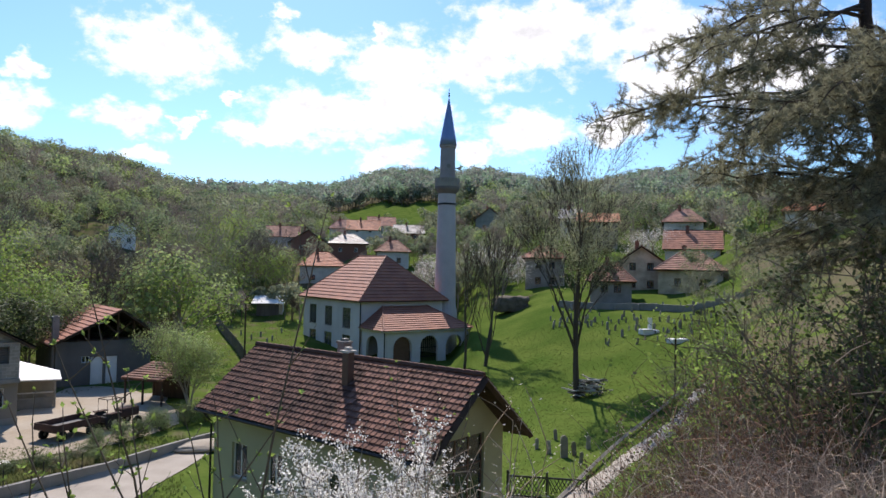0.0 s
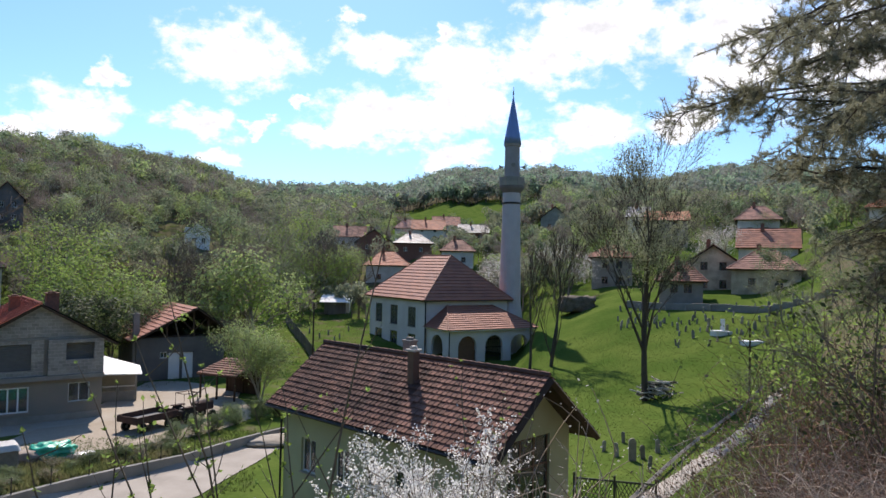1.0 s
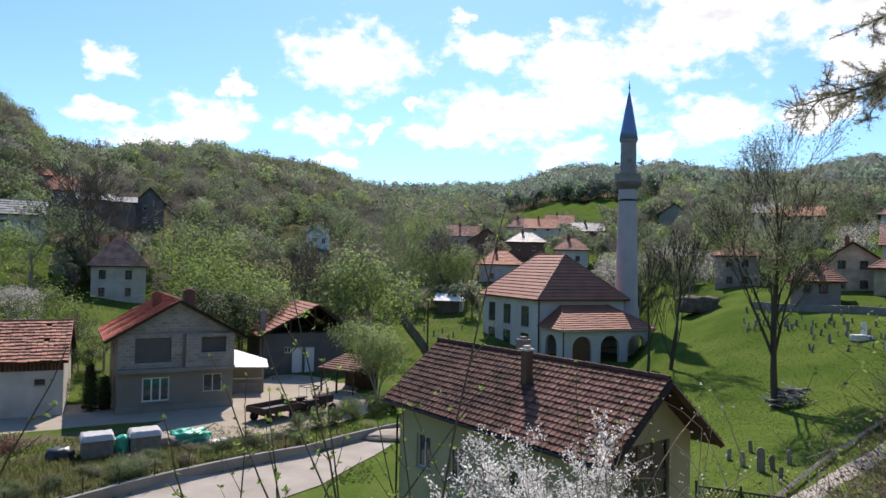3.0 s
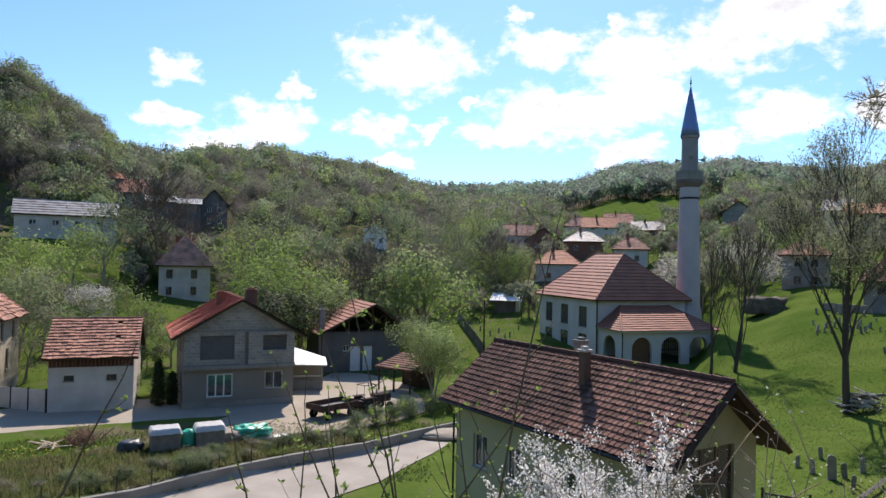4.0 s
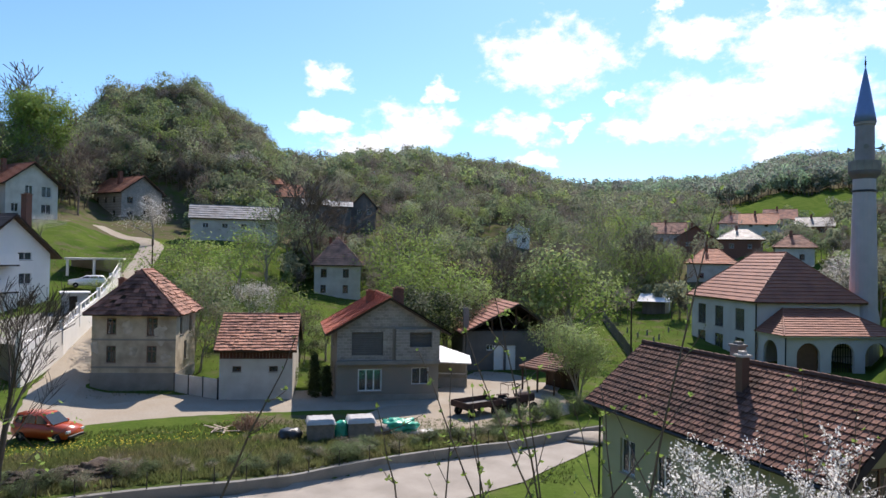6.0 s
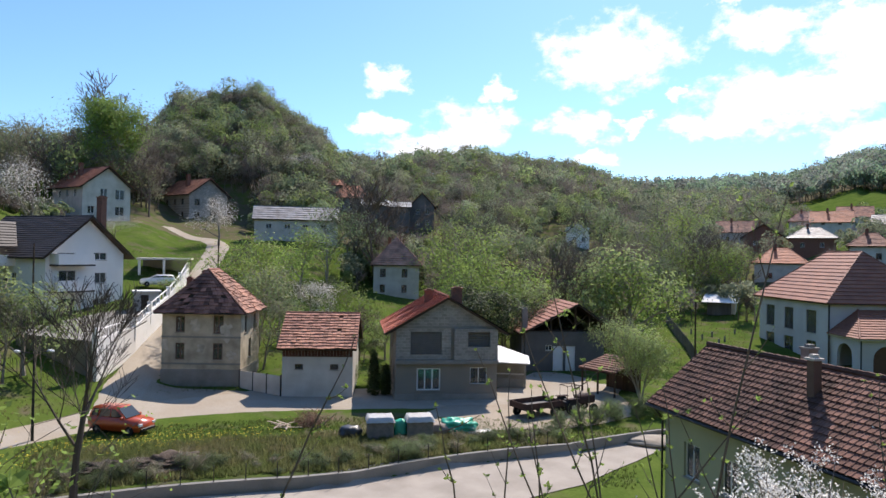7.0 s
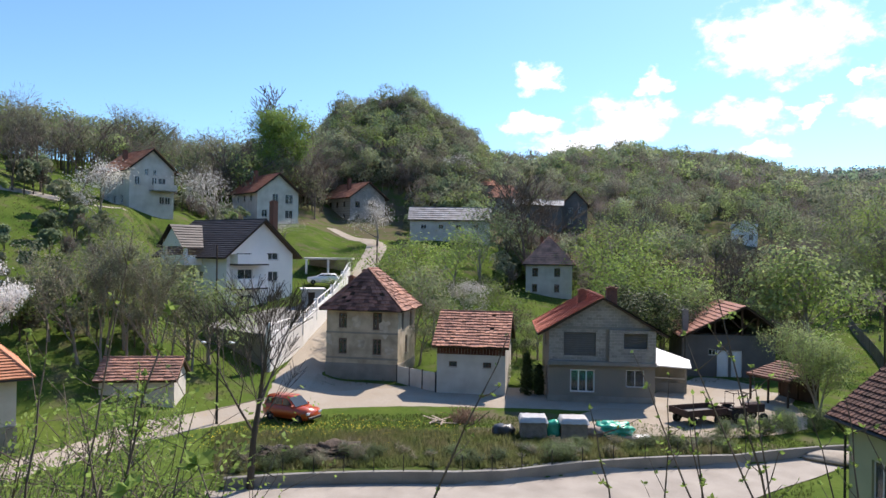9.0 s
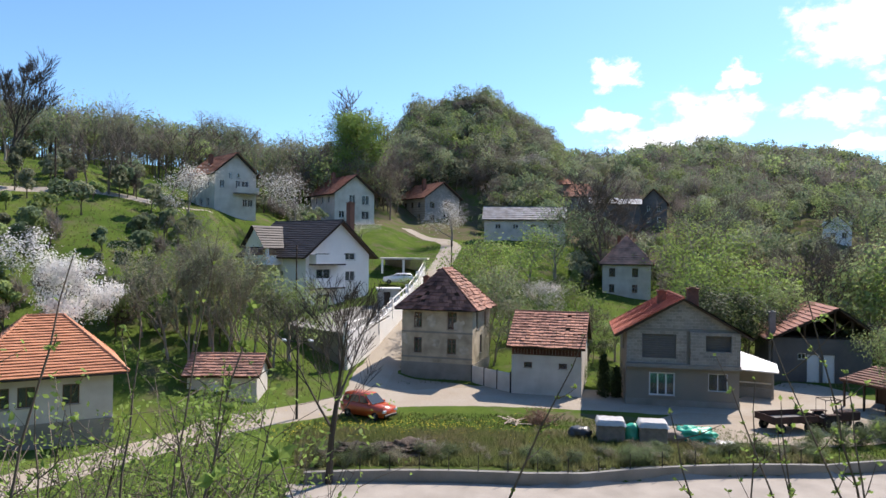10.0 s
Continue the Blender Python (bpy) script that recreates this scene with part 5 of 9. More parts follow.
# the village beyond the mosque
VILLAGE = (
    ("white village house with a red tiled roof", (-30.1, 217.9), (-20.2, 219.1), 9, 19.5, 4.2, 7.2, "gable_side", "white_dull", "tile_orange"),
    ("pale village house with a salmon tiled hip roof", (-30.2, 147.2), (-21.2, 148.9), 9, 8.0, 4.0, 6.9, "hip", "white_dull", "tile_orange"),
    ("brick village house with a pale sheet roof", (-42.8, 195.4), (-33.6, 197.2), 9, 15.6, 3.4, 6.4, "gable_front", "brick", "sheet_grey"),
    ("brick village house with a light hipped roof", (-30.0, 182.6), (-20.1, 183.9), 9, 14.8, 3.2, 5.8, "hip", "brick", "sheet_grey"),
    ("low village house with a shiny grey roof", (-16.2, 229.4), (-6.6, 229.9), 8, 20.5, 3.0, 5.6, "gable_side", "brick", "sheet_grey"),
    ("small pale village house with a brown hip roof", (-14.2, 149.4), (-7.4, 149.9), 7, 12.0, 3.4, 5.8, "hip", "white_dull", "tile_red"),
    ("far village house with a brown tiled roof", (-52.0, 205.0), (-43.0, 207.0), 8, 17.0, 3.6, 6.6, "gable_side", "white_dull", "tile_red"),
    ("far village house with a red roof on the rise", (-26.0, 240.0), (-17.0, 241.0), 8, 22.0, 4.4, 7.4, "gable_side", "white_dull", "tile_red"),
    ("far brown-roofed house beside the field", (-38.0, 232.0), (-30.0, 233.0), 8, 20.6, 4.0, 7.0, "hip", "white_dull", "tile_old"),
    ("grey farmhouse with a tiled gable on the rise", (9.1, 199.8), (17.1, 199.3), 9, 22.6, 3.8, 7.0, "gable_front", "plinth", "tile_old"),
    ("old stone house with a brown hipped roof by the graveyard", (28.0, 90.7), (35.4, 88.1), 8, 9.3, 3.2, 5.5, "hip", "old_plaster", "tile_old"),
    ("small outhouse with a tiled hip roof by the graveyard wall", (18.2, 86.1), (23.0, 84.9), 5, 8.5, 2.4, 4.5, "hip", "plinth", "tile_red"),
    ("plastered house with a brown gable roof", (24.2, 97.0), (30.5, 95.2), 8, 9.0, 4.3, 6.6, "gable_front", "old_plaster", "tile_old"),
    ("house with a red-brown tiled roof up the slope", (37.0, 116.3), (45.1, 113.4), 8, 12.6, 3.7, 6.6, "gable_side", "white_dull", "tile_red"),
    ("white house with a brown hipped roof up the slope", (45.2, 143.0), (52.4, 140.6), 8, 18.9, 3.6, 6.4, "hip", "white_dull", "tile_old"),
    ("pale two-storey house with a pink tiled roof", (26.9, 139.4), (34.4, 137.8), 8, 17.3, 4.7, 6.5, "gable_side", "plinth", "tile_pale"),
    ("grey plastered house with a brown roof behind the trees", (12.9, 109.2), (18.9, 108.4), 8, 9.0, 5.0, 6.8, "hip", "plinth", "tile_red"),
    ("house with an orange tiled hip roof behind the pine", (52.8, 107.7), (59.5, 104.2), 8, 18.4, 3.6, 6.4, "hip", "white_dull", "tile_orange"),
    ("pale house with a white sheet roof behind the trees", (24.7, 148.0), (28.8, 147.2), 7, 20.3, 3.0, 5.0, "gable_side", "white_dull", "sheet_grey"),
)
for label, fl, fr, dp, zb, ev, rg, kind, wl_, rf in VILLAGE:
    w_ = math.dist(fl, fr)
    zl = (0.8, 3.2) if ev > 4.1 else (0.9,)
    house(label, fl, fr, dp, zb, ev, rg, kind=kind, wall=wl_, roof=rf, front=rows(w_, 2, 0.9, zl, 1.1), left=rows(dp - 0.6, 2, 0.9, zl, 1.1), right=rows(dp - 0.6, 2, 0.9, zl, 1.1),
          courses=10, over=(0.55, 0.5), gutters=False, frame_mat="frame_brown" if wl_ in ("plinth", "white_dull", "old_plaster") else "frame_white", group="village houses", chimneys=((w_ * 0.4, dp * 0.42, ev + 0.5, rg + 0.7, 0.55),))


# ---- roads and walls ----
lane = ribbon("lane", [(-36, -6), (-40, 2), (-44, 10), (-47.3, 17), (-48.0, 24), (-48.6, 31.0), (-46.0, 36.6), (-41.8, 41.6), (-36.0, 46.5), (-30.2, 51.8), (-26.5, 57), (-28.0, 62.5)],
              [3.8, 3.8, 3.8, 3.8, 4.2, 7.0, 8.6, 8.8, 8.0, 7.6, 8.5, 8.0], M["gravel"], "pale dusty village lane")
hill_lane = ribbon("hill_lane", [(-48.3, 27.5), (-53.7, 30.9), (-58, 34.8), (-62.8, 39.2), (-73.1, 48.9), (-83.3, 58.85), (-98.0, 72.6), (-105, 75.5), (-115, 74)],
                   [3.8, 3.8, 3.6, 3.5, 3.5, 3.5, 3.6, 3.4, 3.0], M["gravel"], "pale lane climbing the hill", lift=0.075)
upper_path = ribbon("upper_path", [(-92, 2), (-94, 13), (-94.5, 22.7), (-97, 30)], [2.5, 2.4, 2.2, 2.0], M["gravel"], "pale path along the hillside")


def polar_strip(name, azs, r_in, r_out, material, label, lift, n=14, category="road"):
    bm = bmesh.new()
    rowsv = []
    for az in np.arange(azs[0], azs[-1] + 0.01, 0.6):
        a0, a1 = np.interp(az, azs, r_in), np.interp(az, azs, r_out)
        row = []
        for k in range(n):
            x, y, z = polar(az, a0 + (a1 - a0) * k / (n - 1), lift)
            row.append(bm.verts.new((x, y, z)))
        rowsv.append(row)
    for r0, r1 in zip(rowsv, rowsv[1:]):
        for c in range(n - 1):
            bm.faces.new((r0[c], r0[c + 1], r1[c + 1], r1[c]))
    return tagged(mesh_object(name, bm, material, True), label, category, kind="structure")


yard = polar_strip("yard", (20.4, 22, 24, 26, 28, 30, 33, 36, 38), (55.5, 53, 51, 50, 49.5, 49.0, 48.3, 47.5, 47.0), (60, 66, 71, 73.5, 73.5, 66, 60, 55, 52), M["yard"], "dusty beige farmyard between the houses", 0.055, category="yard")
polar_strip("forecourt", (48, 50, 52, 54, 56, 58, 60, 61.5), (57, 57, 57, 57.5, 58, 59, 60, 62), (60.5, 61.5, 62.5, 63.5, 64.5, 65.5, 66.5, 65), M["yard"], "bare trodden earth before the derelict house", 0.05, category="yard")
polar_strip("concrete_road", (17.5, 20, 24, 30, 47, 67), (50.0, 45.5, 40, 36, 32, 32), [r - 0.5 for r in (52.6, 51.0, 47.4, 44.4, 38.7, 38.9)], M["concrete"], "pale concrete road below a low wall", 0.05)

retaining = []
b2 = bmesh.new()
prev = None
for az in np.arange(16.5, 66.1, 0.8):
    r = float(np.interp(az, WALL_AZ, WALL_R))
    sec = []
    for rr, zz in ((r - 0.4, -1.2), (r - 0.4, 0.04), (r - 0.15, 0.06), (r - 0.15, -1.2)):
        sec.append(b2.verts.new((-rr * math.sin(radians(az)), rr * math.cos(radians(az)), zz)))
    if prev:
        for k in range(4):
            b2.faces.new((prev[k], prev[(k + 1) % 4], sec[(k + 1) % 4], sec[k]))
    else:
        b2.faces.new(sec)
    prev = sec
b2.faces.new(prev[::-1])
tagged(mesh_object("retaining_wall", b2, M["concrete_wall"]), "low cast-concrete retaining wall along the road", "wall", kind="structure")


# ---- trees ----
def grow(rnd, height, spread, trunk_r, levels=4, fork=3, lean=0.0, first=0.3, upright=0.5, wiggle=0.18):
    """Limbs of a tree: a list of (points, radii), and the ends of the twigs with their directions."""
    limbs, tips = [], []

    def branch(p, d, length, r, level):
        n = 4 if level == 0 else (3 if level == 1 else 2)
        pts, rad = [p.copy()], [r]
        cur = p.copy()
        for i in range(n):
            d = (d + Vector((rnd.uniform(-1, 1), rnd.uniform(-1, 1), rnd.uniform(-0.6, 1))) * wiggle).normalized()
            cur = cur + d * length / n
            pts.append(cur.copy())
            rad.append(r * (1 - 0.62 * (i + 1) / n))
        limbs.append((pts, rad, level))
        if level >= levels:
            tips.append((cur.copy(), d.copy(), length))
            tips.append((pts[-2].copy(), d.copy(), length))
            return
        for k in range(fork + (1 if level == 0 else 0)):
            f = first + (1 - first) * (k + rnd.random()) / (fork + 0.6) if level == 0 else 0.35 + 0.65 * (k + rnd.random()) / fork
            f = min(f, 0.98)
            i = min(int(f * n), n - 1)
            q = pts[i].lerp(pts[i + 1], f * n - i)
            ang = rnd.uniform(0, 2 * math.pi)
            side = Vector((math.cos(ang), math.sin(ang), 0))
            nd = (d * upright + side * spread * rnd.uniform(0.6, 1.1) + Vector((0, 0, 0.25))).normalized()
            branch(q, nd, length * rnd.uniform(0.52, 0.72), max(rad[i] * 0.55, 0.008), level + 1)
        branch(cur, d, length * 0.5, rad[-1], level + 1)

    branch(Vector((0, 0, -0.3)), Vector((lean, 0, 1)).normalized(), height * 0.52, trunk_r, 0)
    top = max(p.z for pts, _, _ in limbs for p in pts)
    s = height / top
    limbs = [([p * s for p in pts], rad, lv) for pts, rad, lv in limbs]
    tips = [(p * s, d, ln * s) for p, d, ln in tips]
    return limbs, tips


def limb_mesh(bm, limbs, thick=1.0, min_r=0.012):
    for pts, rad, lv in limbs:
        tube(bm, pts, [max(r * thick, min_r) for r in rad], 7 if lv == 0 else (5 if lv == 1 else 3), caps=False)


def leaf_mesh(rnd, centres, n_each, jitter, size, droop=0.0, three=False, heart=None):
    """Many small leaves round the given points, as one mesh; with a heart given they turn their faces away from it."""
    verts, faces = [], []
    for c, d, ln in centres:
        for _ in range(n_each):
            p = c + Vector((rnd.gauss(0, jitter), rnd.gauss(0, jitter), rnd.gauss(0, jitter * 0.8) - droop))
            free = Vector((rnd.uniform(-1, 1), rnd.uniform(-1, 1), rnd.uniform(-1, 1)))
            if heart is None:
                u = Vector((rnd.uniform(-1, 1), rnd.uniform(-1, 1), rnd.uniform(-0.7, 0.7))).normalized()
                v = u.cross(free).normalized()
            else:
                n = (p - heart).normalized() * 0.7 + (p - c).normalized() * 0.6 + Vector((0, 0, 0.25)) + free * 0.55
                u = n.cross(free).normalized()
                v = n.cross(u).normalized()
            s = size * rnd.uniform(0.6, 1.35)
            k = len(verts)
            if three:
                verts += [p - u * s, p + u * s, p + v * s * 1.3]
                faces.append((k, k + 1, k + 2))
                continue
            verts += [p - u * s, p - v * s * 0.5, p + u * s, p + v * s * 0.55]
            faces.append((k, k + 1, k + 2, k + 3))
    return verts, faces


def leaf_object(name, parent, verts, faces, material, label=""):
    me = bpy.data.meshes.new(name)
    me.from_pydata(verts, [], faces)
    me.materials.append(material)
    ob = new(name, me)
    ob.parent = parent
    if label:
        ob["label"] = label
    return ob


def tree(seed, height, spread, trunk_r, leaf=None, n_each=6, jitter=0.35, size=0.12, levels=4, fork=3, first=0.3, upright=0.5, label="", bark="bark", wiggle=0.18, min_r=0.012, name="tree", category="tree", stems=1, splay=0.35):
    rnd = random.Random(seed)
    t = thing(name, pose(0, 0, -200), label, category)
    bm, cm = bmesh.new(), bmesh.new()
    tips = []
    for s in range(stems):
        limbs, tp = grow(rnd, height * (1 if s == 0 else rnd.uniform(0.75, 1)), spread, trunk_r, levels, fork, first=first, upright=upright, wiggle=wiggle, lean=0 if stems == 1 else splay * (1 if s % 2 else -1) * rnd.uniform(0.3, 1))
        if s:
            off = Vector((rnd.uniform(-0.35, 0.35), rnd.uniform(-0.35, 0.35), 0)) * min(1, height / 5)
            turn = Matrix.Rotation(rnd.uniform(0, 6.28), 3, "Z")
            limbs = [([turn @ p + off for p in pts], rad, lv) for pts, rad, lv in limbs]
            tp = [(turn @ p + off, turn @ d, ln) for p, d, ln in tp]
        limb_mesh(bm, [q for q in limbs if q[2] == 0], min_r=min_r)
        limb_mesh(cm, [q for q in limbs if q[2] > 0], min_r=min_r)
        tips += tp
    part("trunk", bm, M[bark], t)
    part("crown", cm, M[bark], t)
    if leaf:
        leaf_object("foliage", t, *leaf_mesh(rnd, tips, n_each, jitter, size, 0.0, size > 0.06, Vector((0, 0, height * 0.5))), M[leaf])
    return t


KINDS = (  # kind, leaf, height, spread, leaves at a twig, jitter, leaf size, label
    ("bare", None, 9, 0.8, 0, 0, 0, "leafless grey-brown tree on the valley slope"),
    ("brown", "leaf_brown", 9, 0.85, 3, 0.4, 0.07, "bare brown tree just breaking into bud"),
    ("fresh", "leaf_fresh", 7, 0.8, 6, 0.55, 0.10, "fresh green leafy tree in spring"),
    ("green", "leaf_green", 9, 0.8, 7, 0.55, 0.12, "green broadleaf tree on the slope"),
    ("olive", "leaf_olive", 9, 0.75, 5, 0.5, 0.10, "olive-green budding tree on the slope"),
    ("silver", "leaf_grey", 5.5, 0.9, 7, 0.4, 0.085, "silvery green fruit tree in young leaf"),
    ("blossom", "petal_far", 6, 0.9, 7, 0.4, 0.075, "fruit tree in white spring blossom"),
    ("dark", "leaf_dark", 8, 0.6, 8, 0.45, 0.11, "dark green dense tree on the slope"))
PROTO = {}
for i, (kind, leaf, height, spread, n_, jit, size, label) in enumerate(KINDS):
    wood_ = "twig" if kind in ("bare", "brown") else "bark_pale"
    PROTO[kind] = [tree(11 + 10 * i + s, height, spread, 0.15, leaf, n_, jit, size, levels=4 if not leaf else 3, fork=4, label=label, min_r=0.014, first=0.22 + 0.06 * s, bark=wood_) for s in range(2)]
    if leaf:
        PROTO["far_" + kind] = [tree(111 + 10 * i + s, height, spread, 0.15, leaf, int(n_ * 2.6), jit * 1.3, size * 0.74, levels=3, fork=3, label=label, min_r=0.022, first=0.2 + 0.05 * s, bark=wood_) for s in range(4)]
    else:
        PROTO["far_" + kind] = [tree(111 + 10 * i + s, height, spread, 0.15, None, levels=4, fork=3, label=label, min_r=0.026, first=0.2 + 0.05 * s, bark=wood_, wiggle=0.22) for s in range(3)]
PROTO.update({
    "bush": [tree(s, 2.2, 1.1, 0.04, "leaf_green", 12, 0.26, 0.06, levels=2, fork=5, first=0.1, label="low green bush on the bank", stems=3, name="bush", category="bush") for s in (81, 82)],
    "thicket": [tree(s, 3.2, 0.9, 0.035, "leaf_olive", 3, 0.2, 0.06, levels=2, fork=6, first=0.1, label="tangled thicket of bare stems and buds", stems=4, bark="twig_pale", name="thicket", category="bush") for s in (101,)],
})
BASE_H = {k[0]: k[2] for k in KINDS} | {"bush": 2.2, "thicket": 3.2}
OPEN_SIGHT = ((39.5, 3.6, 112), (24.7, 1.8, 172), (65.5, 6.0, 83), (70.8, 3.0, 108), (61.5, 3.0, 126), (55, 2.6, 145), (47.5, 3.8, 126), (27.5, 2.0, 205), (9.8, 2.5, 145), (7, 3.5, 180), (54, 2.2, 120))
rnd_t = random.Random(77)


def hides(az, r, height):
    """Whether a tree there would stand before a house."""
    return any(abs(az - a_) < w_ and r_ - 45 < r < r_ + 4 for a_, w_, r_ in OPEN_SIGHT)


def plant(kind, az, r, height, spin=None, dz=0.0, wide=1.0, coarse=False):
    """A copy of one of the grown trees, scaled to its height."""
    protos = PROTO["far_" + kind if (r > 98 or coarse) and kind in BASE_H and "far_" + kind in PROTO else kind]
    p = protos[rnd_t.randrange(len(protos))]
    s = height / BASE_H[kind]
    x, y, z = polar(az, r, dz)
    m = pose(x, y, z, 0, 0, rnd_t.uniform(0, 360) if spin is None else spin) @ Matrix.Diagonal((s * wide, s * wide, s, 1))
    return copy_thing(p, m)


# single trees that stand out: kind, bearing, distance, height
for kind, az, r, h_ in (
        ("bare", 41.1, 112, 19.3), ("bare", 43.3, 116, 16.1), ("brown", 39.1, 118, 17.1), ("green", 45.1, 104, 12.6), ("brown", 32.2, 138, 15.4), ("brown", 33.3, 132, 13.4), ("bare", 25.3, 92, 13.7),
        ("brown", 26.4, 90, 12.0), ("bare", 23.6, 95, 12.7), ("fresh", 49.9, 88, 9.0), ("fresh", 47.4, 96, 9.4), ("fresh", 51.7, 80, 8.9), ("fresh", 42.6, 80, 7.2), ("dark", 44.6, 92, 5.0), ("blossom", 46.5, 88, 4.6), ("blossom", 45.2, 87, 4.8), ("silver", 40.3, 75, 4.4), ("dark", 43.3, 73, 2.4), ("dark", 42.0, 73, 2.8), ("dark", 44.4, 74, 2.2), ("dark", 40.9, 72, 2.8), ("dark", 47.0, 76, 2.3), ("dark", 46.0, 75, 2.0),
        ("fresh", 35.4, 104, 12.9), ("fresh", 33.5, 98, 12.3), ("fresh", 35.0, 92, 8.0), ("fresh", 31.5, 90, 11.3), ("fresh", 32.1, 84, 9.8), ("fresh", 29.4, 86, 10.0), ("silver", 21.1, 88, 13.0),
        ("fresh", 20.1, 86, 11.7), ("silver", 22.5, 90, 10.2), ("fresh", 15.8, 126, 10.5), ("green", 17.7, 124, 8.6), ("olive", 19.1, 130, 13.4), ("fresh", 18.3, 165, 15.2), 
        ("blossom", 53.5, 122, 8.3), ("blossom", 66.3, 110, 10.0), ("blossom", 46.8, 166, 9.3), ("blossom", 48.2, 168, 7.6), ("blossom", 61.0, 112, 4.4), ("blossom", 74.4, 88, 7.5), ("green", 62.0, 152, 19.1), ("green", 61.2, 150, 18.7),
        ("bare", 60.5, 156, 24.1), ("green", 36.3, 76, 4.5), ("dark", 34.4, 78, 8.5), ("dark", 32.5, 76, 7.7), ("dark", 30.5, 78, 8.2), ("silver", 36.2, 82, 5.0), ("silver", 28.7, 82, 8.6),
        ("olive", 48.9, 76, 8.7), ("green", 50.5, 74, 8.3), ("olive", 50.0, 70, 7.2), ("fresh", 14.6, 128, 9.5), ("fresh", 12.6, 126, 9.5), ("fresh", 17.6, 150, 14.9), ("bare", 16.2, 140, 13.1),
        ("brown", 12.6, 128, 10.5), ("bare", 14.6, 132, 11.5), ("brown", 13.7, 134, 9.5), ("green", 22.6, 150, 16.8), ("olive", 18.3, 160, 17.2), ("olive", 16.6, 130, 9.5), ("green", 19.2, 118, 9.5),
        ("brown", 13.4, 136, 13.1), ("brown", 12.2, 128, 10.6), ("bare", 14.5, 130, 11.7), ("green", -1.4, 210, 13.2), ("olive", -5.5, 150, 9.2), ("olive", -7.0, 140, 5.8), ("green", -15.2, 150, 10.3),
        ("dark", -16.2, 160, 10.0), ("dark", -18.3, 170, 9.0), ("blossom", -16.6, 112, 7.8), ("blossom", -4.9, 104, 8.3), ("blossom", 1.5, 112, 9.7), ("brown", -6.2, 118, 6.3), ("olive", -9.2, 128, 5.8),
        ("olive", -15.6, 118, 7.2), ("fresh", -19.6, 150, 4.9), ("bare", 79.9, 95, 8.6), ("bare", 78.2, 98, 9.4), ("bare", 75.8, 100, 10.5), ("bare", 81.4, 98, 7.3),
        ("silver", 68.1, 66, 8.1), ("silver", 66.5, 65, 7.2)):
    plant(kind, az, r, h_, wide=1.15 if kind in ("fresh", "green", "silver", "blossom", "dark") else 1.0)
for kind, az, r, h_ in (("olive", 75, 64, 8), ("olive", 67.8, 63, 7.0), ("olive", 69.3, 63, 6.8), ("olive", 71.0, 66, 8.5), ("olive", 72.6, 62, 8), ("olive", 75.6, 60, 8.5), ("olive", 77.5, 63, 8), ("olive", 73.5, 70, 8),
                        ("olive", -3.8, 108, 9), ("olive", -1.2, 115, 10), ("green", -9.5, 112, 8), ("green", -20, 92, 6), ("fresh", 72, 38, 5), ("brown", 45.5, 69, 4.5), ("olive", 43.5, 68, 4), ("bare", 42.4, 74, 6)):
    plant(kind, az, r, h_)
for k in range(14):
    plant(("olive", "brown", "olive", "green")[k % 4], -19.5 - 0.62 * k, 40 + (k * 17) % 46, 3.6 + (k % 3) * 0.9)
# hedges and thickets of the middle ground: bearings, distances, heights, how many, what grows there
THICKETS = ((20.5, 37, 78, 128, 4.0, 7.0, 60, ("fresh", "brown", "olive", "brown", "green", "bare", "bare", "olive", "silver")),
            (36.5, 57, 74, 106, 2.2, 4.6, 46, ("fresh", "green", "fresh", "green", "dark", "silver", "brown", "bare")))
for a0, a1, r0, r1, h0, h1, n_, kinds_ in THICKETS:
    for k in range(n_):
        az, r, kind = rnd_t.uniform(a0, a1), rnd_t.uniform(r0, r1), rnd_t.choice(kinds_)
        h_ = rnd_t.uniform(h0, h1)
        if not hides(az, r, h_):
            plant(kind, az, r, h_, wide=1.25, coarse=True)
# the tree line along the left skyline, and taller trees on the knoll
for k in range(30):
    az = rnd_t.uniform(58, 90)
    r = rnd_t.uniform(136, 160) if az < 74 else rnd_t.uniform(112, 140)
    plant(rnd_t.choice(("brown", "bare", "olive", "bare", "olive")), az, r, rnd_t.uniform(9, 15) * (1.0 if az < 74 else 0.75))
for k in range(20):
    az = rnd_t.uniform(42, 60)
    plant(rnd_t.choice(("olive", "green", "brown", "olive", "fresh", "bare")), az, rnd_t.uniform(158, 200), rnd_t.uniform(7, 11))


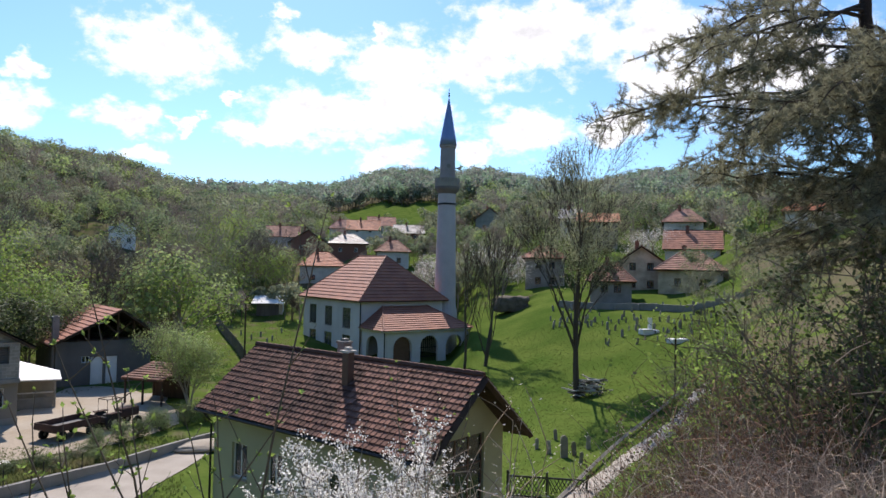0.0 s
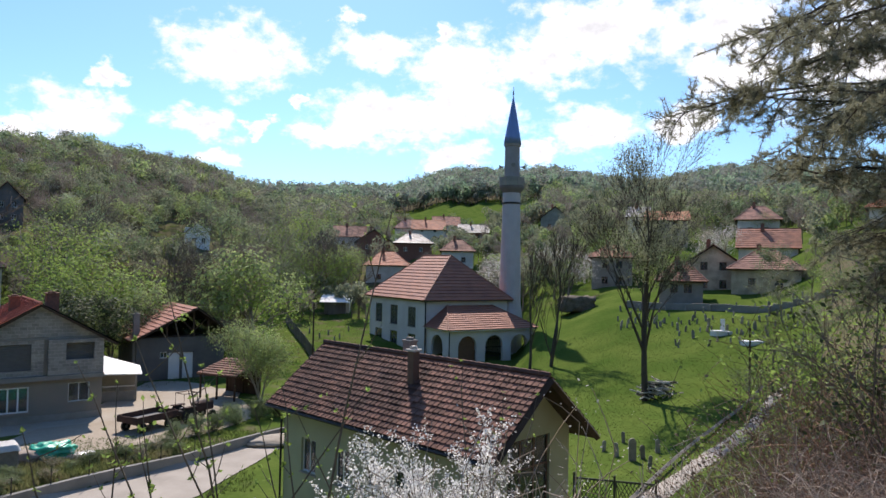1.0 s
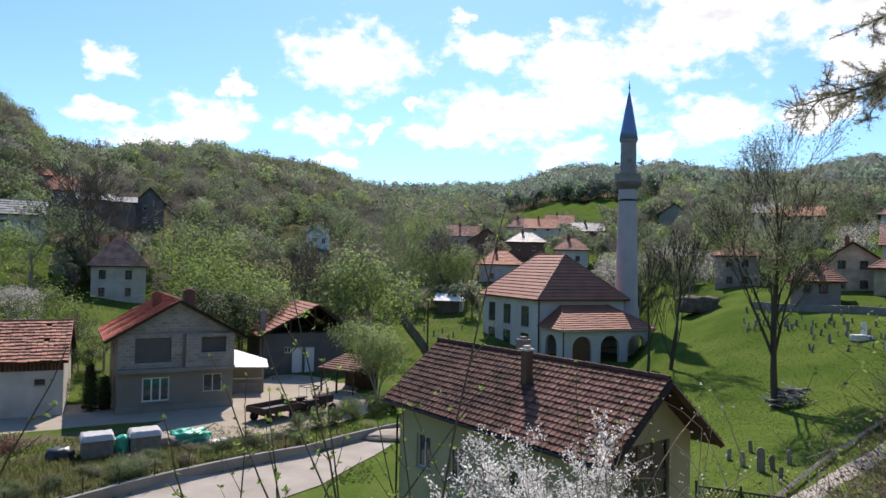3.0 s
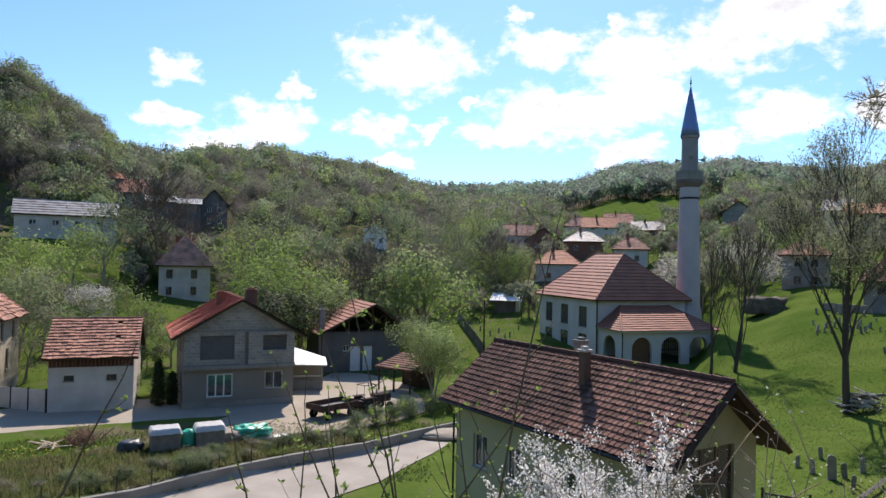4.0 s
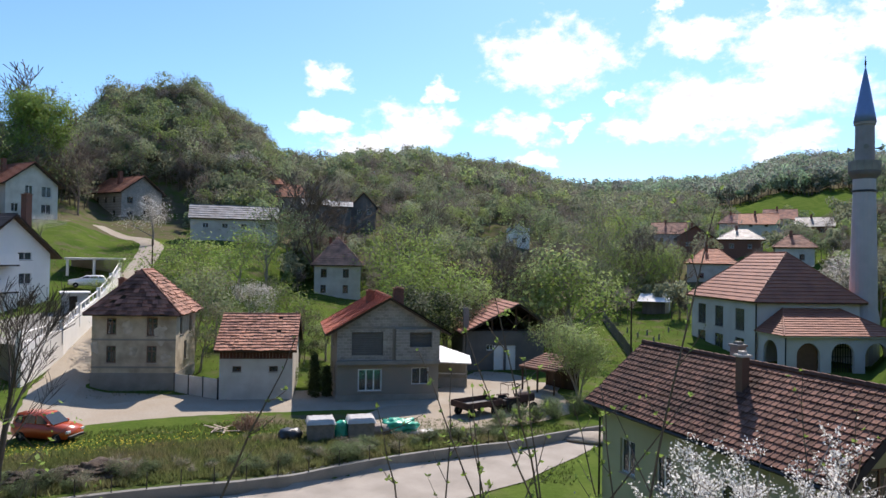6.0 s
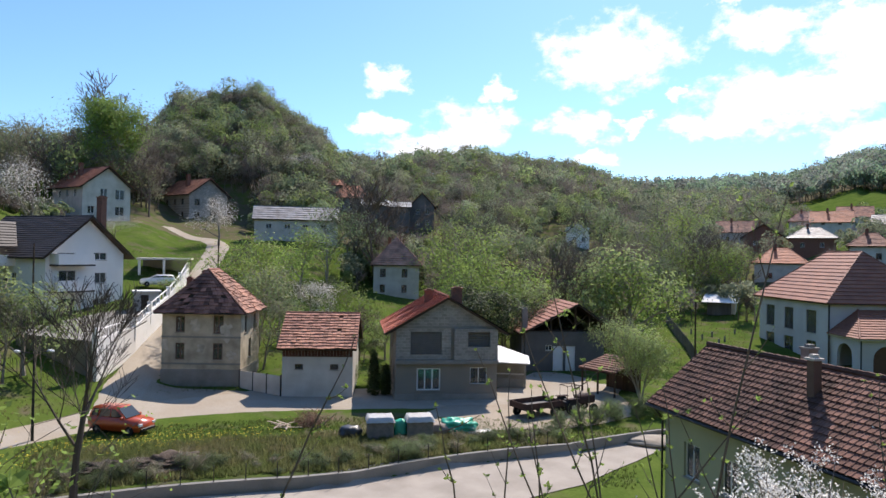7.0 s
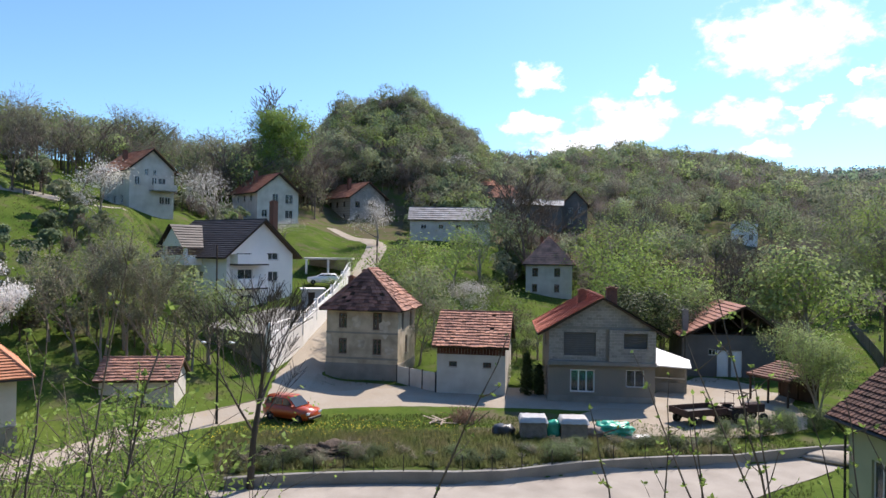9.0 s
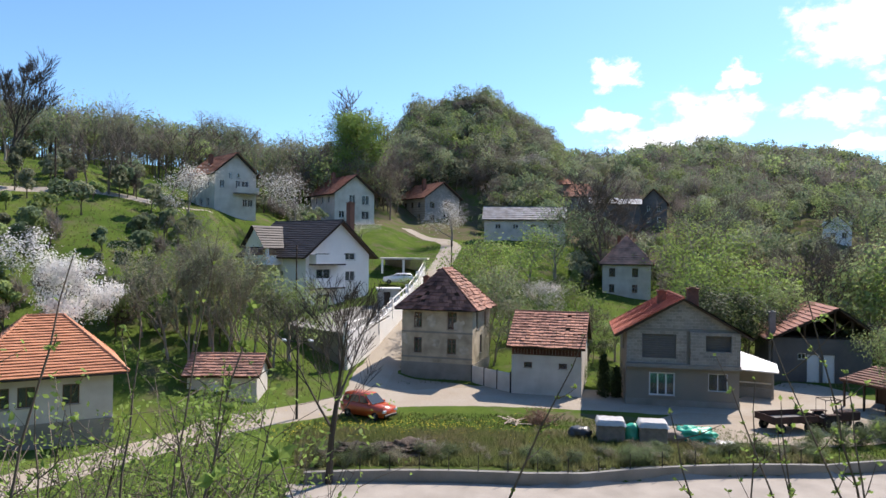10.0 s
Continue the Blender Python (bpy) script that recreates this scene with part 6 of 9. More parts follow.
# ---- far woods ----
def woods(name, label, spots, material, seed, leaves=90, size=0.55, bare=False):
    """One mass of many trees: each a stem and a crown of several lobes, clad in small clumps that face outwards."""
    rs = np.random.RandomState(seed)
    V, tones, stems, count = [], [], [], 0

    def unit(v):
        return v / np.linalg.norm(v, axis=1)[:, None]

    for x, y, z, h_, w_ in spots:
        lobes = rs.randint(4, 8)
        at = rs.normal(size=(lobes, 3)) * np.array([0.42 * w_, 0.42 * w_, 0.13 * h_]) + np.array([x, y, z + h_ * 0.62])
        at[0] = (x, y, z + h_ * 0.78)
        rad = w_ * rs.uniform(0.42, 0.68, lobes)
        pick = rs.randint(0, lobes, leaves)
        u = unit(rs.normal(size=(leaves, 3)) + np.array([0, 0, 0.35]))
        c = at[pick] + u * (rad[pick] * rs.uniform(0.72, 1.05, leaves))[:, None] * np.array([1, 1, 0.9])
        s = size * rs.uniform(0.6, 1.4, (leaves, 1))
        if bare:    # leafless crowns: thin twigs that fan up and out
            d1 = unit(u * np.array([0.8, 0.8, 0.45]) + np.array([0, 0, 0.6]) + rs.normal(size=(leaves, 3)) * 0.22)
            d2 = unit(np.cross(d1, rs.normal(size=(leaves, 3))))
            q = np.stack([c - d1 * s * 2.4 - d2 * s * 0.13, c - d1 * s * 2.4 + d2 * s * 0.13, c + d1 * s * 2.0], 1).reshape(-1, 3)
        else:
            n = unit(u + rs.normal(size=(leaves, 3)) * 0.42 + np.array([0, 0, 0.12]))
            t1 = unit(np.cross(n, rs.normal(size=(leaves, 3))))
            t2 = np.cross(n, t1)
            q = np.stack([c + t1 * s, c - t1 * s * 0.5 + t2 * s * 0.87, c - t1 * s * 0.5 - t2 * s * 0.87], 1).reshape(-1, 3)
        V.append(q)
        tones.append(np.full(3 * leaves, min(1.45, math.exp(rs.normal(0, 0.17)))))
        foot, k = np.array([x, y, z - 0.5]), max(0.09, h_ * 0.012)
        lines = [(foot, at[0], k)] + [(foot + (at[0] - foot) * rs.uniform(0.3, 0.6), p, k * 0.5) for p in at[1:]]
        for p, q, r in lines:
            stems += [p + (r, 0, 0), p - (r, 0, 0), q, p + (0, r, 0), p - (0, r, 0), q]
    v = np.concatenate(V + [np.array(stems)])
    n_leaf = sum(len(q) for q in V) // 3
    me = bpy.data.meshes.new(name)
    me.from_pydata(v.tolist(), [], np.arange(len(v)).reshape(-1, 3).tolist())
    at_ = me.attributes.new("tone", "FLOAT", "POINT")
    at_.data.foreach_set("value", np.concatenate(tones + [np.ones(len(stems))]))
    me.materials.append(material)
    me.materials.append(M["twig"])
    me.polygons.foreach_set("material_index", [0] * n_leaf + [1] * (len(v) // 3 - n_leaf))
    return tagged(new(name, me), label, "woods", kind="stuff")


def in_field(az, r):
    return -3.0 < az < 9.8 and 252 < r < 462


CLEAR = [(-57, 7, 6), (-88, 66, 9), (-75, 55, 6), (-46, 5, 9), (-52, 17, 6), (-100, 36, 9), (-112, 62, 9), (-122, 88, 10), (-95, 86, 12), (-70, 85, 6), (-117, 125, 8), (-104, 136, 6), (-107, 125, 6), (-77.5, 168, 13), (-80, 38, 14), (-110, 37, 10), (-25, 218, 9), (-26, 148, 9),
         (-38, 196, 8), (-25, 183, 8), (-11, 230, 8), (-11, 149, 7), (12, 199, 8), (32, 89, 9), (27, 96, 8), (43, 122, 9), (48, 141, 9), (30, 136, 9), (16, 108, 8), (56, 105, 9), (-47, 206, 7), (-22, 240, 7), (22, 150, 7), (-34, 232, 7)]


def wood_spots(n, az_range, r_range, h_range, seed, power=1.0):
    rs = random.Random(seed)
    out = []
    tries = 0
    while len(out) < n and tries < n * 20:
        tries += 1
        az = rs.uniform(*az_range)
        r = r_range[0] + (r_range[1] - r_range[0]) * rs.random() ** power
        if in_field(az, r):
            continue
        x, y = -r * math.sin(radians(az)), r * math.cos(radians(az))
        if any((x - cx) ** 2 + (y - cy) ** 2 < cr * cr for cx, cy, cr in CLEAR):
            continue
        # keep the sight lines to the houses open
        blocked = False
        for cx, cy, cr in CLEAR:
            caz, cd = math.degrees(math.atan2(-cx, cy)), math.hypot(cx, cy)
            if abs(az - caz) < math.degrees(cr * 0.8 / cd) and cd - 32 < r < cd:
                blocked = True
                break
        if blocked:
            continue
        h_ = rs.uniform(*h_range)
        out.append((x, y, gz(x, y), h_, h_ * rs.uniform(0.26, 0.42)))
    return out


WOODS = (("wood_olive", "olive-green budding woods on the hills", 1, 1.0, "haze_wood"), ("wood_green", "green spring woods on the hills", 2, 0.75, "haze_wood_green"),
         ("wood_brown", "bare brown woods on the hills", 3, 1.6, "haze_wood_brown"), ("wood_fresh", "bright green young trees on the hills", 4, 0.55, "haze_wood_green"))
for name_, label_, seed_, k, far_ in WOODS:
    bare_ = name_ == "wood_brown"
    close = wood_spots(int(200 * k), (8, 46), (140, 260), (6, 10), seed_ * 10 + 1)
    close += wood_spots(int(230 * k), (42, 60), (146, 225), (6, 9.5), seed_ * 10 + 4)
    close += wood_spots(int(150 * k), (58, 100), (135, 190), (8, 12), seed_ * 10 + 5)
    close += wood_spots(int(70 * k), (-4, 17), (112, 235), (4, 7), seed_ * 10 + 11)
    close += wood_spots(int(60 * k), (-30, -4), (100, 190), (4, 8), seed_ * 10 + 12)
    close += wood_spots(int(26 * k), (36, 56), (108, 142), (3, 6), seed_ * 10 + 14)
    close += wood_spots(int(16 * k), (58, 71), (88, 130), (2, 4), seed_ * 10 + 15)
    close += wood_spots(int((14 if bare_ else 38) * k), (70.5, 94), (60, 104), (2.0, 4.5), seed_ * 10 + 16)
    spots = wood_spots(int(430 * k), (8, 46), (240, 460), (8, 13), seed_ * 10 + 2)
    spots += wood_spots(int(240 * k), (-34, 26), (270, 450), (9, 13), seed_ * 10 + 8)
    spots += wood_spots(int(90 * k), (-34, 8), (190, 300), (5, 9), seed_ * 10 + 6)
    spots += wood_spots(int(40 * k), (60, 100), (200, 300), (8, 12), seed_ * 10 + 7)
    # unseen trees behind the viewpoint, added to give the window panes dark reflections
    spots += wood_spots(int(60 * k), (105, 180), (25, 110), (7, 11), seed_ * 10 + 9)
    spots += wood_spots(int(60 * k), (-180, -50), (25, 110), (7, 11), seed_ * 10 + 10)
    far = wood_spots(int(1000 * k), (-34, 27), (440, 950), (13, 20), seed_ * 10 + 3)
    far += wood_spots(int(60 * k), (-6, 11), (458, 500), (11, 16), seed_ * 10 + 13)
    woods(name_, label_, spots, M[name_], seed_, 170, 0.42, bare_)
    woods("near_" + name_, label_.replace("hills", "slopes"), close, M[name_], seed_ + 20, 380, 0.22, bare_)
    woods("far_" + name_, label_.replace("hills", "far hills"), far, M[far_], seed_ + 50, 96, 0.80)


# ---- tall trees of the meadow and the lane ----
def stand(proto_tree, x, y, dz=0.0, spin=0.0, s=1.0):
    proto_tree.matrix_world = pose(x, y, gz(x, y) + dz, 0, 0, spin) @ Matrix.Scale(s, 4)
    return proto_tree


stand(tree(201, 20.6, 0.72, 0.27, "leaf_olive", 4, 0.32, 0.065, levels=5, fork=3, first=0.32, upright=1.05, label="tall lime tree just coming into leaf on the meadow", stems=2, wiggle=0.08, min_r=0.011, splay=0.10), 10.3, 53.0)
stand(tree(202, 13.4, 0.6, 0.17, None, levels=4, fork=3, first=0.25, upright=1.1, label="bare dark tree beside the mosque", wiggle=0.12, min_r=0.014), 2.4, 72.0)
stand(tree(203, 14.4, 0.5, 0.15, "leaf_olive", 2, 0.25, 0.05, levels=4, fork=3, first=0.15, upright=1.2, stems=2, splay=0.12, label="slender tree in bud beside the mosque", wiggle=0.16, min_r=0.014), 4.4, 70.0)
stand(tree(234, 11.6, 0.75, 0.22, None, levels=4, fork=4, first=0.35, upright=0.75, label="bare roadside tree on the grassy bank", wiggle=0.07, min_r=0.013), -34.2, 17.2)
stand(tree(205, 15.5, 0.62, 0.28, None, levels=5, fork=4, first=0.18, upright=0.95, label="large bare round-crowned tree on the hillside", wiggle=0.12, min_r=0.016), -104.8, 7.1)
stand(tree(206, 19.5, 0.75, 0.3, "leaf_fresh", 10, 0.8, 0.2, levels=4, fork=4, first=0.1, upright=0.6, bark="bark_pale", label="dense green tree at the wood's edge"), -128.5, 71.0)
for k, (x, y, hh) in enumerate(((-57.5, 18.2, 9.5), (-58.2, 19.8, 8.5), (-56.5, 20.8, 10), (-58.8, 17.0, 9), (-57.0, 16.2, 8))):
    stand(tree(210 + k, hh, 0.45, 0.12, "leaf_olive", 5, 0.4, 0.06, levels=4, fork=3, first=0.2, upright=1.3, bark="bark_pale", label="slim bare tree in a clump behind the shed", wiggle=0.13, min_r=0.011), x, y, spin=k * 70)
stand(tree(230, 10.4, 0.95, 0.16, "petal", 46, 0.32, 0.075, levels=3, fork=4, first=0.2, upright=0.7, label="round fruit tree thick with white blossom"), *polar(83.0, 58)[:2])
bpy.context.view_layer.update()

stand(tree(207, 14.5, 1.15, 0.28, "leaf_brown", 1, 0.3, 0.07, levels=5, fork=3, first=0.15, upright=0.5, bark="twig", label="wide bare brown tree before the hillside houses", wiggle=0.16, min_r=0.018), -78.8, 90.5)
stand(tree(220, 6.9, 0.85, 0.10, "leaf_grey", 12, 0.42, 0.07, levels=3, fork=4, first=0.2, upright=0.8, bark="bark_pale", label="bushy silver-green willow beside the yard", stems=3, splay=0.25), -20.4, 57.4)
# ---- the pine at the edge of the slope ----
def wander(rnd, p, d, ln, steps, droop, loose):
    """Points of a crooked branch from p along d."""
    pts, cur, dd = [p.copy()], p.copy(), d.normalized()
    for k in range(steps):
        dd = (dd + Vector((rnd.uniform(-loose, loose), rnd.uniform(-loose, loose), rnd.uniform(-loose, loose) + droop))).normalized()
        cur = cur + dd * ln / steps
        pts.append(cur.copy())
    return pts


def pine(x, y, z):
    rnd = random.Random(9)
    t = thing("pine_tree", pose(x, y, z), "large pine with drooping boughs of soft needle tufts", "tree")
    top = 12.0 - z
    trunk = [Vector(v) for v in ((0.75, 0.1, -0.6), (0.42, 0.1, top - 4.0), (0.16, 0.1, top - 1.5), (0.11, 0.05, top - 0.2), (0.04, 0.05, top + 1.1), (-0.22, 0.1, top + 2.4), (-0.42, 0.15, top + 4.2), (-0.4, 0.1, top + 7.5))]
    bm = bmesh.new()
    tube(bm, trunk, [0.26, 0.2, 0.17, 0.16, 0.155, 0.13, 0.1, 0.03], 10)
    part("trunk", bm, mat("pine_bark", (0.075, 0.052, 0.042), 0.95, 0.4, 4, 25, 0.8, streak=(1, 1, 0.3), bump_dist=0.04), t, "", True)
    tuft_at = []
    for k in range(36):
        f = top + 0.55 + 4.1 * k / 35
        i = max(q for q in range(len(trunk) - 1) if trunk[q].z <= f)
        p = trunk[i].lerp(trunk[i + 1], (f - trunk[i].z) / (trunk[i + 1].z - trunk[i].z))
        ang = radians(180 + rnd.uniform(-75, 75) if k % 5 else rnd.uniform(-60, 60))
        low = f < top + 1.3
        ln = rnd.uniform(1.6, 2.5) if low else rnd.uniform(3.0, 4.5) if f < top + 3.4 else rnd.uniform(2.5, 3.7)
        pts = wander(rnd, p, Vector((math.cos(ang), math.sin(ang), rnd.uniform(-0.3, 0.1) if low else rnd.uniform(-0.2, 0.3))), ln, 9, -0.055, 0.16)
        rad = [0.034 * (1 - 0.085 * q) for q in range(10)]
        bm = bmesh.new()
        tube(bm, pts, rad, 6)
        for q in range(16):
            g = 1.6 + 7.4 * (q + rnd.random()) / 16
            a0 = pts[int(g)].lerp(pts[min(9, int(g) + 1)], g % 1)
            along = (pts[min(9, int(g) + 1)] - pts[int(g) - 1]).normalized()
            side = along.cross(Vector((0, 0, 1))) * (1 if q % 2 else -1)
            l2 = rnd.uniform(0.4, 1.15) * (1.15 - g / 16)
            sub = wander(rnd, a0, along * 0.7 + side * rnd.uniform(0.2, 1.0) + Vector((0, 0, rnd.uniform(-0.8, 0.25))), l2, 4, -0.06, 0.25)
            tube(bm, sub, [0.013, 0.011, 0.009, 0.007, 0.005], 4, caps=False)
            for w in range(10):
                h = rnd.uniform(0.8, 4.0)
                b0 = sub[int(h)].lerp(sub[min(4, int(h) + 1)], h % 1)
                d2 = ((sub[-1] - sub[0]).normalized() * 0.6 + Vector((rnd.gauss(0, 0.6), rnd.gauss(0, 0.6), rnd.gauss(0.1, 0.5)))).normalized()
                e0 = b0 + d2 * rnd.uniform(0.08, 0.32)
                tube(bm, [b0, e0], [0.006, 0.004], 3, caps=False)
                tuft_at.append((e0, d2))
                tuft_at.append((b0.lerp(e0, 0.45), d2))
        part("branch", bm, M["bark"], t)
    verts, faces = [], []
    for c, d in tuft_at:
        for w in range(24):
            nd = (d * 0.3 + Vector((rnd.gauss(0, 0.7), rnd.gauss(0, 0.7), rnd.gauss(0.05, 0.7)))).normalized()
            sv = nd.cross(Vector((rnd.uniform(-1, 1), rnd.uniform(-1, 1), 0.3))).normalized() * 0.0042
            k = len(verts)
            b0 = c + d * rnd.uniform(-0.05, 0.05)
            verts += [b0 - sv, b0 + sv, b0 + nd * rnd.uniform(0.06, 0.125)]
            faces.append((k, k + 1, k + 2))
    ob = leaf_object("needles", t, verts, faces, M["needles"])
    ob["kind"] = "stuff"
    return t


pine_x, pine_y = 7.15, 11.0
pine(pine_x, pine_y, gz(pine_x, pine_y))


# ---- shrubs and brambles near the viewpoint ----
def bramble(seed, reach, height, stems, label, bark, leaf=None, leaf_size=0.03, leaves=3, arch=1.0, r0=0.008, name="bramble", category="bush", upright=0.5):
    """A tangle of arching canes with few leaves."""
    rnd = random.Random(seed)
    t = thing(name, pose(0, 0, 0), label, category)
    bm = bmesh.new()
    tips = []
    for k in range(stems):
        a0 = rnd.uniform(0, 6.283)
        p = Vector((math.cos(a0), math.sin(a0), 0)) * reach * 0.5 * rnd.random() ** 0.5 + Vector((0, 0, -0.1))
        d = Vector((rnd.uniform(-1, 1) * (1 - upright), rnd.uniform(-1, 1) * (1 - upright), 1)).normalized()
        ln = height * rnd.uniform(0.55, 1.25)
        pts = [p]
        n = 7
        bend = Vector((rnd.uniform(-1, 1), rnd.uniform(-1, 1), -0.9 * arch)) * 0.26
        for s in range(n):
            d = (d + bend * (s / n) * arch + Vector((rnd.gauss(0, 0.13), rnd.gauss(0, 0.13), rnd.gauss(0, 0.08)))).normalized()
            p = p + d * ln / n
            pts.append(p)
            if s > 1:
                tips.append((p, d, 0.2))
                if rnd.random() < 0.8:
                    e1 = p + (d * 0.5 + Vector((rnd.gauss(0, 0.6), rnd.gauss(0, 0.6), rnd.gauss(0.2, 0.4)))).normalized() * ln * rnd.uniform(0.1, 0.25)
                    tube(bm, [p, p.lerp(e1, 0.5) + Vector((0, 0, 0.02)), e1], [r0 * 0.6, r0 * 0.5, r0 * 0.3], 3, caps=False)
                    tips.append((e1, d, 0.2))
        tube(bm, pts, [r0 * (1 - 0.8 * s / n) + 0.0015 for s in range(n + 1)], 4, caps=False)
    part("canework", bm, M[bark], t)["kind"] = "stuff"
    if leaf:
        leaf_object("foliage", t, *leaf_mesh(rnd, tips, leaves, 0.07 if leaf_size < 0.04 else 0.12, leaf_size), M[leaf])
    return t


def scatter(proto, spots):
    """Copies of one plant: bearing, distance, size, spin."""
    for az, r, s, spin in spots:
        x, y, z = polar(az, r)
        copy_thing(proto, pose(x, y, z, 0, 0, spin) @ Matrix.Scale(s, 4))
    bpy.data.batch_remove([proto, *proto.children_recursive])


rn = random.Random(31)
dry = [bramble(300 + k, 1.3, 1.7, 130, "dry pale tangle of bramble canes on the slope", "twig_pale", None, arch=1.5, r0=0.0042, upright=0.35) for k in range(2)]
scatter(dry[0], [(-22, 8.0, 1.0, 0), (-25.5, 7.0, 0.9, 90), (-18.5, 8.2, 0.85, 40), (-28, 7.6, 0.9, 200), (-20.5, 6.6, 0.75, 300), (-24, 9.5, 1.2, 130), (-30.5, 6.6, 0.7, 20)])
scatter(dry[1], [(-23.5, 6.4, 0.7, 30), (-27, 8.8, 1.1, 160), (-19.5, 9.6, 1.0, 250), (-17, 7.6, 0.65, 75), (-16, 9.0, 0.75, 110), (-31, 8.2, 0.9, 10), (-14.0, 10, 0.7, 200), (-29.5, 9.8, 1.3, 60), (-21, 11.5, 1.2, 20), (-32.5, 7.2, 0.8, 140), (-17.5, 12.5, 0.9, 170), (-21.5, 7.4, 0.9, 15), (-26, 6.0, 0.75, 75), (-23, 7.8, 1.0, 225), (-29, 6.2, 0.8, 290), (-18.2, 6.9, 0.6, 330), (-25, 8.2, 1.1, 260), (-20.2, 10.3, 1.1, 95), (-15.2, 8.0, 0.6, 35)])
red = bramble(310, 1.0, 2.2, 60, "red-brown bush canes on the bank", "twig_red", "leaf_brown", 0.025, 2, arch=0.5, r0=0.0055, upright=0.6)
scatter(red, [(-17.8, 10.2, 1.0, 0), (-16.3, 11.5, 1.0, 80), (-19.2, 11.5, 1.1, 150), (-21.5, 10.5, 1.1, 210), (-25, 11.5, 1.2, 30), (-15.0, 13.2, 0.95, 90), (-23, 9.0, 1.0, 60), (-28.5, 10.5, 1.25, 0), (-26.5, 9.8, 1.1, 200), (-30.5, 11.0, 1.2, 100), (-20.0, 9.2, 0.9, 140), (-22.2, 11.8, 1.35, 40), (-20.6, 12.6, 1.3, 10), (-23.8, 10.6, 1.25, 120), (-25.8, 12.6, 1.5, 80), (-27.6, 11.6, 1.45, 240), (-29.4, 12.4, 1.4, 300), (-19.6, 14.0, 1.3, 200), (-17.0, 9.2, 0.8, 20), (-24.2, 7.4, 0.7, 290), (-27.2, 7.8, 0.8, 330), (-14.2, 11.4, 0.8, 45), (-18.5, 13.0, 1.1, 70)])
leafy = bramble(320, 1.0, 3.0, 34, "upright shrub with yellow-green young leaves", "twig", "leaf_fresh", 0.034, 4, arch=0.3, r0=0.008, name="shrub", upright=0.72)
scatter(leafy, [(-21.3, 13.5, 1.35, 0), (-24.0, 14, 1.4, 140), (-28, 13.5, 1.35, 220), (70, 17, 1.2, 15), (72.5, 16, 1.2, 85), (76, 18, 1.25, 140), (79, 16, 1.2, 200), (82, 17, 1.25, 260), (85.5, 15.5, 1.2, 310), (74, 22, 1.3, 45), (80, 22, 1.3, 120), (-26, 16.5, 1.6, 10), (-30.6, 13.5, 1.25, 20), (-22.6, 16.5, 1.5, 110), (70.5, 8.5, 1.2, 20), (75.5, 8.2, 1.2, 80), (80.5, 8.4, 1.2, 200), (85.5, 8.5, 1.3, 260), (72.5, 12, 1.4, 300), (78, 12.5, 1.4, 35), (84, 13, 1.4, 10)])
dark = bramble(330, 1.4, 2.2, 60, "dark evergreen bush in the shade of the pine", "twig", "leaf_dark", 0.03, 6, arch=0.6, r0=0.01, name="shrub", upright=0.5)
scatter(dark, [(-30.2, 14.5, 1.15, 40), (-32.0, 14.0, 1.2, 140), (-33.8, 10.0, 1.3, 0), (-35.5, 9.0, 1.2, 90), (-32.0, 11.5, 1.25, 200)])
low = bramble(340, 0.8, 1.0, 40, "low green bush among the brambles", "twig", "leaf_green", 0.035, 6, arch=0.7, r0=0.006, name="shrub", upright=0.4)
scatter(low, [(-31.5, 7.4, 0.7, 0), (-13.2, 8.2, 0.8, 10), (-19.0, 7.0, 0.5, 100), (-10.5, 12, 0.9, 10), (-6.5, 17, 1.3, 50), (-8.5, 19, 1.2, 90), (-3.5, 17.5, 1.3, 30), (1.0, 13.5, 0.9, 0), (15, 14, 1.0, 40), (22, 13, 0.9, 80), (78, 12, 1.0, 20), (84, 11, 1.0, 0), (73, 13, 1.0, 90), (69, 17, 1.0, 20), (88, 14, 1.2, 60)])
sap = bramble(350, 0.9, 2.6, 14, "thin bare saplings on the slope", "twig", "leaf_olive", 0.022, 2, arch=0.15, r0=0.0065, name="sapling", upright=0.8)
scatter(sap, [(-15.2, 14.5, 1.1, 0), (-13.2, 17, 1.2, 60), (-16.8, 18, 1.3, 120), (-11.8, 19.5, 1.1, 200), (-14.2, 21, 1.3, 260), (-18.2, 21, 1.3, 20), (-9.8, 16.0, 0.9, 40), (-5.2, 18.5, 1.0, 80), (-3.8, 16.0, 0.95, 0),
              (-19.5, 16.5, 1.4, 30), (-21.5, 18.5, 1.5, 95), (-23.5, 20, 1.5, 150), (-26.0, 21, 1.6, 15), (69, 24, 1.2, 70), (76, 22, 1.3, 140), (82, 21, 1.3, 10), (-25.0, 15.5, 1.4, 30), (-28.5, 15.0, 1.4, 130), (-22.8, 16.5, 1.5, 230)])
wh_bush = bramble(355, 1.2, 2.0, 46, "whitish blossoming bush on the slope", "twig_pale", "petal_far", 0.011, 4, arch=0.5, r0=0.008, name="shrub", upright=0.55)
scatter(wh_bush, [(-19.2, 15.5, 1.3, 0), (70.5, 15, 1.0, 50), (65.8, 19.5, 1.0, 120), (75, 14, 0.9, 200), (68, 20, 1.2, 10), (79.5, 15, 1.0, 80), (63.5, 21.5, 0.9, 20), (-3.8, 6.4, 1.35, 60), (-5.6, 6.8, 1.3, 150), (-1.9, 6.2, 1.25, 240), (-22.0, 14.5, 1.6, 15), (-23.0, 13.2, 1.4, 100)])
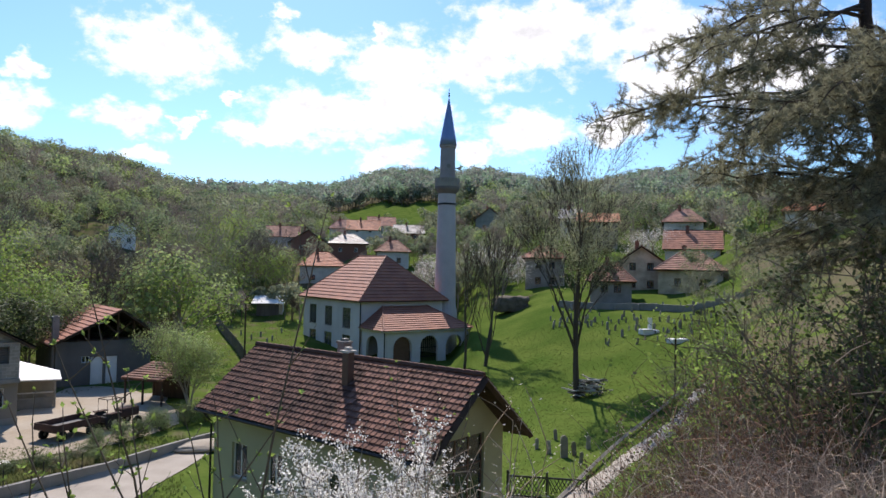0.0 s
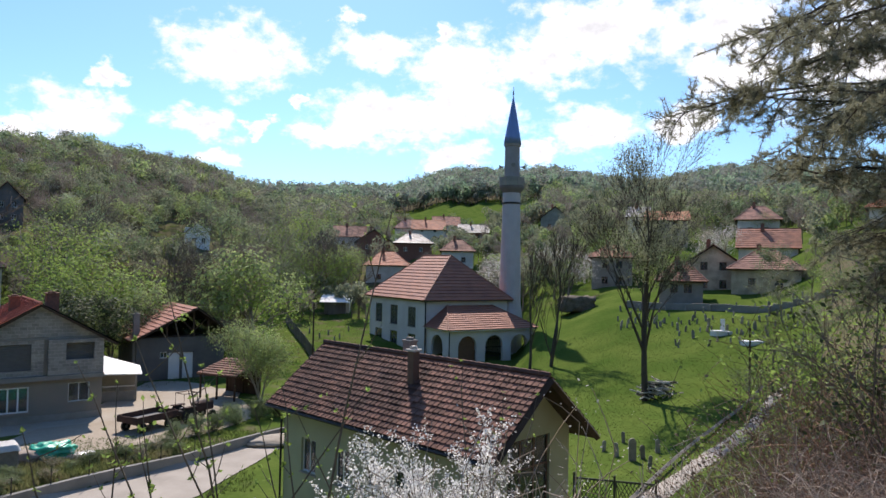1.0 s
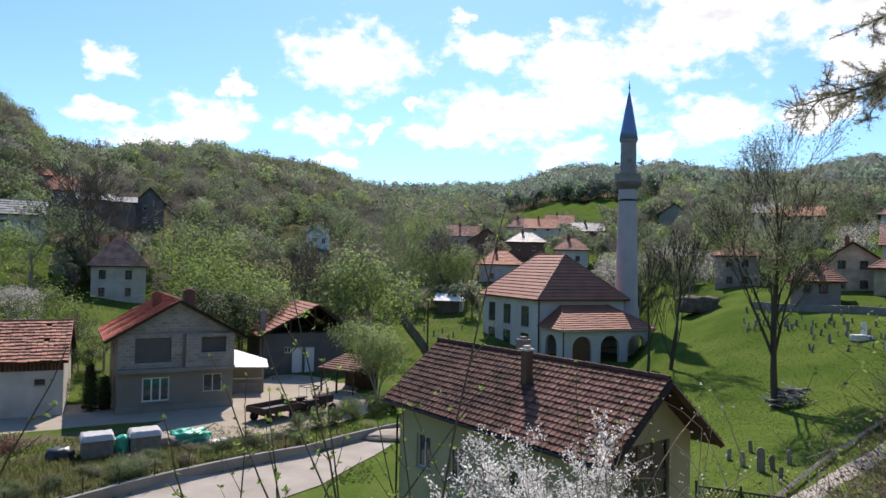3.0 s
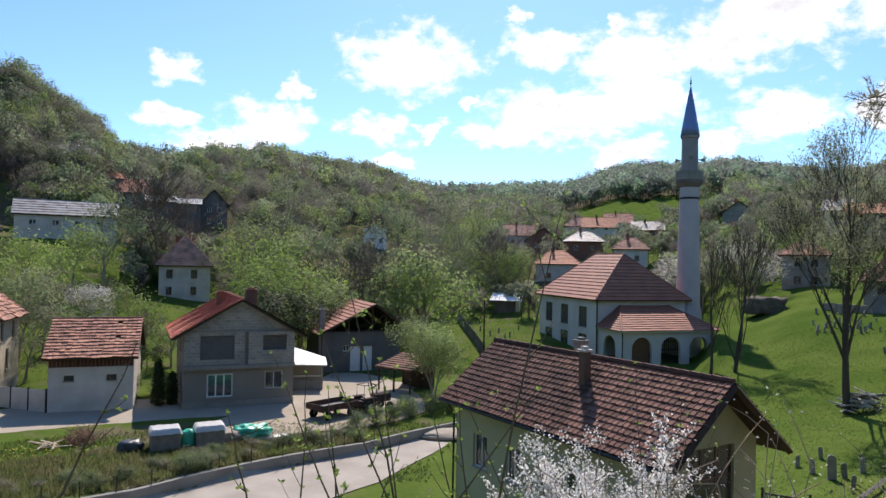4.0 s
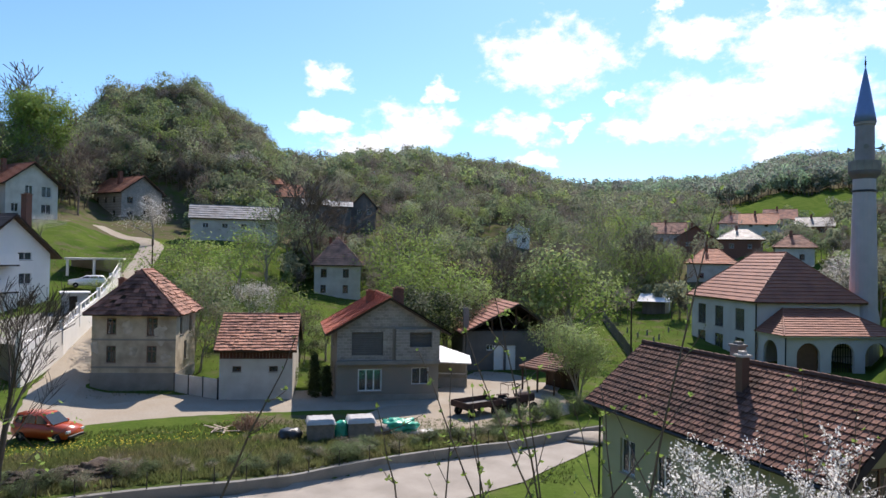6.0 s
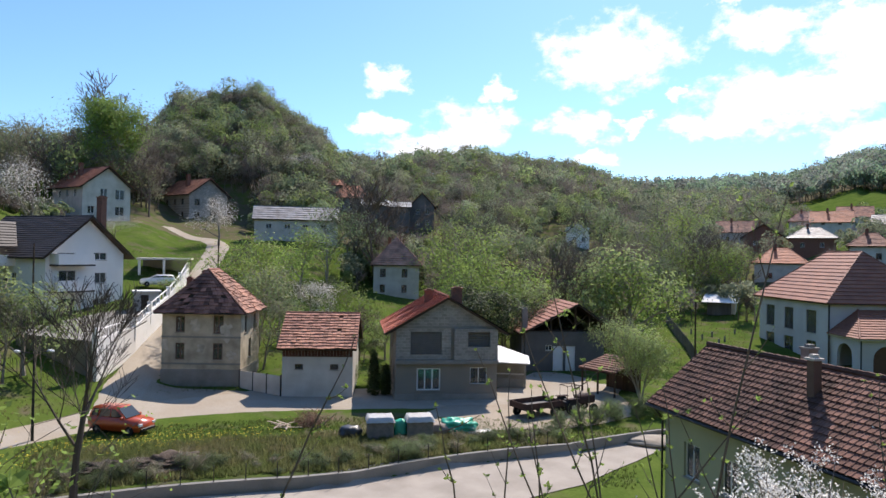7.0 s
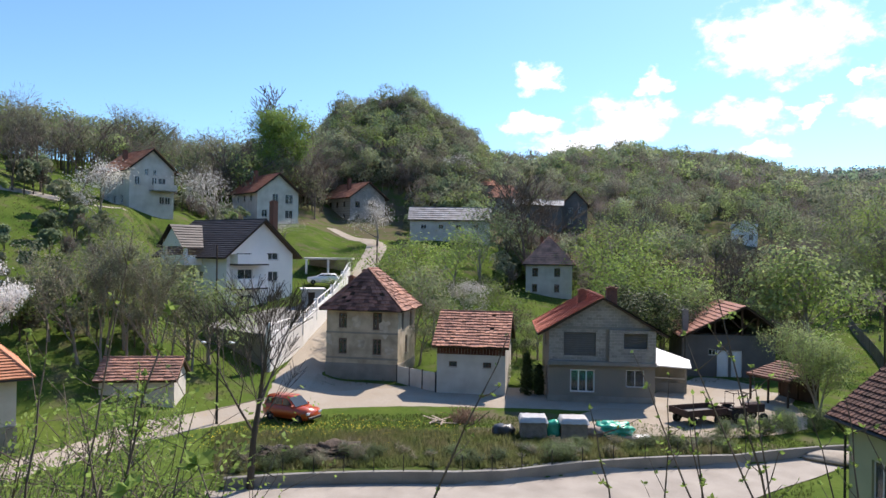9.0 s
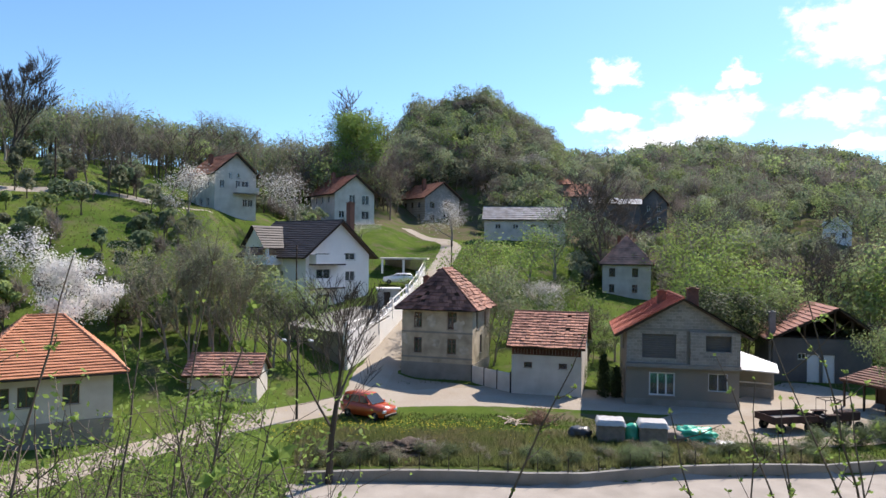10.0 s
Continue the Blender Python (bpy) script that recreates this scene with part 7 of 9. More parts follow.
reed = bramble(357, 1.2, 1.3, 90, "thin upright stems of weeds at the foot of the slope", "twig_pale", "leaf_olive", 0.015, 2, arch=0.1, r0=0.005, name="weeds", upright=0.85)
scatter(reed, [(49, 20, 1.3, 0), (51, 22, 1.3, 50), (53.5, 21, 1.3, 100), (47, 21, 1.2, 150), (56, 23, 1.3, 200), (59, 22, 1.2, 250), (45, 22, 1.0, 300), (61, 24, 1.3, 30)])


def blossom_shrub():
    rnd = random.Random(5)
    t = thing("blossom_shrub", pose(*polar(5.4, 8.8)), "wild plum shrub covered in white blossom", "bush")
    bm = bmesh.new()
    pts_out = []
    zf = gz(*polar(5.4, 8.8)[:2])
    for k in range(44):
        a0 = rnd.uniform(0, 6.283)
        lean_ = 0.12 if k == 0 else 0.42
        d = Vector((math.cos(a0) * lean_, math.sin(a0) * lean_, 1.0 + rnd.random())).normalized()
        p = Vector((rnd.uniform(-0.2, 0.2), rnd.uniform(-0.2, 0.2), 0))
        ln = 4.35 if k == 0 else rnd.uniform(2.9, 4.0)
        pts = [p]
        for s in range(9):
            d = (d + Vector((rnd.gauss(0, 0.07), rnd.gauss(0, 0.07), 0.05))).normalized()
            p = p + d * ln / 9
            pts.append(p)
            if s > 3:
                for q in range(5):
                    e1 = p + (d * 0.7 + Vector((rnd.gauss(0, 0.5), rnd.gauss(0, 0.5), rnd.gauss(0.2, 0.3)))).normalized() * rnd.uniform(0.2, 0.5)
                    tube(bm, [p, e1], [0.006, 0.003], 3, caps=False)
                    for w in range(7):
                        pts_out.append(p.lerp(e1, w / 6))
                for w in range(8):
                    pts_out.append(pts[-2].lerp(p, w / 8))
        tube(bm, pts, [0.022 * (1 - s / 10) + 0.003 for s in range(10)], 5, caps=False)
    part("branchwork", bm, M["twig"], t)["kind"] = "stuff"
    verts, faces = [], []
    for c in pts_out:
        for q in range(6):
            o = c + Vector((rnd.gauss(0, 0.03), rnd.gauss(0, 0.03), rnd.gauss(0, 0.03)))
            u = Vector((rnd.gauss(0, 1), rnd.gauss(0, 1), rnd.gauss(0, 1))).normalized()
            v = u.cross(Vector((rnd.gauss(0, 1), rnd.gauss(0, 1), rnd.gauss(0, 1)))).normalized()
            k = len(verts)
            r = rnd.uniform(0.011, 0.018)
            n = u.cross(v)
            verts += [o + n * -0.004] + [o + (u * math.cos(x) + v * math.sin(x)) * r for x in (0, 1.2566, 2.513, 3.77, 5.027)]
            faces += [(k, k + 1, k + 2, k + 3), (k, k + 3, k + 4, k + 5)]
    leaf_object("blossom", t, verts, faces, M["petal"])["kind"] = "stuff"


blossom_shrub()


def shoot(seed, az_tip, z_tip, az_foot, r, leaves, big=False):
    """One long young shoot with side twigs and small leaves."""
    rnd = random.Random(seed)
    fx, fy, fz = polar(az_foot, r, -0.1)
    zf = 10.2 if r < 4 else 9.95 - (7 - r) * 0.0
    # the foot lies on the line from the tip, carried on down to the ground
    tip = Vector((-r * math.sin(radians(az_tip)), r * math.cos(radians(az_tip)), z_tip))
    at = Vector((fx, fy, 12 - 0.348 * r))
    k = (z_tip - fz) / max(z_tip - at.z, 0.2)
    foot = tip + (at - tip) * k * 0.9
    foot.z = gz(foot.x, foot.y) - 0.05
    t = thing("shoot", Matrix.Translation(foot), "slender young shoot with small green leaves", "shrub shoot", "shoots on the slope")
    bm = bmesh.new()
    n = 14
    bow = Vector((rnd.uniform(-0.12, 0.12), rnd.uniform(-0.12, 0.12), 0))
    pts = [(tip - foot) * (s / n) + bow * math.sin(math.pi * s / n) + Vector((rnd.gauss(0, 0.012), rnd.gauss(0, 0.012), 0)) for s in range(n + 1)]
    tube(bm, pts, [0.016 * (1 - s / n) ** 0.8 + 0.0035 for s in range(n + 1)], 5)
    sites = []
    for s in range(5, n + 1):
        sites.append((pts[s], (pts[s] - pts[s - 1]).normalized()))
        if rnd.random() < 0.55 and s < n:
            a0 = rnd.uniform(0, 6.283)
            e1 = pts[s] + Vector((math.cos(a0) * 0.7, math.sin(a0) * 0.7, rnd.uniform(0.3, 0.9))) * rnd.uniform(0.15, 0.55)
            mid = pts[s].lerp(e1, 0.5) + Vector((0, 0, -0.02))
            tube(bm, [pts[s], mid, e1], [0.006, 0.0045, 0.0025], 4, caps=False)
            sites += [(mid, (e1 - mid).normalized()), (e1, (e1 - mid).normalized())]
    part("stem", bm, M["twig"], t)
    verts, faces = [], []
    size = 0.046 if not big else 0.065
    for c, d in sites:
        for q in range(leaves + 2 if rnd.random() < 0.75 else 1):
            u = (d * 0.6 + Vector((rnd.gauss(0, 0.8), rnd.gauss(0, 0.8), rnd.gauss(0.1, 0.6)))).normalized()
            v = u.cross(Vector((rnd.gauss(0, 1), rnd.gauss(0, 1), rnd.gauss(0, 1)))).normalized()
            w = u.cross(v)
            ln = size * rnd.uniform(0.7, 1.4)
            k = len(verts)
            verts += [c, c + u * ln * 0.45 + v * ln * 0.32, c + u * ln, c + u * ln * 0.45 - v * ln * 0.32, c + u * ln * 0.5 - w * ln * 0.09]
            faces += [(k, k + 1, k + 4), (k + 1, k + 2, k + 4), (k + 2, k + 3, k + 4), (k + 3, k, k + 4)]
    leaf_object("foliage", t, verts, faces, M["leaf_fresh"])["kind"] = "stuff"


SHOOTS = ((9.5, 12.63, 14.4, 6.5, 2, 0), (29.0, 11.26, 22.3, 7, 4, 0), (16.9, 10.56, 13.1, 7, 2, 0), (11.5, 10.84, 18.1, 6.5, 2, 0), (42.5, 11.33, 48.4, 6, 2, 0), (35.9, 10.61, 34.0, 6.5, 2, 0),
          (28.2, 10.70, 27.2, 7, 4, 0), (24.2, 11.0, 22.3, 7, 5, 0), (32.8, 11.07, 27.6, 7, 2, 0), (69.7, 11.6, 74.2, 5, 7, 1), (71.4, 11.16, 73.6, 5.5, 4, 0), (82.2, 11.96, 86.2, 5, 2, 0),
          (26.9, 11.78, 22.0, 7, 3, 0), (28.7, 10.44, 27.5, 7, 2, 0), (72.0, 12.27, 75.5, 8, 1, 0), (77.6, 11.47, 78.4, 6, 2, 0), (17.9, 10.8, 15.9, 7, 4, 0), (22.2, 10.25, 24.8, 7, 1, 0), (3.7, 10.79, 2.5, 9, 1, 0), (30.1, 10.71, 30.6, 8, 3, 0),
          (78.5, 10.9, 80.5, 5, 4, 0), (75.5, 10.8, 74.0, 6, 3, 0), (84.5, 10.9, 83, 5.5, 4, 0), (67.5, 10.6, 69.5, 6.5, 2, 0), (20.0, 10.5, 18.0, 7.5, 2, 0), (0.0, 10.4, 1.0, 9, 2, 0), (-2.5, 10.2, -1.0, 10, 2, 0), (64.8, 11.02, 64.9, 2.6, 6, 1), (63.9, 10.95, 64.6, 2.6, 6, 1), (85.0, 11.0, 85.4, 3.0, 6, 1))
for k, (a_, z_, f_, r_, n_, b_) in enumerate(SHOOTS):
    shoot(400 + k, a_, z_, f_, r_, n_, bool(b_))

# ---- grass, weeds and flowers ----
LANES = (([(-36, -6), (-40, 2), (-44, 10), (-47.3, 17), (-48.0, 24), (-48.6, 31.0)], 2.4), ([(-48.6, 31.0), (-46.0, 36.6), (-41.8, 41.6), (-36.0, 46.5), (-30.2, 51.8)], 4.4), ([(-30.2, 51.8), (-26.5, 57), (-28.0, 62.5)], 4.2),
         ([(-48.3, 27.5), (-53.7, 30.9), (-58, 34.8), (-62.8, 39.2), (-73.1, 48.9), (-83.3, 58.85), (-98.0, 72.6), (-105, 75.5), (-115, 74)], 2.2), ([(-92, 2), (-94, 13), (-94.5, 22.7), (-97, 30)], 1.2))


def tufts(name, label, n, region, h_range, material, seed, blades=5, width=0.012):
    """Blades of grass over a stretch of ground."""
    rs = np.random.RandomState(seed)
    az = rs.uniform(region[0], region[1], n)
    r = np.sqrt(rs.uniform(region[2] ** 2, region[3] ** 2, n))
    x, y = -r * np.sin(np.radians(az)), r * np.cos(np.radians(az))
    keep = ~((az > 15) & (az < 67.5) & (r > 24) & (r < np.interp(az, WALL_AZ, WALL_R) + 0.1))
    for line, half in LANES:
        for p, q in zip(line, line[1:]):
            dx, dy = q[0] - p[0], q[1] - p[1]
            t = np.clip(((x - p[0]) * dx + (y - p[1]) * dy) / (dx * dx + dy * dy), 0, 1)
            keep &= np.hypot(x - p[0] - t * dx, y - p[1] - t * dy) > half
    keep |= (az > 15) & (az < 24) & (r > 30) & (r < np.interp(az, (17.5, 20, 24), (49.5, 45, 39.6)))
    x, y = x[keep], y[keep]
    n = len(x)
    z = ground_z(x, y)
    V = []
    for b in range(blades):
        h_ = rs.uniform(*h_range, n)
        ox, oy = rs.normal(0, 0.05, n), rs.normal(0, 0.05, n)
        lx, ly = rs.normal(0, 0.35, n) * h_, rs.normal(0, 0.35, n) * h_
        t = rs.uniform(0, np.pi, n)
        wx, wy = np.cos(t) * width, np.sin(t) * width
        V.append(np.stack([np.stack([x + ox - wx, y + oy - wy, z - 0.02], 1), np.stack([x + ox + wx, y + oy + wy, z - 0.02], 1), np.stack([x + ox + lx, y + oy + ly, z + h_], 1)], 1))
    v = np.concatenate(V).reshape(-1, 3)
    me = bpy.data.meshes.new(name)
    me.from_pydata(v.tolist(), [], np.arange(len(v)).reshape(-1, 3).tolist())
    me.materials.append(material)
    return tagged(new(name, me), label, "grass", kind="stuff")


M["blade"] = mat("grass_blades", (0.085, 0.13, 0.026), 0.7, 0.25, 0.3, 8, 0, island=0.35, second=(0.12, 0.14, 0.045), translucent=0.4)
M["blade_bright"] = mat("bright_grass_blades", (0.11, 0.21, 0.025), 0.7, 0.25, 0.3, 8, 0, island=0.3, translucent=0.4)
M["weed"] = mat("grey_green_weeds", (0.15, 0.18, 0.06), 0.8, 0.25, 0.4, 8, 0, island=0.4, second=(0.19, 0.17, 0.09), translucent=0.55)
M["dandelion"] = mat("yellow_flowers", (0.62, 0.47, 0.03), 0.7, 0.1, 2, 20, 0, island=0.2)
tufts("slope_grass", "grass on the slope below the viewpoint", 9000, (-36, 92, 4.0, 20), (0.08, 0.26), M["blade"], 1)
tufts("corner_grass", "bright grass at the edge of the slope", 5000, (-36, -24, 3.0, 8.0), (0.06, 0.2), M["blade_bright"], 2, 6, 0.006)
tufts("meadow_tufts", "grass of the graveyard meadow", 20000, (-22, 8, 34, 80), (0.03, 0.09), M["blade"], 3, 3, 0.02)
tufts("bank_weeds", "grey-green weeds along the bank above the road", 12000, (24, 66, 39.2, 47), (0.10, 0.46), M["weed"], 4, 5, 0.03)
tufts("bank_grass", "grass and weeds on the bank", 9000, (20, 67, 40, 52), (0.06, 0.24), M["blade"], 5, 4, 0.025)
tufts("hill_grass", "rough grass on the hillside", 12000, (50, 92, 55, 112), (0.08, 0.28), M["weed"], 6, 3, 0.035)
tufts("orchard_grass", "rough grass between the orchard trees", 9000, (12, 56, 70, 125), (0.08, 0.3), M["weed"], 7, 3, 0.035)


def dandelions():
    rs = random.Random(8)
    verts, faces = [], []
    for k in range(900):
        az, r = rs.gauss(58, 6), rs.gauss(47.5, 1.6)
        if not 44 < az < 68 or r < 42:
            continue
        x, y, z = polar(az, r)
        h_, q = rs.uniform(0.06, 0.16), len(verts)
        verts += [(x + 0.045 * math.cos(t), y + 0.045 * math.sin(t), z + h_) for t in (0, 1.05, 2.1, 3.14, 4.19, 5.24)] + [(x, y, z + h_ + 0.02)]
        faces += [(q + j, q + (j + 1) % 6, q + 6) for j in range(6)]
    me = bpy.data.meshes.new("dandelions")
    me.from_pydata(verts, [], faces)
    me.materials.append(M["dandelion"])
    tagged(new("dandelions", me), "yellow dandelions in the grass of the bank", "flowers", kind="stuff")


dandelions()
for k in range(60):
    az = rnd_t.uniform(26, 65)
    plant(rnd_t.choice(("bush", "bush", "thicket")), az, float(np.interp(az, WALL_AZ, WALL_R)) + rnd_t.uniform(0.4, 3.4), rnd_t.uniform(0.35, 0.95), wide=1.6)
for az, r, h_ in ((21.5, 53.5, 1.6), (23, 52, 1.5), (24.5, 51, 1.5), (20, 55, 1.7), (26, 50, 1.3), (18.5, 56, 1.8), (22.2, 55, 1.4), (40.9, 64, 2.0), (43.2, 64, 2.0)):
    plant("bush", az, r, h_)
for az, r, h_ in ((61, 40.2, 1.3), (59.5, 40.6, 1.2), (63.5, 39.8, 1.2), (57.8, 40.3, 1.0), (54.8, 40.4, 1.3), (56.2, 41.2, 1.2)):
    plant("thicket", az, r, h_)


# ---- things along the lane ----
def wheel(parent, x, y, z, r, w, axis_m=None):
    bm = bmesh.new()
    lathe(bm, [(r * 0.55, -w / 2), (r * 0.92, -w / 2), (r, -w * 0.32), (r, w * 0.32), (r * 0.92, w / 2), (r * 0.55, w / 2)], 18)
    turn = Matrix.Translation((x, y, z)) @ Matrix.Rotation(radians(90), 4, "X")
    bmesh.ops.transform(bm, matrix=turn, verts=bm.verts)
    wh_ = part("wheel", bm, mat_tyre, parent)
    bm = bmesh.new()
    lathe(bm, [(r * 0.2, -w * 0.53), (r * 0.56, -w * 0.44), (r * 0.56, w * 0.44), (r * 0.2, w * 0.53)], 14)
    bmesh.ops.transform(bm, matrix=turn, verts=bm.verts)
    part("rim", bm, M["sheet_grey"], wh_)


mat_tyre = mat("tyre_rubber", (0.022, 0.021, 0.02), 0.85, 0.2, 8, 40, 0.2)
M["car_glass"] = mat("tinted_car_glass", (0.02, 0.025, 0.03), 0.06, 0.05, 2, 10, 0, spec=0.6)


def car(label, m, paint, L=4.1, W=1.72, Hh=1.78):
    """A small family van: lower body, cabin, windows, wheels, lights and bumpers."""
    c = thing("car", m, label, "car")
    st = [(0.0, 0.42, 0.66, 0.80), (0.12, 0.28, 0.92, 0.90), (0.9, 0.24, 1.02, 0.98), (1.25, 0.24, 1.08, 1.0), (2.4, 0.24, 1.1, 1.0), (3.7, 0.26, 1.1, 1.0), (3.98, 0.32, 1.06, 0.96), (4.1, 0.42, 0.9, 0.88)]
    bm = bmesh.new()
    prev = None
    for x, z0, z1, k in st:
        hw = W / 2 * k
        x = x * L / 4.1
        ring = [bm.verts.new(p) for p in ((x, -hw * 0.94, z0), (x, -hw, (z0 + z1) / 2), (x, -hw * 0.93, z1), (x, hw * 0.93, z1), (x, hw, (z0 + z1) / 2), (x, hw * 0.94, z0))]
        if prev:
            for i in range(6):
                bm.faces.new((prev[i], prev[(i + 1) % 6], ring[(i + 1) % 6], ring[i]))
        else:
            bm.faces.new(ring)
        prev = ring
    bm.faces.new(prev[::-1])
    bmesh.ops.bevel(bm, geom=bm.edges[:], offset=0.02, segments=2, affect="EDGES")
    part("body", bm, paint, c, "", True)
    bm = bmesh.new()
    hw0, hw1 = W / 2 * 0.92, W / 2 * 0.76
    low = [(1.05, -hw0, 1.04), (4.0, -hw0, 1.06), (4.0, hw0, 1.06), (1.05, hw0, 1.04)]
    top = [(1.85, -hw1, Hh - 0.05), (3.72, -hw1, Hh - 0.06), (3.72, hw1, Hh - 0.06), (1.85, hw1, Hh - 0.05)]
    vs = [bm.verts.new(p) for p in low + top]
    for f in ((3, 2, 1, 0), (4, 5, 6, 7), (0, 1, 5, 4), (1, 2, 6, 5), (2, 3, 7, 6), (3, 0, 4, 7)):
        bm.faces.new([vs[i] for i in f])
    bmesh.ops.bevel(bm, geom=bm.edges[:], offset=0.06, segments=2, affect="EDGES")
    part("cabin", bm, paint, c, "", True)

    def glass(name, quad, out):
        b3 = bmesh.new()
        n = Vector(out).normalized() * 0.012
        a_ = [b3.verts.new(Vector(p) + n) for p in quad]
        b_ = [b3.verts.new(Vector(p) - n) for p in quad]
        b3.faces.new(a_)
        b3.faces.new(b_[::-1])
        for i in range(len(quad)):
            b3.faces.new((a_[i], a_[(i + 1) % len(quad)], b_[(i + 1) % len(quad)], b_[i]))
        part(name, b3, M["car_glass"], c)

    def on(p, q, f, g):
        return Vector(p).lerp(Vector(q), f)
    e = 0.09
    glass("windscreen", [Vector(low[0]).lerp(Vector(top[0]), e) + Vector((0, 0.1, 0)), Vector(low[3]).lerp(Vector(top[3]), e) - Vector((0, 0.1, 0)), Vector(top[3]).lerp(Vector(low[3]), e) - Vector((0, 0.06, 0)), Vector(top[0]).lerp(Vector(low[0]), e) + Vector((0, 0.06, 0))], (-0.7, 0, 0.7))
    for s in (-1, 1):
        for x0, x1, xt0, xt1 in ((1.32, 2.22, 1.95, 2.25), (2.32, 3.15, 2.35, 3.12), (3.25, 3.8, 3.22, 3.62)):
            y0, y1 = s * (hw0 - 0.018), s * (hw1 + 0.02)
            glass("side_window", [(x0, y0, 1.14), (x1, y0, 1.14), (xt1, y1, Hh - 0.16), (xt0, y1, Hh - 0.16)], (0, s, 0.2))
    glass("rear_window", [(3.985, -hw0 + 0.12, 1.16), (3.985, hw0 - 0.12, 1.16), (3.79, hw1 - 0.06, Hh - 0.16), (3.79, -hw1 + 0.06, Hh - 0.16)], (1, 0, 0.3))
    for x in (0.78, 3.3):
        for s in (-1, 1):
            wheel(c, x, s * (W / 2 - 0.09), 0.31, 0.31, 0.19)
    for s in (-1, 1):
        b3 = soft_box(0.0, s * 0.62 - 0.16, 0.62, 0.14, s * 0.62 + 0.16, 0.8, 0.02)
        part("headlight", b3, M["frame_white"], c, "clear headlight")
        b3 = soft_box(1.25, s * (W / 2 + 0.02) - 0.1, 1.05, 1.4, s * (W / 2 + 0.02) + 0.1, 1.2, 0.03)
        part("mirror", b3, paint, c)
    b3 = soft_box(-0.06, -W / 2 * 0.8, 0.3, 0.1, W / 2 * 0.8, 0.5, 0.04)
    part("bumper", b3, M["metal_dark"], c)
    b3 = soft_box(4.02, -W / 2 * 0.84, 0.34, 4.15, W / 2 * 0.84, 0.54, 0.04)
    part("bumper", b3, M["metal_dark"], c)
    return c


def car_paint(name, colour):
    m = mat(name, colour, 0.32, 0.05, 1, 10, 0, spec=0.5)
    m.node_tree.nodes["Principled BSDF"].inputs["Coat Weight"].default_value = 0.6
    return m


vx, vy = -42.2, 26.0
car("orange-red small family van parked on the grass edge", pose(vx, vy, gz(vx, vy) + 0.02, 0, 0, 200), car_paint("orange_red_paint", (0.50, 0.075, 0.022)))
cx_, cy_ = -80.6, 48.2
car("white car parked in the yard", pose(cx_, cy_, gz(cx_, cy_) + 0.2, 0, 0, 60), car_paint("white_paint", (0.75, 0.75, 0.75)), Hh=1.5)

M["rust"] = mat("rusty_painted_steel", (0.10, 0.055, 0.042), 0.85, 0.45, 1.5, 30, 0.4, second=(0.055, 0.038, 0.032), metal=0.2)
trailer = thing("farm_trailer", pose(-25.85, 46.05, gz(-26, 46), 0, 0, 68), "rusty flat farm trailer with low sideboards", "trailer")
b2 = soft_box(0, -1.0, 0.72, 3.4, 1.0, 0.84, 0.02)
part("bed", b2, M["wood_grey"], trailer)
for x0, y0, x1, y1 in ((0, -1.05, 3.4, -0.99), (0, 0.99, 3.4, 1.05), (-0.06, -1.05, 0.0, 1.05), (3.4, -1.05, 3.46, 1.05)):
    b2 = soft_box(x0, y0, 0.74, x1, y1, 1.2, 0.01)
    part("sideboard", b2, M["rust"], trailer)
for x in (0.55, 2.8):
    b2 = soft_box(x - 0.08, -0.9, 0.5, x + 0.08, 0.9, 0.72, 0.02)
    part("axle", b2, M["metal_dark"], trailer)
    for s in (-1, 1):
        wheel(trailer, x, s * 0.85, 0.36, 0.36, 0.2)
b2 = bmesh.new()
tube(b2, [(3.46, 0, 0.6), (4.3, 0, 0.5)], [0.06, 0.05], 6)
part("drawbar", b2, M["rust"], trailer)
tractor = thing("tractor", pose(-23.9, 49.6, gz(-24, 50), 0, 0, 62), "old rusty tractor with an open roll frame", "tractor")
b2 = soft_box(1.2, -0.32, 0.7, 2.9, 0.32, 1.35, 0.08)
part("engine_hood", b2, M["rust"], tractor)
b2 = soft_box(0.0, -0.35, 0.55, 1.25, 0.35, 0.95, 0.05)
part("gearbox", b2, M["metal_dark"], tractor)
b2 = soft_box(0.2, -0.28, 0.95, 0.65, 0.28, 1.1, 0.04)
b3 = b2
part("seat", b3, M["metal_dark"], tractor)
for s in (-1, 1):
    wheel(tractor, 0.4, s * 0.72, 0.62, 0.62, 0.32)
    wheel(tractor, 2.5, s * 0.6, 0.36, 0.36, 0.2)
    b2 = soft_box(-0.1, s * 0.72 - 0.2, 1.2, 0.95, s * 0.72 + 0.2, 1.28, 0.03)
    part("mudguard", b2, M["rust"], tractor)
    b2 = bmesh.new()
    tube(b2, [(0.05, s * 0.5, 1.2), (0.05, s * 0.5, 2.2), (1.15, s * 0.5, 2.2), (1.35, s * 0.45, 1.2)], [0.035] * 4, 6)
    part("roll_frame", b2, M["rust"], tractor)
for x in (0.05, 1.15):
    b2 = bmesh.new()
    tube(b2, [(x, -0.5, 2.2), (x, 0.5, 2.2)], [0.03, 0.03], 6)
    part("crossbar", b2, M["rust"], tractor)


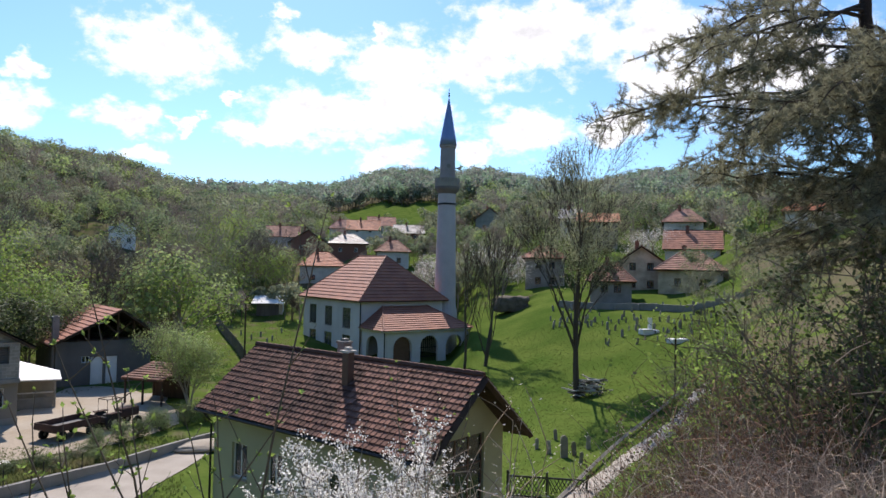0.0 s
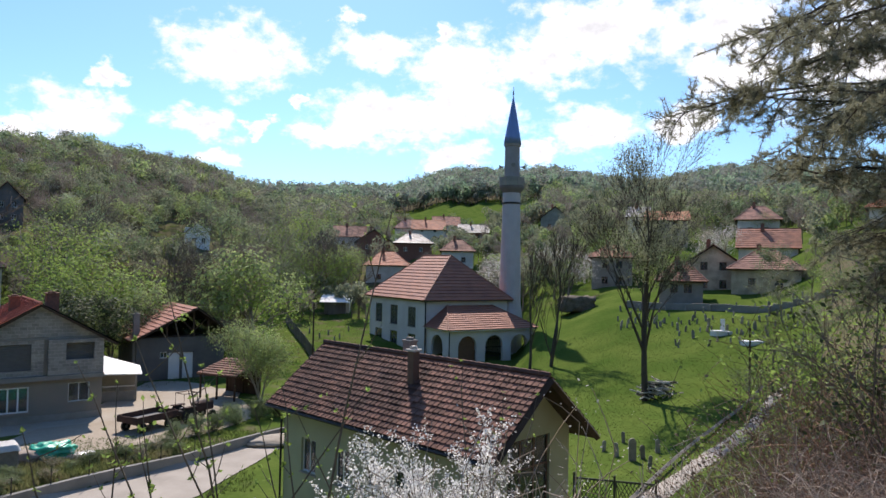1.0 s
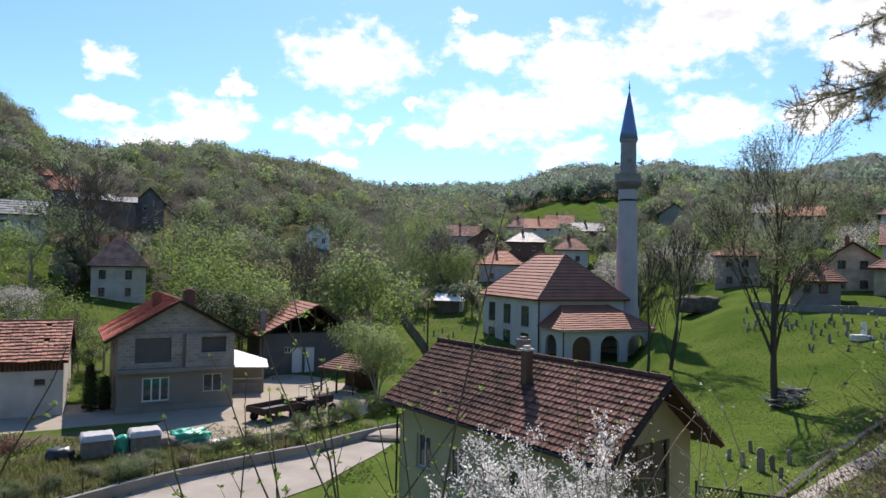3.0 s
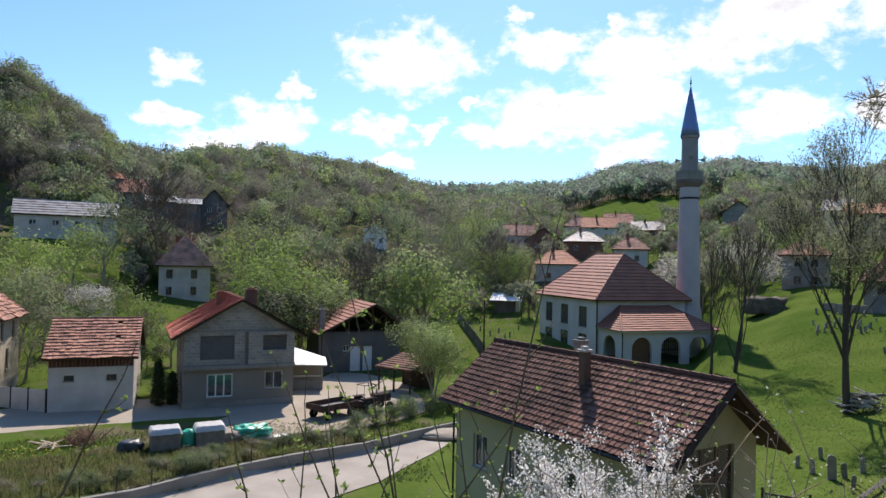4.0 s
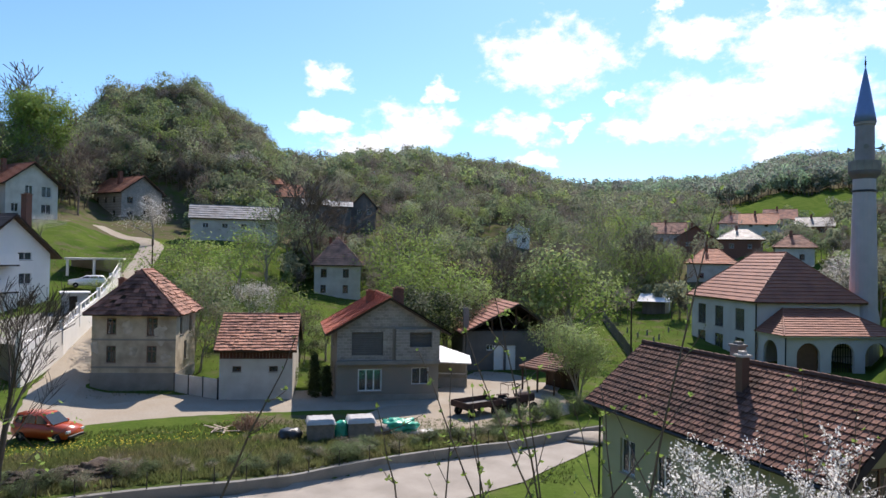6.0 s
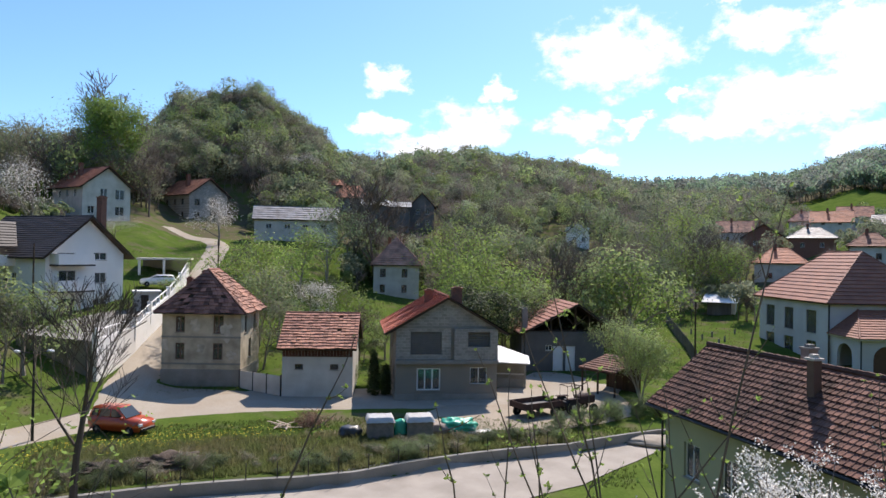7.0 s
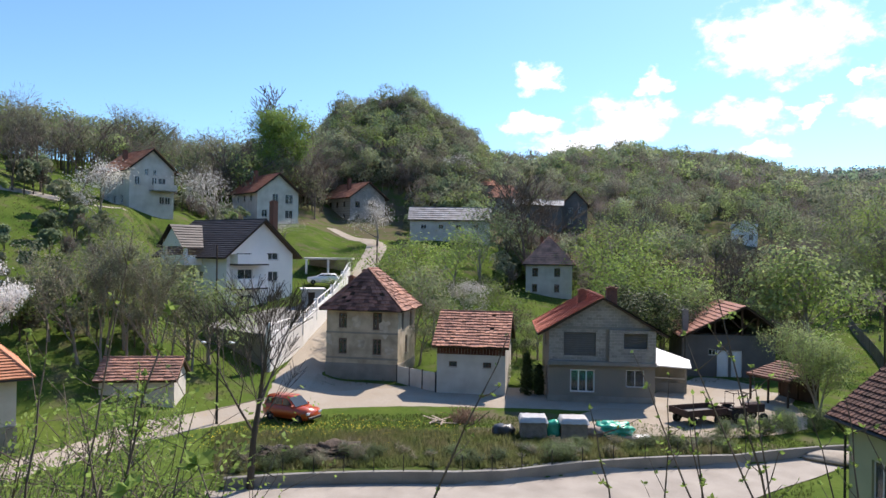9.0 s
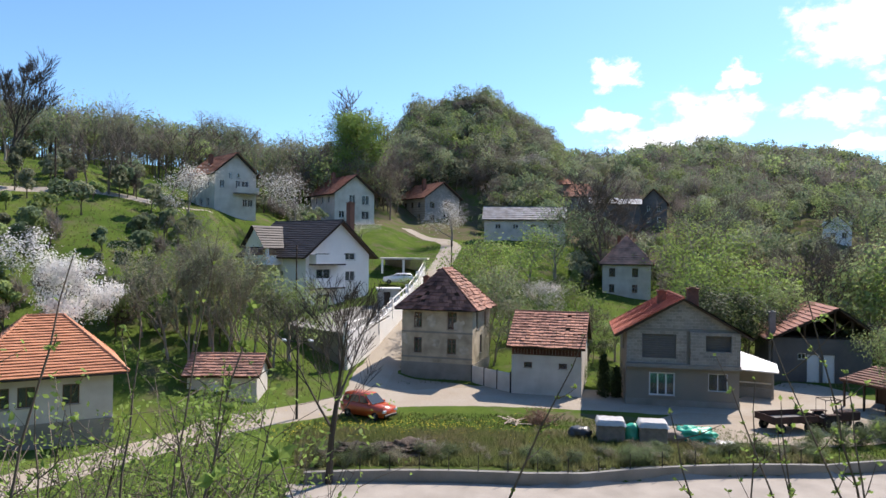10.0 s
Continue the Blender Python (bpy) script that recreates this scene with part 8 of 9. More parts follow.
def lumpy(name, label, category, x, y, size, material, seed, rz=0.0, cut=0.0, detail=3, rough=0.25, dz=0.0):
    """An uneven heap or wrapped load."""
    bm = bmesh.new()
    bmesh.ops.create_icosphere(bm, subdivisions=detail, radius=1.0)
    for v in bm.verts:
        p = v.co.copy()
        if cut:
            m_ = max(abs(p.x), abs(p.y), abs(p.z))
            p = p.lerp(p / m_, cut)
        n = noise.noise(p * 2.3 + Vector((seed, 0, 0))) * rough + noise.noise(p * 6 + Vector((0, seed, 0))) * rough * 0.45
        p = p * (1 + n)
        v.co = Vector((p.x * size[0], p.y * size[1], max(p.z, -0.95) * size[2]))
    ob = mesh_object(name, bm, material, True)
    ob.matrix_world = pose(x, y, gz(x, y) + size[2] * 0.9 + dz, 0, 0, rz)
    return tagged(ob, label, category)


M["wrap"] = mat("white_plastic_wrap", (0.55, 0.53, 0.50), 0.35, 0.15, 3, 14, 0.5, spec=0.5)
M["pallet_load"] = mat("stacked_blocks", (0.30, 0.25, 0.21), 0.9, 0.25, 3, 18, 0.4)
M["tarp"] = mat("green_tarpaulin", (0.02, 0.42, 0.27), 0.4, 0.2, 3, 14, 0.5, spec=0.5)
M["bag"] = mat("dark_plastic_sack", (0.05, 0.055, 0.06), 0.35, 0.3, 3, 14, 0.5, spec=0.5)
for k, (x, y) in enumerate(((-30.15, 35.2), (-28.25, 37.0))):
    z = gz(x, y)
    p = thing("pallet_load", pose(x, y, z, 0, 0, 46), "pallet of blocks wrapped in white plastic", "pallet", "pallets on the bank")
    for q in range(3):
        b2 = soft_box(-0.85, -0.6 + q * 0.55, 0.0, 0.85, -0.5 + q * 0.55, 0.12, 0.01)
        part("skid", b2, M["wood_grey"], p)
    b2 = soft_box(-0.85, -0.65, 0.12, 0.85, 0.65, 1.4, 0.06)
    part("block_load", b2, M["pallet_load"], p, "grey stacked blocks under thin film")
    bm = bmesh.new()
    bmesh.ops.create_grid(bm, x_segments=14, y_segments=12, size=1.0)
    for v in bm.verts:
        edge = max(abs(v.co.x), abs(v.co.y))
        drop = max(0, edge - 0.86) * 2.4
        v.co = Vector((v.co.x * 0.95, v.co.y * 0.76, 1.47 - drop + 0.05 * noise.noise(v.co * 4 + Vector((k * 7, 0, 0)))))
    part("plastic_cover", bm, M["wrap"], p, "crumpled white plastic cover", True)
lumpy("tarpaulin", "crumpled green tarpaulin over a heap", "tarpaulin", -26.9, 39.6, (1.15, 0.85, 0.5), M["tarp"], 3, 40, 0.3, 4, 0.4)
lumpy("tarpaulin", "small green tarpaulin between the pallets", "tarpaulin", -29.2, 36.2, (0.45, 0.4, 0.62), M["tarp"], 5, 40, 0.5, 3, 0.3)
lumpy("haystack", "dark old haystack under a sagging cover beside the meadow", "haystack", 9.3, 94.5, (2.3, 1.4, 1.1), mat("old_hay", (0.17, 0.14, 0.105), 1, 0.4, 1.5, 10, 0.9, second=(0.10, 0.085, 0.065), bump_dist=0.1), 21, 8, 0.75, 4, 0.2)
lumpy("rubbish_sack", "dark plastic sack leaning on the pallets", "sack", -31.7, 34.0, (0.75, 0.5, 0.42), M["bag"], 7, 50, 0.3, 3, 0.3)
lumpy("block_mound", "low pile of pale blocks and film", "pile", -27.8, 38.2, (0.8, 0.6, 0.4), M["pallet_load"], 9, 46, 0.7, 3, 0.25)
lumpy("film_scrap", "crumpled pale plastic film on the ground", "plastic film", -25.4, 40.2, (0.8, 0.4, 0.16), M["wrap"], 11, 50, 0.2, 3, 0.5)
lumpy("soil_mound", "mound of earth and rubble on the bank", "heap", -34.8, 22.6, (1.7, 1.0, 0.45), mat("brown_soil", (0.085, 0.062, 0.047), 1, 0.4, 2, 14, 0.9, second=(0.14, 0.105, 0.08), bump_dist=0.08), 12, 60, 0.1, 5, 0.7, -0.15)
lumpy("soil_mound", "mound of brown earth on the bank", "heap", -36.0, 20.3, (1.5, 0.9, 0.4), mat("dark_soil", (0.07, 0.053, 0.041), 1, 0.4, 2, 14, 0.9, bump_dist=0.08), 14, 60, 0.1, 5, 0.7, -0.15)
lumpy("gravel_mound", "low mound of gravel on the concrete road", "heap", -15.9, 47.8, (2.2, 1.3, 0.35), M["gravel"], 16, 30, 0.0, 4, 0.15, -0.1)
brush = bramble(360, 1.6, 1.5, 90, "brown heap of cut branches", "twig_red", None, arch=1.6, r0=0.022, name="brush_pile", category="brushwood", upright=0.2)
brush.matrix_world = pose(-35.9, 34.5, gz(-35.9, 34.5) + 0.05)
for k in range(7):
    a_ = rn.uniform(0, 180)
    x, y = -36.6 + rn.uniform(-1.2, 0.6), 33.4 + rn.uniform(-0.6, 0.6)
    pl_ = tagged(mesh_object("plank", soft_box(-0.9, -0.06, 0, 0.9, 0.06, 0.04, 0.008), M["twig_pale"]), "old pale plank lying by the brush heap", "plank", "loose planks")
    pl_.matrix_world = pose(x, y, gz(x, y) + 0.02 + k * 0.045, 0, 0, a_)
# posts on the retaining wall
for k in range(17):
    az = 24.5 + k * 2.42
    r = float(np.interp(az, WALL_AZ, WALL_R)) - 0.28
    b2 = bmesh.new()
    tube(b2, [(0, 0, -0.02), (0, 0, 0.85)], [0.03, 0.028], 6)
    post = tagged(mesh_object("fence_post", b2, M["metal_dark"]), "thin dark metal post on the retaining wall", "post", "posts on the wall")
    post.matrix_world = pose(-r * math.sin(radians(az)), r * math.cos(radians(az)), 0.05)


def pole(x, y, height, label, r=0.11, lean=(0, 0), name="utility_pole", arms=1):
    z = gz(x, y)
    t = thing(name, pose(x, y, z), label, "pole")
    b2 = bmesh.new()
    tube(b2, [(0, 0, -0.4), (lean[0], lean[1], height)], [r, r * 0.7], 8)
    part("shaft", b2, M["wood_dark"], t)
    for k in range(arms):
        b2 = bmesh.new()
        zz = height - 0.3 - 0.5 * k
        tube(b2, [(lean[0] - 0.5, lean[1] + 0.3, zz), (lean[0] + 0.5, lean[1] - 0.3, zz)], [0.045, 0.045], 5)
        part("crossarm", b2, M["wood_dark"], t)
    return t


pole(-20.3, 72.2, 7.6, "dark wooden utility pole behind the near house", arms=0)
pole(-74.0, 54.7, 7.0, "wooden utility pole beside the hill lane", arms=0)
pole(-91.4, 10.6, 6.6, "wooden utility pole on the hillside path", arms=0)
pole(-71.0, 31.5, 8.5, "utility pole with crossarms in front of the white house", arms=2)
pole(16.5, 49.3, 4.4, "short dark post in the meadow", 0.09, arms=0)
pole(-9.2, 78.5, 5.5, "thin post before the mosque porch", 0.06, arms=0)
lamp = thing("street_lamp", pose(-46.3, 20.7, gz(-46.3, 20.7)), "dark street lamp post with two white heads", "street lamp")
b2 = bmesh.new()
tube(b2, [(0, 0, -0.3), (0, 0, 3), (0, 0, 5.7)], [0.10, 0.08, 0.055], 8)
part("post", b2, M["metal_dark"], lamp)
for s in (-1, 1):
    b2 = bmesh.new()
    tube(b2, [(0, 0, 5.5), (s * 0.5, s * 0.6, 5.62)], [0.035, 0.03], 6)
    arm = part("arm", b2, M["metal_dark"], lamp)
    b2 = soft_box(s * 0.62 - 0.28, s * 0.72 - 0.12, 5.58, s * 0.62 + 0.28, s * 0.72 + 0.12, 5.72, 0.04)
    part("lamp_head", b2, M["frame_white"], arm, "white lamp head")

# the gate between the old house and the outbuilding
gate = thing("metal_gate", pose(-50.1, 39.45, 0, 0, 0, 5), "pale sheet-metal yard gate between two buildings", "gate")
for k in range(3):
    b2 = soft_box(0.1 + k * 1.62, -0.03, 0.1, 1.65 + k * 1.62, 0.03, 1.75, 0.01)
    part("gate_panel", b2, M["white_dull"], gate)
for k in range(4):
    b2 = soft_box(0.02 + k * 1.62, -0.07, 0.0, 0.12 + k * 1.62, 0.07, 1.85, 0.01)
    part("gate_post", b2, M["metal_dark"], gate)

# porch beside the grey house, and the tree-side carport
porch = thing("porch", pose(-33.1, 57.2, 0, 0, 0, 30), "small beige porch under a white sheet roof", "porch")
rb_ = bmesh.new()
slab(rb_, [(-1.75, -1.9, 2.5), (1.85, -1.9, 2.42), (1.75, 1.0, 2.72), (-1.75, 1.7, 3.75)], 0.12)
part("roof", rb_, mat("white_roof_sheet", (0.8, 0.8, 0.8), 0.6, 0.06, 2, 30, 0.1), porch, "white sheet roof")
for x, top in ((-1.5, 2.4), (1.4, 2.3)):
    for y in (-1.5, 1.5):
        part("post", soft_box(x - 0.08, y - 0.08, -0.1, x + 0.08, y + 0.08, top, 0.01), M["plinth"], porch)
part("parapet", soft_box(-1.41, -1.55, -0.1, 1.31, -1.43, 0.95, 0.01), M["plinth"], porch)
part("back_wall", soft_box(-1.41, 1.43, -0.1, 1.31, 1.55, 2.3, 0.01), M["plinth"], porch)
for k in range(3):
    part("baluster", soft_box(-0.9 + k * 0.8, -1.54, 0.96, -0.7 + k * 0.8, -1.44, 1.3, 0.01), M["plinth"], porch)
part("rail", soft_box(-1.41, -1.56, 1.31, 1.31, -1.42, 1.4, 0.01), M["white_dull"], porch)
shelter = thing("carport", pose(-27.4, 61.3, 0, 0, 0, -18), "low open shelter with a rusty brown roof", "shelter")
b2 = bmesh.new()
roof_plane(b2, (1.3, -2.2, 2.2), (5.6, -2.2, 2.2), (5.6, 1.6, 3.1), (1.3, 1.6, 3.1), 8)
part("roof_slope", b2, M["tile_near"], shelter)
b2 = bmesh.new()
slab(b2, [(1.3, -2.2, 2.2), (5.6, -2.2, 2.2), (5.6, 1.6, 3.1), (1.3, 1.6, 3.1)], 0.12)
part("roof_deck", b2, M["wood_dark"], shelter)
for x in (1.6, 3.4, 5.3):
    for y, h_ in ((-2.0, 2.15), (1.4, 2.95)):
        b2 = soft_box(x - 0.07, y - 0.07, -0.1, x + 0.07, y + 0.07, h_, 0.01)
        part("post", b2, M["wood_dark"], shelter)
b2 = soft_box(1.68, 1.42, 0, 5.22, 1.5, 2.6, 0.01)
part("back_wall", b2, M["wood_dark"], shelter)


def thuja(x, y, height, label="dark columnar evergreen shrub beside the house"):
    rnd = random.Random(int(x * 13))
    t = thing("thuja", pose(x, y, gz(x, y)), label, "shrub")
    b2 = bmesh.new()
    tube(b2, [(0, 0, -0.2), (0, 0, height * 0.8)], [0.08, 0.02], 6)
    part("trunk", b2, M["bark"], t)
    pts = []
    for k in range(420):
        f = rnd.random()
        rr = (0.62 * (1 - f) ** 0.6 * (0.6 + 0.4 * f)) * rnd.uniform(0.6, 1.05) * height / 3.6 + 0.05
        a0 = rnd.uniform(0, 6.283)
        pts.append((Vector((rr * math.cos(a0), rr * math.sin(a0), 0.15 + f * (height - 0.2))), None, 0))
    leaf_object("foliage", t, *leaf_mesh(rnd, pts, 7, 0.09, 0.085), M["leaf_dark"])


thuja(-39.6, 45.3, 3.7)
thuja(-38.9, 46.1, 2.6)

# ---- the white wall, terrace and fence by the hill lane ----
WALLPTS = [((-56.9, 30.2), 4.9), ((-61.7, 36.4), 5.2), ((-66.0, 40.6), 6.2), ((-71.0, 45.9), 7.4), ((-76.0, 50.7), 8.8), ((-81.4, 55.4), 10.3)]
garden_wall = tagged(new("garden_wall"), "white rendered wall with a white fence along the hill lane", "wall")
for (p, zp), (q, zq) in zip(WALLPTS, WALLPTS[1:]):
    b2 = bmesh.new()
    d = Vector((q[0] - p[0], q[1] - p[1], 0))
    n = Vector((-d.y, d.x, 0)).normalized() * 0.15
    low0, low1 = gz(*p) - 0.6, gz(*q) - 0.6
    ps = [Vector((*p, 0)) + n, Vector((*p, 0)) - n, Vector((*q, 0)) - n, Vector((*q, 0)) + n]
    lo = [b2.verts.new((v.x, v.y, z)) for v, z in zip(ps, (low0, low0, low1, low1))]
    hi = [b2.verts.new((v.x, v.y, z)) for v, z in zip(ps, (zp - 0.2, zp - 0.2, zq - 0.2, zq - 0.2))]
    b2.faces.new(lo[::-1])
    b2.faces.new(hi)
    for i in range(4):
        b2.faces.new((lo[i], lo[(i + 1) % 4], hi[(i + 1) % 4], hi[i]))
    part("wall_section", b2, M["white"], garden_wall)
    m_ = 5
    for k in range(m_):
        f = (k + 0.5) / m_
        x, y, z = p[0] + d.x * f, p[1] + d.y * f, zp + (zq - zp) * f - 0.21
        b2 = bmesh.new()
        box(b2, -0.06, -0.06, 0, 0.06, 0.06, 0.7, pose(x, y, z, 0, 0, math.degrees(math.atan2(d.y, d.x))))
        part("baluster", b2, M["white"], garden_wall)
    b2 = bmesh.new()
    tube(b2, [(p[0], p[1], zp + 0.52), (q[0], q[1], zq + 0.52)], [0.08, 0.08], 4)
    part("rail", b2, M["white"], garden_wall)
    b2 = bmesh.new()
    box(b2, -0.2, -0.2, -1.5, 0.2, 0.2, 0.75, pose(p[0], p[1], zp, 0, 0, 45))
    part("pillar", b2, M["white"], garden_wall)
b2 = bmesh.new()
outline = [(-57.3, 30.2), (-61.9, 36.5), (-71.2, 46.0), (-76.6, 44.2), (-74.9, 34.4), (-67.5, 28.6)]
top = [b2.verts.new((x, y, 4.5 if i < 2 or i > 3 else 5.6)) for i, (x, y) in enumerate(outline)]
bot = [b2.verts.new((x, y, gz(x, y) - 1.0)) for x, y in outline]
b2.faces.new(top)
for i in range(6):
    b2.faces.new((top[i], top[(i + 1) % 6], bot[(i + 1) % 6], bot[i]))
tagged(mesh_object("terrace", b2, M["concrete_wall"]), "raised grey terrace in front of the white house", "terrace", kind="structure")
hut = thing("garden_hut", pose(-73.0, 43.0, 5.2, 0, 0, 62), "small white hut with a dark door", "hut")
b2 = bmesh.new()
panel(b2, pose(0, 0, 0), 2.6, -0.6, 2.3, [(0.7, 1.5, 0, 2.0)], 0.2)
part("wall", b2, M["white_dull"], hut)
b2 = bmesh.new()
box(b2, 0.0, 0.205, -0.6, 2.6, 2.4, 2.3)
part("body", b2, M["white_dull"], hut)
b2 = soft_box(0.71, 0.1, 0, 1.49, 0.15, 1.99, 0.005)
part("door", b2, M["wood_dark"], hut)
b2 = soft_box(-0.2, -0.3, 2.3, 2.8, 2.6, 2.45, 0.02)
part("roof", b2, M["white"], hut)
garage = thing("garage", pose(-85.0, 50.5, gz(-84, 52) - 0.1, 0, 0, 52), "low white carport with dark bays", "garage")
for x0, x1 in ((0.0, 0.3), (3.0, 3.3), (6.0, 6.3)):
    b2 = soft_box(x0, 0, -0.5, x1, 0.3, 2.3, 0.01)
    part("pillar", b2, M["white"], garage)
b2 = soft_box(-0.2, -0.2, 2.3, 6.5, 5.0, 2.55, 0.02)
part("roof", b2, M["white_dull"], garage)
b2 = soft_box(0, 4.6, -0.5, 6.3, 4.8, 2.3, 0.01)
part("back_wall", b2, M["plinth"], garage)

# ---- graveyard and meadow ----
M["tomb"] = mat("grey_gravestone", (0.26, 0.245, 0.215), 0.9, 0.3, 3, 25, 0.4, per_object=0.4)
M["marble"] = mat("white_marble", (0.75, 0.75, 0.74), 0.4, 0.08, 2, 20, 0.1)
M["green_slat"] = mat("dark_green_grey_slats", (0.055, 0.06, 0.05), 0.85, 0.3, 3, 20, 0.3, per_object=0.2)


def gravestone_mesh(w, t, h_):
    bm = bmesh.new()
    n = 7
    prof = [(-w / 2, -0.25)] + [(-w / 2 * math.cos(math.pi * k / n), h_ - w / 2 + w / 2 * math.sin(math.pi * k / n)) for k in range(n + 1)] + [(w / 2, -0.25)]
    a_ = [bm.verts.new((x, -t / 2, z)) for x, z in prof]
    b_ = [bm.verts.new((x, t / 2, z)) for x, z in prof]
    bm.faces.new(a_)
    bm.faces.new(b_[::-1])
    for i in range(len(prof)):
        bm.faces.new((a_[i], a_[(i + 1) % len(prof)], b_[(i + 1) % len(prof)], b_[i]))
    return bm


stones = [tagged(mesh_object("gravestone", gravestone_mesh(w, t, h_), M["tomb"]), "old grey upright gravestone in the grass", "gravestone", "gravestones in the meadow") for w, t, h_ in ((0.28, 0.12, 0.85), (0.35, 0.1, 1.05), (0.22, 0.16, 0.7))]
rg_ = random.Random(17)
for k in range(130):
    az = rg_.uniform(-22.5, -8.5)
    r = rg_.uniform(68, 87)
    if az > -13.2:
        r = 77 + (r - 68) * 0.5
    x, y, z = polar(az, r)
    copy_thing(stones[k % 3], pose(x, y, z, rg_.uniform(-8, 8), rg_.uniform(-10, 10), rg_.uniform(-25, 25) + 20) @ Matrix.Scale(rg_.uniform(0.45, 0.85), 4))
for az, r, s in ((-10.1, 37.5, 1.1), (-10.9, 38.0, 0.7), (-11.4, 36.2, 0.55), (-8.9, 38.6, 0.7), (-7.9, 40.5, 0.6), (-12.0, 39.2, 0.7), (-9.4, 41.6, 0.6)):
    x, y, z = polar(az, r)
    copy_thing(stones[1], pose(x, y, z, 0, rg_.uniform(-7, 7), rg_.uniform(-20, 20)) @ Matrix.Scale(s, 4))
for az, r in ((14.5, 101), (15.2, 99), (16, 103), (13.6, 98), (12.9, 104), (14.0, 96)):
    x, y, z = polar(az, r)
    copy_thing(stones[2], pose(x, y, z, 0, 0, 20))
for s_ in stones:
    bpy.data.objects.remove(s_)
for az, r, rz_ in ((-16.5, 72, 20), (-18.7, 68, 15)):
    x, y, z = polar(az, r)
    t = thing("tomb", pose(x, y, z, 0, 0, rz_), "white marble tomb with a headstone", "tomb", "white tombs")
    part("slab", soft_box(-0.9, -0.5, -0.1, 0.9, 0.5, 0.35, 0.03), M["marble"], t)
    if az > -17:
        part("headstone", soft_box(0.2, 0.35, 0.36, 0.7, 0.5, 1.5, 0.04), M["marble"], t)
        part("top_slab", soft_box(-1.0, -0.55, 0.36, 0.1, 0.3, 0.45, 0.02), M["marble"], t)
gw_ = bmesh.new()
gpts = [polar(-9.5 - k * 0.7, 88 - k * 0.4) for k in range(26)]
for p, q in zip(gpts, gpts[1:]):
    d = math.degrees(math.atan2(q[1] - p[1], q[0] - p[0]))
    box(gw_, 0, -0.2, -0.8, math.dist(p[:2], q[:2]) - 0.01, 0.2, 0.75, pose(p[0], p[1], min(p[2], q[2]), 0, 0, d))
tagged(mesh_object("graveyard_wall", gw_, M["concrete_wall"]), "low grey graveyard wall below the houses", "wall", kind="structure")
ribbon("graveyard_path", [polar(-7.5, 24)[:2], polar(-10.7, 30)[:2], polar(-14.5, 35)[:2], polar(-18.3, 42)[:2], polar(-20.5, 50)[:2]], [1.3, 1.3, 1.2, 1.1, 1.0], M["concrete"], "narrow pale concrete path with a kerb", lift=0.08, category="path")
kb = bmesh.new()
for k in range(26):
    f = k / 25
    az, r = -8.6 - 11.2 * f, 25.6 + 24.0 * f ** 1.25
    az2, r2 = -8.6 - 11.2 * (f + 0.04), 25.6 + 24.0 * (f + 0.04) ** 1.25
    p, q = Vector(polar(az, r)), Vector(polar(az2, r2))
    off = Vector((-0.75, 0.2, 0.1))
    tube(kb, [p + off, q + off], [0.11, 0.11], 4)
tagged(mesh_object("kerb", kb, M["concrete"]), "pale concrete kerb beside the graveyard path", "kerb", kind="structure")
fence = thing("lattice_fence", pose(3.03, 30.85, 1.95, 0, 0, -8.9), "dark wooden lattice fence of the graveyard", "fence")
part("plinth", soft_box(0.06, -0.08, -1.3, 3.34, 0.08, 0.1, 0.01), M["concrete_wall"], fence)
for k in range(3):
    part("post", soft_box(k * 1.7 - 0.05, -0.05, -1.3, k * 1.7 + 0.05, 0.05, 1.25, 0.01), M["green_slat"], fence)
    if k == 2:
        break
    for q in range(2):
        part("rail", soft_box(k * 1.7 + 0.055, -0.025, 0.12 + q * 0.85, k * 1.7 + 1.645, 0.025, 0.2 + q * 0.85, 0.005), M["green_slat"], fence)
    for q in range(9):
        for s in (-1, 1):
            b2 = bmesh.new()
            x0 = k * 1.7 + 0.1 + q * 0.165
            x1 = min(max(x0 + s * 0.45, k * 1.7 + 0.06), k * 1.7 + 1.64)
            tube(b2, [(x0, 0.03 * s, 0.2), (x1, 0.03 * s, 0.97)], [0.018, 0.018], 4)
            part("slat", b2, M["green_slat"], fence)
x, y, z = polar(-12.0, 54.2)
M["birch"] = mat("pale_birch_bark", (0.58, 0.55, 0.50), 0.9, 0.3, 3, 15, 0.3, second=(0.35, 0.32, 0.28))
wood_pile = thing("log_pile", pose(x, y, z), "heap of cut pale branches under the tree", "log pile")
for k in range(60):
    b2 = bmesh.new()
    px_, hh = rg_.uniform(-1.5, 1.5), 0.1 + 1.15 * (k / 60)
    a0 = rg_.uniform(0, 6.283)
    d = Vector((math.cos(a0), math.sin(a0), rg_.uniform(-0.3, 0.3))) * rg_.uniform(0.4, 1.0)
    c = Vector((px_ * (1 - hh * 0.6), rg_.uniform(-0.5, 0.5), hh))
    tube(b2, [c - d, c + d], [0.06, 0.05], 6)
    part("log", b2, M["birch"] if k % 4 else M["bark"], wood_pile)
